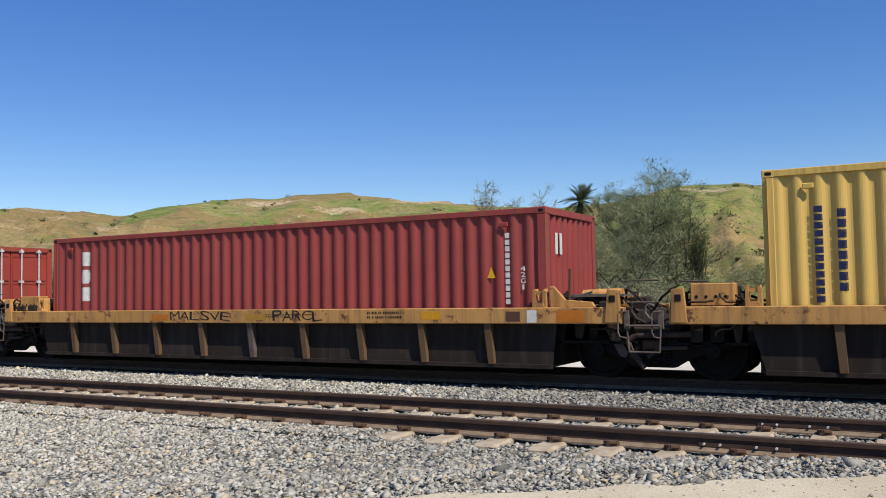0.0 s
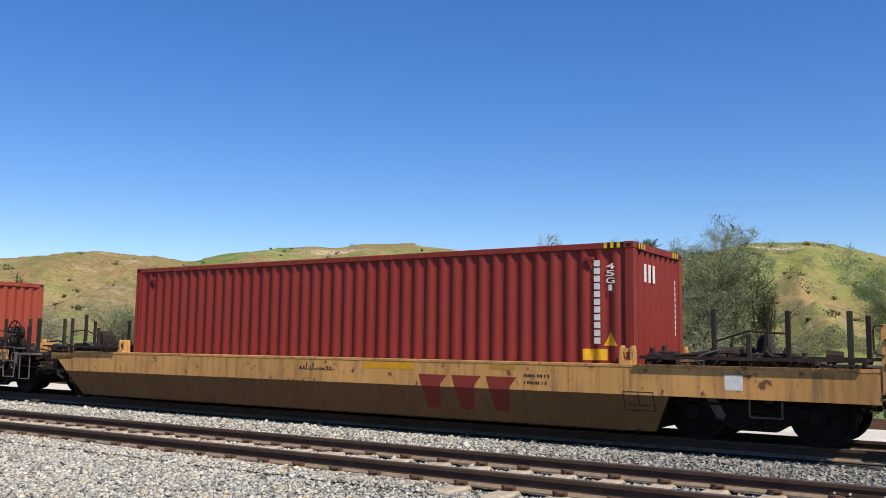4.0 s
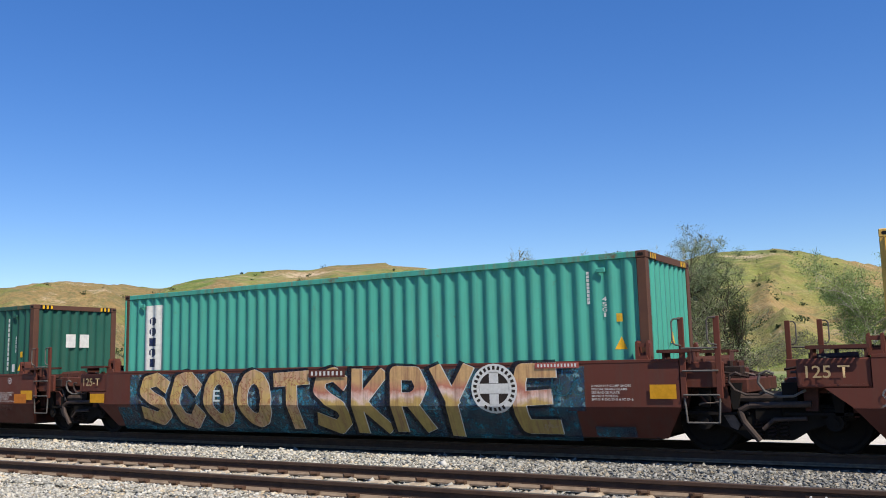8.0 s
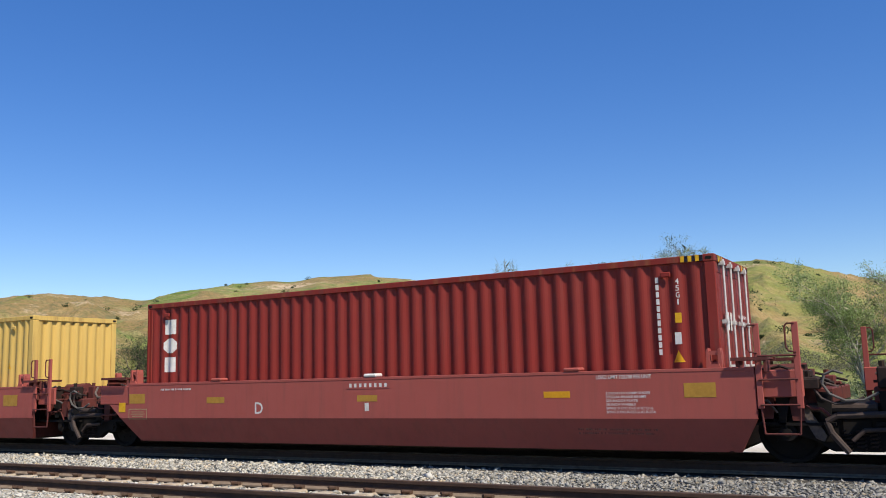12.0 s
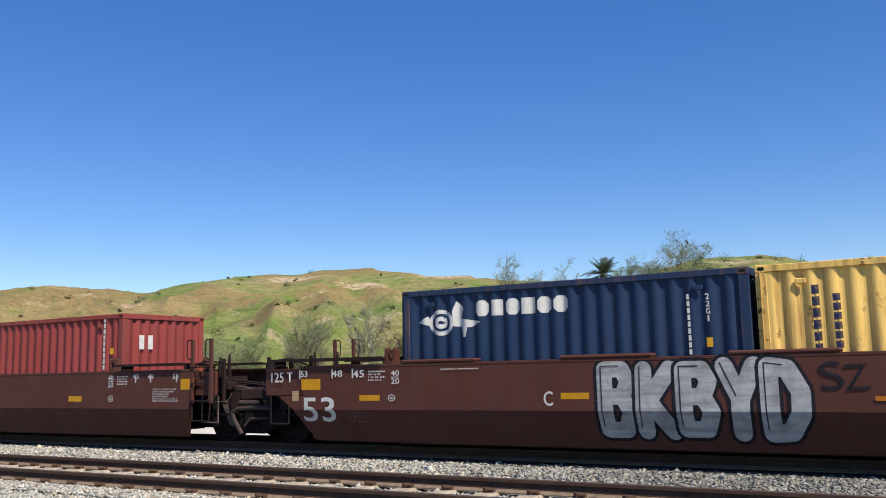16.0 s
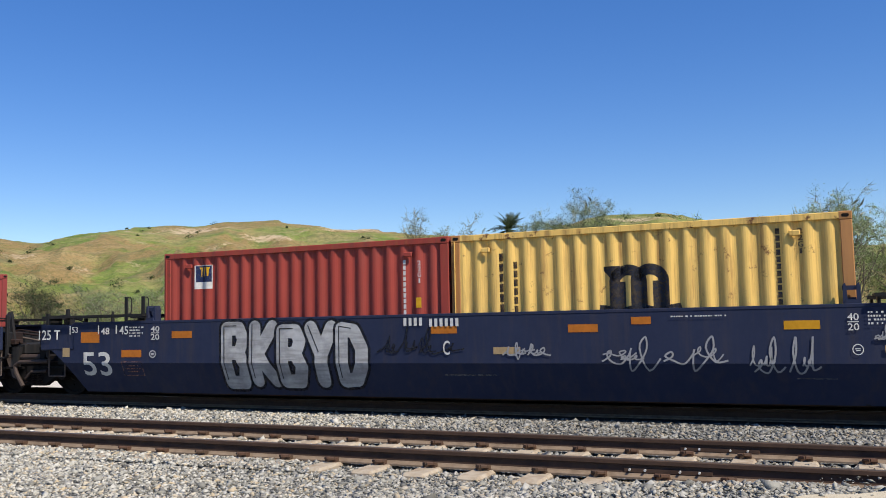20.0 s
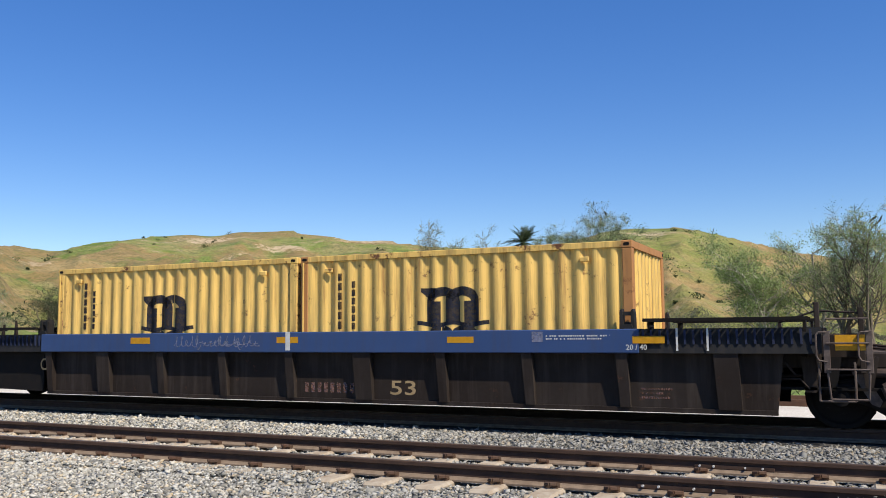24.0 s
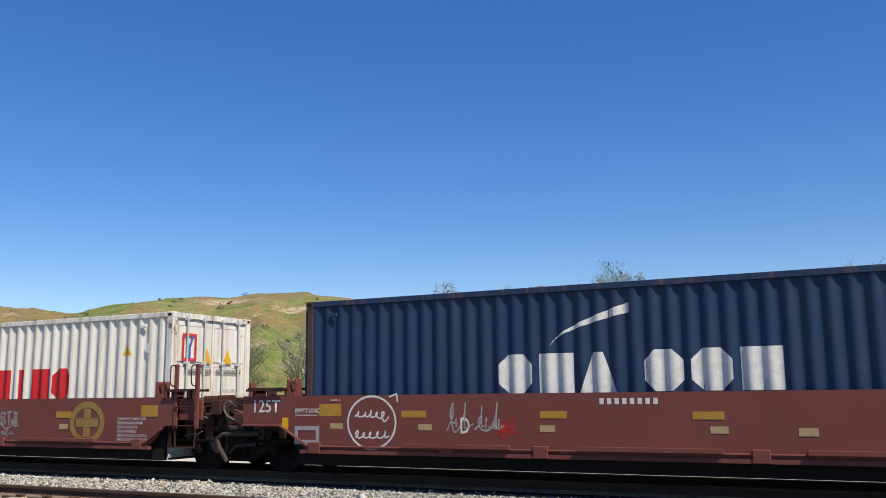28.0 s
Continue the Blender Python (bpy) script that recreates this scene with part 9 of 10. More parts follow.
for y in RAILS:
    r = tagged(new("rail", mesh_of("rail", rail_mesh(y))), "rust-brown steel rail fastened to concrete ties", "rail", "rails", "structure")
    r.data.materials.append(RAILM)
    hd = part("rail_head_top", box(bmesh.new(), -160, 140, y - 0.027, y + 0.027, -0.002, 0.003), HEADM, r, "worn running surface")
    for s in (-1, 1):
        part("rail_foot", section(bmesh.new(), [(y + s * p, q) for p, q in ((0.079, -0.176), (0.079, -0.158), (0.030, -0.142), (0.0165, -0.128), (0.009, -0.128), (0.009, -0.176))], -160, 140), FOOTM, r, "dust-coated rail foot")
    # joint bars and bolts near the crossing
    if y < 11:
        xj = -1.55 if y < 9 else -1.25
        for s in (-1, 1):
            part("joint_bar", bevelled(box(bmesh.new(), xj - 0.42, xj + 0.42, y + s * 0.016 - 0.006, y + s * 0.018 + 0.006, -0.125, -0.08), 0.004), RAILM, r)
        for k in (-0.36, -0.21, 0.12, 0.30):
            bm = rod(bmesh.new(), (xj + k, y - 0.06, -0.095), (xj + k, y - 0.03, -0.095), 0.012, 8)
            part("bolt", bm, M["galv"], r, "bright bolt head")


# a disused siding sunk in the dirt beyond the train
SIDEM = steel("siding_rust", (0.10, 0.055, 0.035), 0.85, 0, (0.06, 0.035, 0.025), 0.7, 4)
for y in (22.9, 24.4):
    sd_ = tagged(new("rail", mesh_of("rail", section(bmesh.new(), [(y - 0.05, -0.5), (y + 0.05, -0.5), (y + 0.035, -0.29), (y + 0.03, -0.28), (y - 0.03, -0.28), (y - 0.035, -0.29)], -200, 140))), "rust-brown rail of a disused siding sunk in dirt", "rail", "rails", "structure")
    sd_.data.materials.append(SIDEM)


def tie():
    bm = bevelled(box(bmesh.new(), -0.13, 0.13, -1.3, 1.3, -0.24, 0.0), 0.025)
    return bm


def clip():
    bm = bmesh.new()
    pipe(bm, [(-0.06, 0.0, 0.01), (-0.055, -0.07, 0.045), (0.0, -0.11, 0.05), (0.055, -0.07, 0.045), (0.06, 0.0, 0.01)], 0.019, 5)
    box(bm, -0.07, 0.07, -0.06, 0.01, -0.02, 0.05)
    return bm


tie_me, clip_me = mesh_of("tie", tie()), mesh_of("rail_clip", clip())
near_track = tagged(new("near_track_ties"), "row of concrete ties half buried in ballast", "railway ties", "", "structure")
far_track = tagged(new("far_track_ties"), "row of concrete ties with the train's shade put into their colour", "railway ties", "", "structure")
# far ties take the dark bed colour, which holds the train's shade
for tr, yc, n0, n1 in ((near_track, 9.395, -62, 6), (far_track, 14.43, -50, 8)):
    for i in range(n0, n1):
        x = 0.61 * i - 0.37
        r1 = random.Random(i * 7 + int(yc))
        tb = part("tie", tie_me, TIEM if yc < 10 else OIL_SHADEM, tr)
        tb.location = (x, yc + r1.uniform(-0.03, 0.03), -0.165 if yc < 10 else -0.2)
        tb.rotation_euler = (0, 0, r1.uniform(-0.01, 0.01))
        if yc < 10:
            for ry in (8.64, 10.15):
                for s in (-1, 1):
                    cl = part("rail_clip", clip_me, CLIPM, tb)
                    cl.parent = tr
                    cl.location = (x, ry + s * 0.07, -0.165)
                    if s > 0:
                        cl.rotation_euler = (0, 0, math.pi)

# ---------------------------------------------------------------- the road and its crossing
def along_road(s, off):
    """A place s metres along the road from the crossing, off metres towards the camera's side of its gravel edge."""
    return (-0.2 + 0.849 * s + 0.528 * off, 8.05 + 0.528 * s - 0.849 * off)


def road_mat():
    m, nd, ln, b = nodes_of("asphalt", 0.9)
    tc = nd.new("ShaderNodeTexCoord")
    v = tc.outputs["Object"]
    n1, n2 = noise_node(nd, ln, v, 0.5, 5), noise_node(nd, ln, v, 90, 3)
    col = ramp(nd, ln, n1, [(0.3, (0.37, 0.335, 0.275)), (0.55, (0.45, 0.41, 0.33)), (0.75, (0.50, 0.45, 0.35))])
    col = mix(nd, ln, ramp(nd, ln, n2, [(0.35, (0.5,)), (0.58, (0,))]), col, (0.17, 0.165, 0.15))
    # a damp stain by the edge line
    mp = nd.new("ShaderNodeMapping")
    mp.vector_type = "TEXTURE"
    x, y = along_road(-2.40, 2.22)
    mp.inputs["Location"].default_value = (x, y, -0.1)
    mp.inputs["Rotation"].default_value = (0, 0, math.atan2(0.528, 0.849))
    mp.inputs["Scale"].default_value = (0.46, 0.42, 5)
    ln.new(v, mp.inputs["Vector"])
    wl = nd.new("ShaderNodeVectorMath")
    wl.operation = "LENGTH"
    ln.new(mp.outputs["Vector"], wl.inputs[0])
    far = nd.new("ShaderNodeMath")
    far.operation = "MULTIPLY_ADD"
    ln.new(noise_node(nd, ln, v, 4.5, 5), far.inputs[0])
    far.inputs[1].default_value = 0.5
    hf = nd.new("ShaderNodeMath")
    hf.operation = "MULTIPLY"
    hf.inputs[1].default_value = 0.45
    ln.new(wl.outputs["Value"], hf.inputs[0])
    ln.new(hf.outputs[0], far.inputs[2])
    col = mix(nd, ln, ramp(nd, ln, far.outputs[0], [(0.62, (0.72,)), (0.68, (0.55,)), (0.72, (0,))]), col, (0.07, 0.065, 0.062))
    ln.new(col, b.inputs["Base Color"])
    bump(nd, ln, b, n2, 0.5, 0.006)
    return m


def shoulder_mat():
    m, nd, ln, b = nodes_of("sandy_shoulder", 0.95)
    tc = nd.new("ShaderNodeTexCoord")
    v = tc.outputs["Object"]
    n1, n2 = noise_node(nd, ln, v, 0.8, 6), noise_node(nd, ln, v, 70, 4)
    col = ramp(nd, ln, n1, [(0.3, (0.43, 0.37, 0.27)), (0.6, (0.56, 0.50, 0.38)), (0.8, (0.49, 0.44, 0.35))])
    col = mix(nd, ln, ramp(nd, ln, n2, [(0.35, (0.45,)), (0.55, (0,))]), col, (0.20, 0.17, 0.13))
    ln.new(col, b.inputs["Base Color"])
    bump(nd, ln, b, n2, 0.5, 0.008)
    return m


def strip(o0, o1, s0, s1, lift, wob=0.0, n=60):
    bm = bmesh.new()
    prev = None
    r1 = random.Random(5)
    for i in range(n + 1):
        s = s0 + (s1 - s0) * i / n
        row = []
        for o in (o0 + r1.uniform(-wob, wob), o1):
            x, y = along_road(s, o)
            row.append(bm.verts.new((x, y, road_z(x, y) + lift)))
        if prev:
            bm.faces.new((prev[0], row[0], row[1], prev[1]))
        prev = row
    bmesh.ops.recalc_face_normals(bm, faces=list(bm.faces))
    if bm.faces[:][0].normal.z < 0:
        bmesh.ops.reverse_faces(bm, faces=list(bm.faces))
    return bm


setting("road_shoulder", strip(0.5, 1.50, -30, 0.3, 0.0, 0.07, 90), shoulder_mat(), "pale sandy road shoulder strewn with grit", "road shoulder")
ROADM = road_mat()
setting("road", strip(1.48, 11.5, -30, 0.6, 0.003), ROADM, "weathered grey asphalt road running up to the tracks", "road")
setting("road_line", strip(1.42, 1.54, -30, -0.5, 0.0055), flat_paint("road_paint", (0.74, 0.70, 0.58), 0.7, 0.3), "worn white edge line on the asphalt", "road marking")
stones("road_grit", 9000, -16, 1.5, 0.5, 8.5, 0.008, 21, lambda x, y: -1.65 < road_side(x, y) < 0.1, road_z)
stones("road_grit", 1500, -16, 1.5, 0.5, 8.5, 0.02, 22, lambda x, y: -0.55 < road_side(x, y) < 0.1, road_z)
# crossing panels between and beside the rails
for y0, y1 in ((7.6, 8.54), (8.76, 10.05), (10.27, 13.58), (13.79, 15.08), (15.3, 18.2)):
    p = setting("crossing_panel", bevelled(box(bmesh.new(), 1.3, 12.0, y0, y1, -0.24, -0.008), 0.02), PANELM, "dark timber crossing panel laid level with the rails", "crossing panel")
# ---------------------------------------------------------------- hills
HILLS = ((-54.4, 0.98, 4.3), (-45.0, 0.80, 4.4), (-35.9, 2.40, 8.7), (-28.6, 0.23, 1.4), (-24.2, 0.86, 5.8), (-11.25, 2.73, 8.3))


def skyline(az):
    e = 3.77 - 0.014 * max(-75, min(az, 0))
    return e + sum(a * math.exp(-((az - c) / w) ** 2) for c, a, w in HILLS)


def hill_place(az, r):
    return (r * math.sin(radians(az)), r * math.cos(radians(az)))


def hill_height(az, r):
    """Slope that climbs to the ridge, cut by gullies."""
    x, y = hill_place(az, r)
    ridge = 430 + 60 * math.sin(az * 0.12)
    top = ridge * math.tan(radians(skyline(az))) + 1.4
    k = (r - 95) / (ridge - 95)
    if k <= 0:
        return -0.7
    if k > 1:
        return top * max(0.0, 1 - (k - 1) * 1.6) - 0.7
    s = k ** 1.32
    gully = noise.noise((x * 0.016, y * 0.016, 3.0)) * 12 - abs(noise.noise((x * 0.03, y * 0.03, 8.0))) * 11 + noise.noise((x * 0.09, y * 0.09, 4.0)) * 2.6
    gully -= abs(noise.noise((az * 0.21, r * 0.006, 6.0))) * 13 + abs(noise.noise((az * 0.55, r * 0.011, 2.0))) * 3 - 4
    gully += noise.noise((x * 0.21, y * 0.21, 9.0)) * 1.1
    return top * s + gully * 4 * k * (1 - k) * 0.8 - 0.7 * (1 - k) + (noise.noise((x * 0.06, y * 0.06, 1.0)) * 1.2 if k > 0.9 else 0)


def hill_mat():
    m, nd, ln, b = nodes_of("hill_grass", 1.0)
    tc = nd.new("ShaderNodeTexCoord")
    v = tc.outputs["Object"]
    big, mid, fine = noise_node(nd, ln, v, 0.016, 6, 0.65), noise_node(nd, ln, v, 0.06, 8, 0.75), noise_node(nd, ln, v, 0.75, 6, 0.8)
    col = ramp(nd, ln, mid, [(0.38, (0.105, 0.165, 0.03)), (0.5, (0.175, 0.235, 0.05)), (0.62, (0.28, 0.285, 0.095))])
    # patches of dry brown brush, tan grass and bare pale soil
    bare = noise_node(nd, ln, v, 0.04, 9, 0.78)
    col = mix(nd, ln, ramp(nd, ln, big, [(0.48, (0,)), (0.55, (0.85,))]), col, (0.31, 0.19, 0.09))
    tan = noise_node(nd, ln, v, 0.034, 8, 0.75)
    col = mix(nd, ln, ramp(nd, ln, tan, [(0.49, (0,)), (0.58, (0.6,))]), col, (0.37, 0.28, 0.135))
    # cattle terraces follow the contours as thin paler and darker bands
    terrace = noise_node(nd, ln, coords(nd, ln, (0.035, 0.035, 0.75), False), 1.0, 6, 0.7)
    col = mix(nd, ln, ramp(nd, ln, terrace, [(0.53, (0,)), (0.60, (0.38,))]), col, (0.40, 0.30, 0.15))
    col = mix(nd, ln, ramp(nd, ln, terrace, [(0.38, (0.5,)), (0.45, (0,))]), col, (0.17, 0.205, 0.045))
    col = mix(nd, ln, ramp(nd, ln, bare, [(0.585, (0,)), (0.63, (0.8,))]), col, (0.50, 0.385, 0.25))
    col = mix(nd, ln, ramp(nd, ln, fine, [(0.47, (0,)), (0.60, (0.6,))]), col, (0.085, 0.10, 0.034))
    # the spur beyond the crossing is drier than the slopes behind it
    sep = nd.new("ShaderNodeSeparateXYZ")
    ln.new(v, sep.inputs[0])
    dry = nd.new("ShaderNodeMath")
    dry.operation = "MULTIPLY_ADD"
    dry.inputs[1].default_value, dry.inputs[2].default_value = 0.008, 0.9
    ln.new(sep.outputs[0], dry.inputs[0])
    wet = nd.new("ShaderNodeMath")
    wet.operation = "ADD"
    ln.new(dry.outputs[0], wet.inputs[0])
    ln.new(terrace, wet.inputs[1])
    col = mix(nd, ln, ramp(nd, ln, wet.outputs[0], [(0.70, (0,)), (1.04, (0.26,))]), col, (0.36, 0.235, 0.10))
    # low sagebrush in grey-green drifts
    sage = noise_node(nd, ln, v, 0.13, 9, 0.8)
    col = mix(nd, ln, ramp(nd, ln, sage, [(0.53, (0,)), (0.60, (0.6,))]), col, (0.12, 0.135, 0.06))
    # greener grass at the foot, drier and browner higher up
    up = nd.new("ShaderNodeMath")
    up.operation = "MULTIPLY_ADD"
    up.inputs[1].default_value = 0.018
    ln.new(sep.outputs[2], up.inputs[0])
    ln.new(bare, up.inputs[2])
    col = mix(nd, ln, ramp(nd, ln, up.outputs[0], [(0.46, (0.75,)), (0.62, (0,))]), col, (0.18, 0.235, 0.055))
    col = mix(nd, ln, ramp(nd, ln, up.outputs[0], [(1.05, (0,)), (1.35, (0.3,))]), col, (0.31, 0.215, 0.10))
    # bare cliffs under the crest
    rough = noise_node(nd, ln, v, 0.26, 8, 0.85)
    flat = nd.new("ShaderNodeVectorMath")
    flat.operation = "MULTIPLY"
    flat.inputs[1].default_value = (1, 1, 4)
    ln.new(v, flat.inputs[0])
    for az_, el_, size in ((-30.9, 0.955, 16), (-29.6, 0.95, 13), (-40.3, 0.93, 15), (-38.9, 0.90, 12), (-35.5, 0.80, 12), (-11.8, 0.92, 15)):
        r_ = 95 + (335 + 60 * math.sin(az_ * 0.12)) * el_
        x_, y_ = hill_place(az_, r_)
        di = nd.new("ShaderNodeVectorMath")
        di.operation = "DISTANCE"
        di.inputs[1].default_value = (x_, y_, hill_height(az_, r_) * 4)
        ln.new(flat.outputs[0], di.inputs[0])
        dv = nd.new("ShaderNodeMath")
        dv.operation = "DIVIDE"
        dv.inputs[1].default_value = size
        ln.new(di.outputs["Value"], dv.inputs[0])
        mu = nd.new("ShaderNodeMath")
        mu.operation = "MULTIPLY_ADD"
        mu.inputs[1].default_value = 7.0
        ln.new(rough, mu.inputs[0])
        ln.new(dv.outputs[0], mu.inputs[2])
        sc = nd.new("ShaderNodeMath")
        sc.operation = "MULTIPLY"
        sc.inputs[1].default_value = 0.142
        ln.new(mu.outputs[0], sc.inputs[0])
        col = mix(nd, ln, ramp(nd, ln, sc.outputs[0], [(0.55, (0.8,)), (0.63, (0,))]), col, (0.54, 0.42, 0.285))
    ln.new(col, b.inputs["Base Color"])
    rel = nd.new("ShaderNodeMath")
    rel.operation = "MULTIPLY_ADD"
    rel.inputs[1].default_value = 0.22
    ln.new(fine, rel.inputs[0])
    ln.new(mid, rel.inputs[2])
    bump(nd, ln, b, rel.outputs[0], 0.7, 4.0)
    return m


bm = bmesh.new()
azs = [-110 + 0.6 * i for i in range(70)] + [-68 + 0.24 * i for i in range(334)] + [12.2 + 0.8 * i for i in range(54)]
rs = [90 + 4.5 * i for i in range(78)] + [445 + 12 * i for i in range(24)]
rows = []
for r in rs:
    rows.append([bm.verts.new((*hill_place(a, r), hill_height(a, r))) for a in azs])
for r0, r1 in zip(rows, rows[1:]):
    for i in range(len(azs) - 1):
        bm.faces.new((r0[i], r1[i], r1[i + 1], r0[i + 1]))
for f in bm.faces:
    f.smooth = True
bmesh.ops.recalc_face_normals(bm, faces=list(bm.faces))
setting("hills", bm, hill_mat(), "rolling spring hills, green grass with ochre bare patches", "hills")


# ---------------------------------------------------------------- trees and scrub
def leaf_mat(name, a, b_):
    m, nd, ln, b = nodes_of(name, 0.7)
    geo = nd.new("ShaderNodeNewGeometry")
    ln.new(ramp(nd, ln, geo.outputs["Random Per Island"], [(0.0, a), (0.6, b_), (1.0, tuple(c * 1.3 for c in b_))]), b.inputs["Base Color"])
    tr = nd.new("ShaderNodeBsdfTranslucent")
    ln.new(b.inputs["Base Color"].links[0].from_socket, tr.inputs[0])
    mx = nd.new("ShaderNodeMixShader")
    mx.inputs[0].default_value = 0.45
    ln.new(b.outputs[0], mx.inputs[1])
    ln.new(tr.outputs[0], mx.inputs[2])
    ln.new(mx.outputs[0], nd["Material Output"].inputs[0])
    return m


BARK = steel("bark", (0.16, 0.13, 0.10), 0.95, 0, (0.07, 0.055, 0.045), 0.7, 5)
DARKBARK = steel("dark_bark", (0.05, 0.038, 0.03), 0.95, 0, (0.025, 0.02, 0.016), 0.7, 5)
PALE = steel("pale_bark", (0.42, 0.38, 0.32), 0.95, 0, (0.2, 0.17, 0.14), 0.6, 5)
TWIG = {"grey": steel("green_twig", (0.26, 0.255, 0.17), 0.9, 0, (0.14, 0.14, 0.085), 0.5), "dry": steel("grey_twig", (0.34, 0.325, 0.25), 0.9, 0, (0.24, 0.225, 0.17), 0.5), "dark": steel("dark_twig", (0.05, 0.055, 0.03), 0.9, 0, (0.03, 0.03, 0.02), 0.5)}
LEAF = {"grey": leaf_mat("willow_leaf", (0.15, 0.19, 0.085), (0.24, 0.285, 0.14)), "fresh": leaf_mat("fresh_leaf", (0.16, 0.225, 0.075), (0.27, 0.355, 0.14)),
        "dark": leaf_mat("dark_leaf", (0.04, 0.06, 0.025), (0.08, 0.11, 0.045)), "dry": leaf_mat("dry_twig", (0.19, 0.18, 0.115), (0.29, 0.275, 0.185)),
        "brush": leaf_mat("brush_leaf", (0.11, 0.125, 0.06), (0.21, 0.22, 0.11)), "bank": leaf_mat("bank_brush", (0.10, 0.10, 0.065), (0.18, 0.17, 0.12)), "palm": leaf_mat("palm_frond", (0.03, 0.045, 0.02), (0.07, 0.09, 0.04))}


def quads(name, centres, sizes, rng, mat, stretch=1.6):
    """Many small leaf faces at random tilts."""
    n = len(centres)
    d = rng.normal(size=(n, 3))
    d /= np.linalg.norm(d, axis=1)[:, None]
    e = np.cross(d, rng.normal(size=(n, 3)))
    e /= np.linalg.norm(e, axis=1)[:, None]
    d, e = d * sizes[:, None] * stretch, e * sizes[:, None]
    out = np.stack([centres - d * 0.5, centres + e * 0.4, centres + d * 0.5, centres - e * 0.4], 1).reshape(-1, 3)
    me = bpy.data.meshes.new(name)
    me.vertices.add(4 * n)
    me.vertices.foreach_set("co", out.ravel())
    me.loops.add(4 * n)
    me.loops.foreach_set("vertex_index", np.arange(4 * n, dtype=np.int32))
    me.polygons.add(n)
    me.polygons.foreach_set("loop_start", np.arange(0, 4 * n, 4, dtype=np.int32))
    me.update(calc_edges=True)
    me.materials.append(mat)
    return me


def slivers(name, starts, along, rng, width):
    """Thin tapering twigs."""
    n = len(starts)
    side = np.cross(along, rng.normal(size=(n, 3)))
    side *= width / np.linalg.norm(side, axis=1)[:, None]
    bend = starts + along * 0.5 + rng.normal(size=(n, 3)) * 0.05
    out = np.stack([starts - side, starts + side, bend + side * 0.7, starts + along, bend - side * 0.7], 1).reshape(-1, 3)
    me = bpy.data.meshes.new(name)
    me.vertices.add(5 * n)
    me.vertices.foreach_set("co", out.ravel())
    me.loops.add(5 * n)
    me.loops.foreach_set("vertex_index", np.arange(5 * n, dtype=np.int32))
    me.polygons.add(n)
    me.polygons.foreach_set("loop_start", np.arange(0, 5 * n, 5, dtype=np.int32))
    me.update(calc_edges=True)
    return me


def limbs(name, segs):
    """Tapered four-sided limbs, one tube for each stretch of branch."""
    a = np.array([p for p, _, _, _ in segs])
    b_ = np.array([q for _, q, _, _ in segs])
    d = b_ - a
    d /= np.linalg.norm(d, axis=1)[:, None] + 1e-9
    ref = np.where(np.abs(d[:, 2:3]) < 0.9, np.array([[0.0, 0.0, 1.0]]), np.array([[1.0, 0.0, 0.0]]))
    e = np.cross(d, ref)
    e /= np.linalg.norm(e, axis=1)[:, None] + 1e-9
    f = np.cross(d, e)
    ring_ = [(math.cos(k * 1.5708), math.sin(k * 1.5708)) for k in range(4)]
    r0, r1 = np.array([g[2] for g in segs])[:, None], np.array([g[3] for g in segs])[:, None]
    pts = [a + (e * c + f * w) * r0 for c, w in ring_] + [b_ + (e * c + f * w) * r1 for c, w in ring_]
    co = np.stack(pts, 1).reshape(-1, 3)
    quad = np.array([(k, (k + 1) % 4, 4 + (k + 1) % 4, 4 + k) for k in range(4)])
    idx = (quad[None] + 8 * np.arange(len(segs))[:, None, None]).reshape(-1)
    me = bpy.data.meshes.new(name)
    me.vertices.add(len(co))
    me.vertices.foreach_set("co", co.ravel())
    me.loops.add(len(idx))
    me.loops.foreach_set("vertex_index", idx.astype(np.int32))
    me.polygons.add(len(idx) // 4)
    me.polygons.foreach_set("loop_start", np.arange(0, len(idx), 4, dtype=np.int32))
    me.polygons.foreach_set("use_smooth", np.ones(len(idx) // 4, bool))
    me.update(calc_edges=True)
    return me


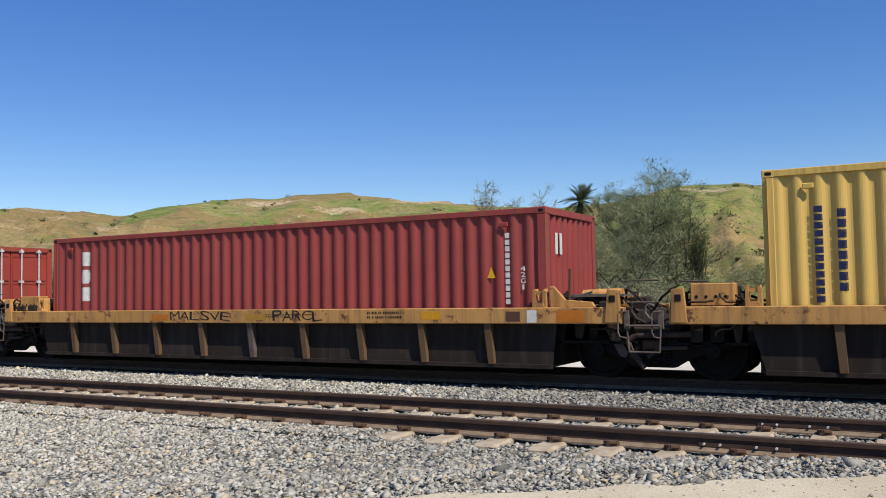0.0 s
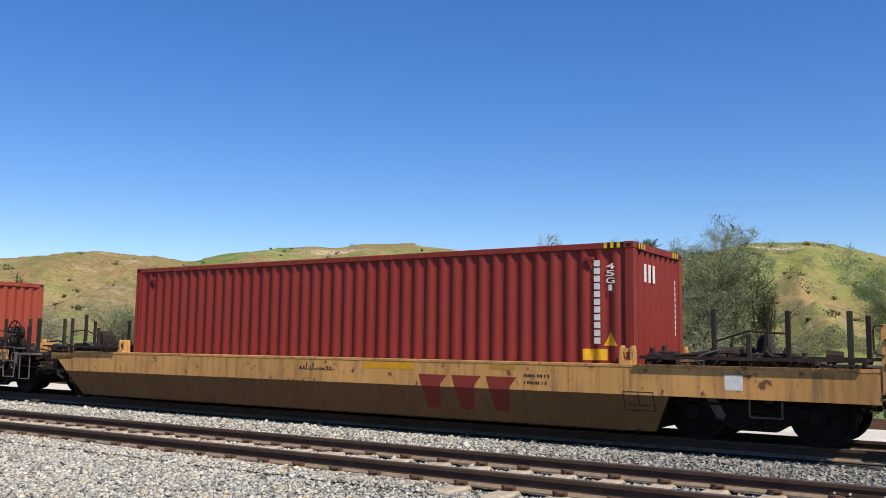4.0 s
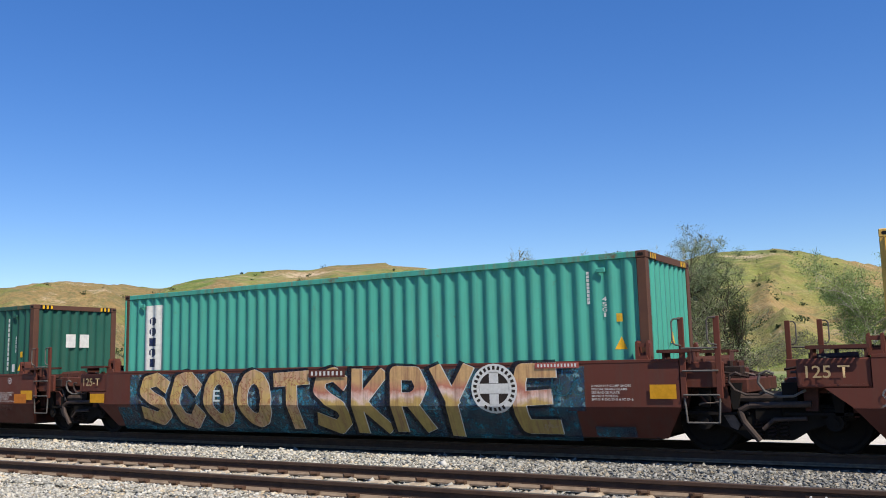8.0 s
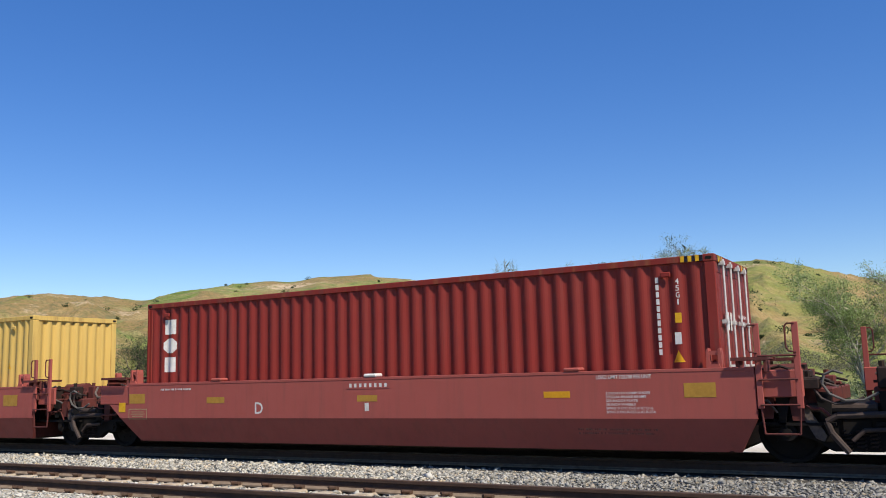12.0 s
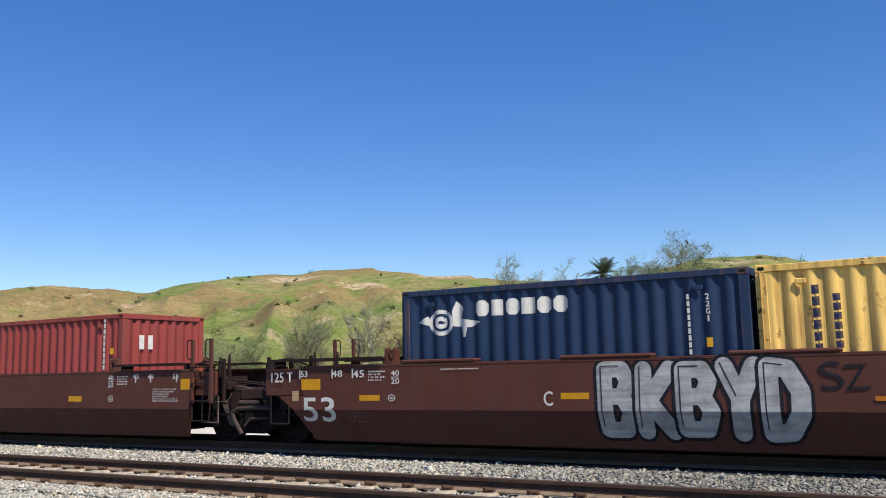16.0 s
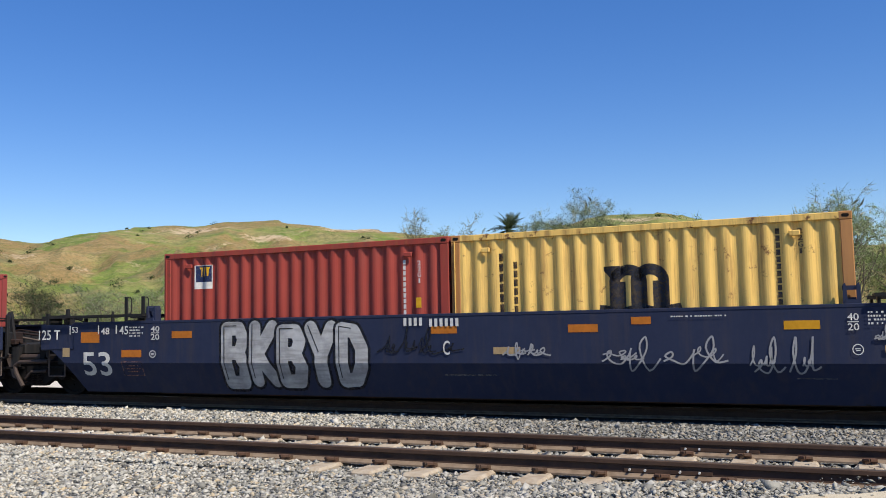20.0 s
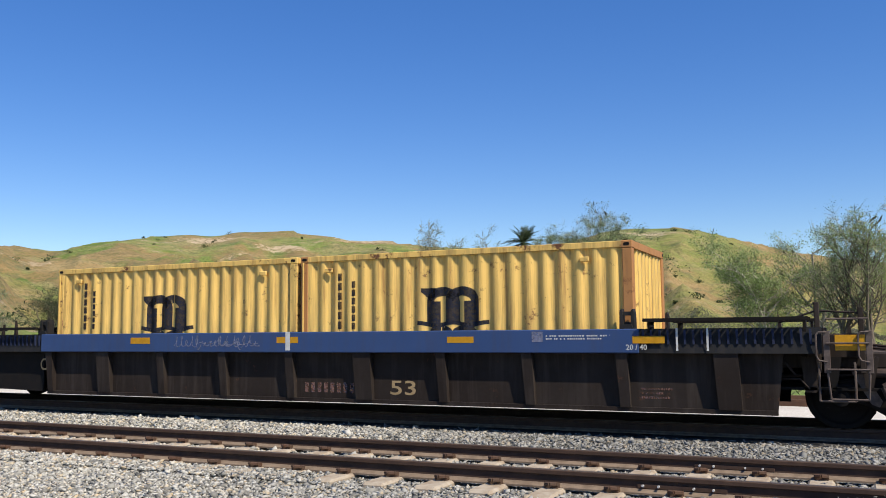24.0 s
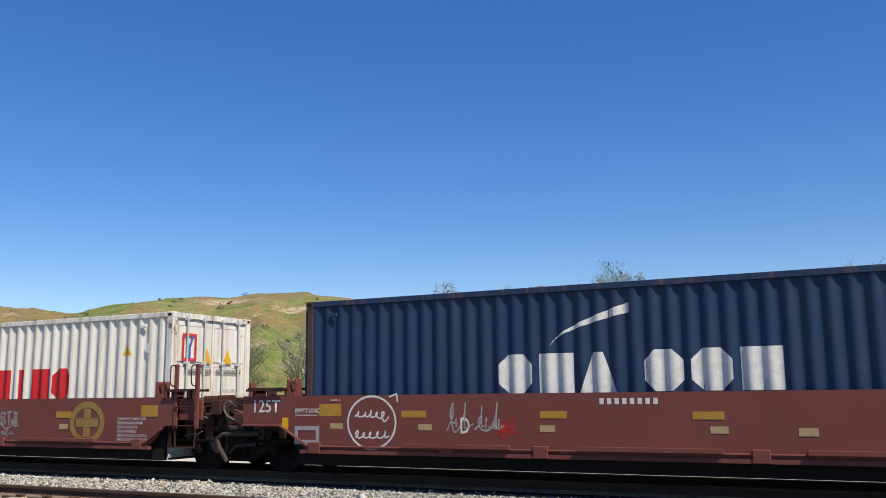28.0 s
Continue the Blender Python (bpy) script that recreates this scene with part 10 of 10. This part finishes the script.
def tree(az, dist, height, width, seed, leaf="grey", density=1.0, bark=None, label="", stems=3, leaf_size=0.13, cat="tree", name="tree", twigs=1.0, lean=0.0, bare=0.25, crown=0.6):
    """Limbs fork along their whole length, thin out to twigs, and carry loose clumps of leaves. bare: share of the height below the crown; crown: how far the leaves favour the top."""
    rng = np.random.default_rng(seed)
    rr = random.Random(seed)
    x0, y0 = hill_place(az, dist)
    t = tagged(new(name), label, cat, "trees beyond the tracks")
    t.location = (x0, y0, -0.62)
    segs, tips = [], []

    def grow(p, d, length, r, depth):
        n = (6, 5, 4, 3)[depth]
        q, step = p, length / n
        for i in range(n):
            d = (d + Vector((rr.gauss(0, 0.17), rr.gauss(0, 0.17), rr.gauss(0.05, 0.10)))).normalized()
            nq = q + d * step
            ra, rb = r * (1 - 0.62 * i / n), r * (1 - 0.62 * (i + 1) / n)
            segs.append((tuple(q), tuple(nq), ra, rb))
            q = nq
            if depth >= 2:
                tips.append((*q, *d))
            if depth < 3 and (depth > 0 or (i + 1) / n > bare):
                for k in range((rr.choice((1, 2, 2)), rr.choice((1, 1, 2)), rr.choice((0, 1, 1)))[depth]):
                    ang = rr.uniform(0, 6.28)
                    side = Vector((math.cos(ang), math.sin(ang), rr.uniform(-0.25, 0.45)))
                    grow(q, (d * 0.55 + side * rr.uniform(0.6, 1.0)).normalized(), length * rr.uniform(0.36, 0.56) * (1.1 - 0.35 * i / n), rb * 0.68, depth + 1)

    for st in range(stems):
        a = 6.28 * (st + rr.random()) / stems
        out = (0.12 + 0.5 * rr.random()) * width / height
        grow(Vector((rr.uniform(-0.2, 0.2), rr.uniform(-0.2, 0.2), 0)), Vector((math.cos(a) * out, math.sin(a) * out, 1)).normalized(), height * rr.uniform(0.62, 0.85), 0.022 * height ** 0.9 / (1 + 0.12 * stems), 0)
    # fit the crown to its height and spread, then lean it
    top = max(q[2] for _, q, _, _ in segs)
    wide = sorted(math.hypot(q[0], q[1]) for _, q, _, _ in segs)[int(len(segs) * 0.90)]
    sz, sx = height / top, min(1.7, max(0.4, width * 0.5 / wide))
    ca, sa = math.cos(radians(az)), -math.sin(radians(az))

    def fit(p):
        k = lean * p[2] * sz
        return (p[0] * sx + k * ca, p[1] * sx + k * sa, p[2] * sz)

    part("trunk", limbs("trunk", [(fit(p), fit(q), ra, rb) for p, q, ra, rb in segs]), bark or BARK, t)
    pts = np.array([fit(p[:3]) for p in tips])
    dirs = np.array([p[3:] for p in tips])
    size = max(0.4, height * width / 40)
    m = int(2100 * size * twigs)
    if m:
        k = rng.integers(0, len(pts), m)
        out = dirs[k] + rng.normal(size=(m, 3)) * 0.75 + (0, 0, 0.1)
        out /= np.linalg.norm(out, axis=1)[:, None]
        part("branchwork", slivers("branchwork", pts[k], out * rng.uniform(0.2, 0.8, m)[:, None] * (height / 9) ** 0.5, rng, 0.011), TWIG[leaf if leaf in ("dry", "dark") else "grey"], t)
    n = int(25000 * density * size)
    if n:
        # leaves gather in clumps, and whole branches stay thin
        weight = np.where(rng.uniform(0, 1, len(pts)) < 0.45, 1.0, 0.12) * (0.6 + crown * pts[:, 2] / height)
        k = rng.choice(len(pts), n, p=weight / weight.sum())
        ball = rng.normal(size=(n, 3)) * (0.16, 0.16, 0.13) * (height / 8) ** 0.5
        c = pts[k] + ball + dirs[k] * rng.uniform(0, 0.25, n)[:, None]
        part("crown", quads("crown", c, rng.uniform(0.5, 1.3, n) * leaf_size * 0.29, rng, LEAF[leaf], 2.2), LEAF[leaf], t)
    return t


def frond_mesh(length, el, droop, seed):
    """A feather palm frond: an arched midrib with narrow leaflets in two rows."""
    rr = random.Random(seed)
    bm = bmesh.new()
    p, n = Vector((0, 0, 0)), 22
    for k in range(n):
        d = Vector((math.cos(el), 0, math.sin(el)))
        q = p + d * (length / n)
        rod(bm, p, q, 0.035 * (1 - k / n) + 0.006, 3)
        reach = 0.55 * math.sin(math.pi * min(1.0, 0.15 + 0.85 * k / n)) + 0.08
        for sgn in (-1, 1) if k else ():
            tip = p + d * reach * 0.75 + Vector((0, sgn * reach * rr.uniform(0.7, 1.0), rr.uniform(-0.28, 0.05) * reach))
            bm.faces.new([bm.verts.new(w) for w in (p - d * 0.06, p + d * 0.06, tip)])
        p, el = q, el - droop / n
    return bm


def palm(az, dist, height, seed):
    x0, y0 = hill_place(az, dist)
    t = tagged(new("palm_tree"), "dark feathery palm above the scrub, with a skirt of dry fronds", "palm", "trees beyond the tracks")
    t.location = (x0, y0, -0.62)
    bm = bmesh.new()
    for i in range(8):
        rod(bm, (0, 0, i * height / 9), (0, 0, (i + 1) * height / 9), 0.42 - 0.012 * i, 9, 0.38 - 0.012 * i)
    part("trunk", bm, DARKBARK, t)
    rr = random.Random(seed)
    green = [mesh_of("frond", frond_mesh(rr.uniform(2.7, 3.2), 1.3 - 0.5 * k, 0.9, k)) for k in range(4)]
    old = [mesh_of("frond", frond_mesh(rr.uniform(2.9, 3.6), -0.30 - 0.32 * k, 0.35, 9 + k)) for k in range(3)]
    for i in range(96):
        dry = i > 42
        o = part("frond", (old if dry else green)[i % (3 if dry else 4)], LEAF["dry" if i > 84 else "brush" if dry else "palm"], t)
        o.location = (0, 0, height * 0.89 - (rr.uniform(0, 2.8) if dry else 0))
        o.rotation_euler = (rr.uniform(-0.3, 0.3), rr.uniform(-0.25, 0.25), rr.uniform(0, 6.28))
    return t


tree(-15.8, 58, 10.7, 7.2, 11, "grey", 0.9, DARKBARK, "tall grey-green willow with a ragged crown and dark limbs", 3, 0.15, twigs=1.2, crown=2.4)
tree(-14.0, 60, 10.2, 5.6, 12, "grey", 0.9, DARKBARK, "thin-leaved tall tree beside the willow", 2, 0.15, twigs=1.2, crown=2.4)
tree(-17.6, 64, 9.2, 5.2, 13, "grey", 0.8, DARKBARK, "ragged tree rising behind the scrub", 2, 0.15, crown=1.5)
tree(-12.6, 56, 7.2, 2.2, 14, "dark", 1.0, DARKBARK, "dark evergreen tree at the edge of the thicket", 3, 0.15, bare=0.05)
tree(-16.6, 52, 6.0, 6.5, 15, "grey", 0.5, DARKBARK, "spreading grey-green willow in the brush", 4, 0.14, twigs=1.3, bare=0.1)
tree(-19.6, 54, 6.9, 5.0, 16, "grey", 1.1, BARK, "grey-green scrub willow on dry ground", 5, 0.15, twigs=1.4, bare=0.1)
tree(-21.4, 47, 3.6, 5.5, 41, "grey", 0.9, BARK, "low grey thicket behind the dirt track", 6, 0.12, twigs=2.2, bare=0.0)
tree(-17.9, 46, 2.9, 6.0, 42, "dry", 0.5, BARK, "low leafless thicket under the willows", 6, 0.12, twigs=2.6, bare=0.0)
tree(-14.4, 47, 3.2, 5.5, 43, "grey", 0.6, BARK, "low grey-green undergrowth under the tall trees", 6, 0.13, twigs=2.0, bare=0.0)
palm(-19.8, 110, 14.9, 4)
tree(-23.9, 56, 9.0, 3.4, 17, "grey", 0.4, BARK, "nearly bare tree that leans over the scrub", 2, 0.11, twigs=0.9, lean=-0.24, bare=0.3)
tree(-22.3, 57, 8.9, 2.8, 18, "grey", 0.4, BARK, "nearly bare tree with a few buds", 2, 0.11, twigs=0.9)
tree(-23.8, 50, 5.0, 7.0, 19, "grey", 0.3, BARK, "thin grey-green scrub among dry weeds", 5, 0.11, twigs=1.8, bare=0.05)
tree(-4.4, 48, 7.0, 4.8, 20, "fresh", 1.2, PALE, "bright green tree with pale bare limbs", 3, 0.16, twigs=0.7)
tree(-2.1, 50, 7.6, 3.6, 21, "fresh", 0.6, PALE, "fresh green leafy tree below the hills", 2, 0.15, twigs=1.0)
tree(-0.7, 47, 7.7, 3.4, 22, "fresh", 0.45, BARK, "tall slender tree with grey stems and sparse leaves", 2, 0.13, twigs=1.0, lean=0.1)
tree(1.2, 46, 8.2, 3.8, 23, "fresh", 0.45, BARK, "tall slender tree with grey stems and sparse leaves", 3, 0.13, twigs=1.1)
tree(4.2, 48, 7.6, 4.6, 24, "fresh", 0.6, BARK, "fresh green leafy tree below the hills", 3, 0.15)
tree(-39.3, 60, 6.8, 3.8, 25, "grey", 0.5, None, "grey-green bushy willow below the hills", 5, twigs=1.3)
tree(-42.8, 66, 5.6, 4.4, 26, "fresh", 0.8, None, "round green willow bush below the hills", 5)
tree(-35.4, 58, 6.3, 2.6, 27, "dry", 0.15, None, "dead grey tree with bare limbs", 2, 0.06, twigs=1.5)
tree(-33.0, 62, 5.9, 3.4, 28, "dark", 0.7, None, "dark green bush at the hill's foot", 5)
tree(-30.8, 60, 4.2, 4.5, 29, "grey", 0.9, None, "low grey-green bush at the hill's foot", 5)
tree(-48.6, 66, 6.0, 4.4, 30, "dark", 0.9, None, "low dark-green bushes on dry ground", 5)
tree(-52.5, 70, 5.4, 6.0, 31, "grey", 0.8, None, "low grey-green scrub on dry ground", 6)
tree(-57.5, 72, 5.2, 6.5, 32, "dry", 0.8, None, "dry leafless scrub on stony ground", 6, 0.09)
tree(-45.6, 62, 5.0, 4.5, 33, "grey", 0.9, None, "low grey-green scrub on dry ground", 5)


def scrub():
    """Low brush and dry weeds along the foot of the hills, grass where the ground lies open, and a grey hedge on the bank behind."""
    rng = np.random.default_rng(77)
    n = 85000
    az = rng.uniform(-68, 14, n)
    r = np.maximum(rng.uniform(27, 92, n), 27.5 / np.cos(np.radians(az)) + rng.uniform(0, 9, n))
    top = 0.75 + 1.3 * np.array([noise.noise((a * 0.5, d * 0.09, 2.0)) for a, d in zip(az, r)])
    top = np.where((az > -12) & (az < -6.5), top * 0.3, top)
    z = -0.62 + np.maximum(0.12, top) * rng.uniform(0, 1, n) ** 1.4
    c = np.stack([r * np.sin(np.radians(az)), r * np.cos(np.radians(az)), z], 1)
    kind = rng.uniform(0, 1, n)
    for key, lo, hi in (("brush", 0, 0.55), ("dry", 0.55, 0.66), ("grey", 0.66, 0.80), ("dark", 0.80, 1.0)):
        k = (kind >= lo) & (kind < hi)
        me = quads("brush", c[k], rng.uniform(0.05, 0.15, k.sum()), rng, LEAF[key], 2.4)
        tagged(new("brush", me), "low tangled grey-green brush and dry weeds", "brush", "", "stuff")
    n = 22000
    az, r = rng.uniform(-15, 6, n), rng.uniform(134, 142, n)
    z = np.array([hill_height(a, d) for a, d in zip(az, r)]) + rng.uniform(0, 0.6, n)
    c = np.stack([r * np.sin(np.radians(az)), r * np.cos(np.radians(az)), z], 1)
    me = quads("brush", c, rng.uniform(0.06, 0.15, n), rng, LEAF["bank"], 2.6)
    tagged(new("brush", me), "grey leafless hedge on the bank at the hill's foot", "brush", "", "stuff")


scrub()


def shrubs():
    """Dark bushes dotted over the slopes, each a ragged clump."""
    rng = np.random.default_rng(9)
    n = 520
    az, k = rng.uniform(-70, 10, n), rng.uniform(0.12, 0.985, n)
    cs = []
    for a, q in zip(az, k):
        if noise.noise((a * 0.25, q * 6, 5.0)) < -0.05:
            continue
        r = 95 + q * (335 + 60 * math.sin(a * 0.12))
        x, y = hill_place(a, r)
        s = rng.lognormal(-0.15, 0.5)
        p = rng.normal(size=(70, 3)) * (s * 0.7, s * 0.7, s * 0.42)
        cs.append(p + np.array([x, y, hill_height(a, r) + s * 0.45]))
    c = np.concatenate(cs)
    me = quads("hill_shrubs", c, rng.uniform(0.2, 0.5, len(c)), rng, leaf_mat("chaparral_leaf", (0.035, 0.05, 0.02), (0.09, 0.11, 0.045)), 1.5)
    tagged(new("hill_shrubs", me), "dark chaparral bushes dotted over the slopes", "shrubs", "", "stuff")


shrubs()


# ---------------------------------------------------------------- things move
def motions():
    for ob, u, y, z in MOVING:
        walk(ob, [(t, pose(u - SPEED * t, y, z)) for t in (0.0, 14.0, 28.0)])
    # wheelsets turn while they roll by in view; 73 degrees a step
    for axle, u in SPIN:
        x, z = axle.location.x, axle.location.z
        step = radians(73) * 0.462 / SPEED
        t0, t1 = (u - 6) / SPEED, (u + 26) / SPEED
        rows = [(0.0, pose(x, 0, z))] if t0 > 0.02 else []
        t, a = max(0.0, t0), 0.0
        while t < min(28.0, t1):
            rows.append((t, pose(x, 0, z, 0, -a, 0)))
            t, a = t + step, a + 73
        if not rows or rows[-1][0] < 27.98:
            rows.append((28.0, pose(x, 0, z, 0, -(a - 73 if a else 0), 0)))
        walk(axle, rows)


motions()
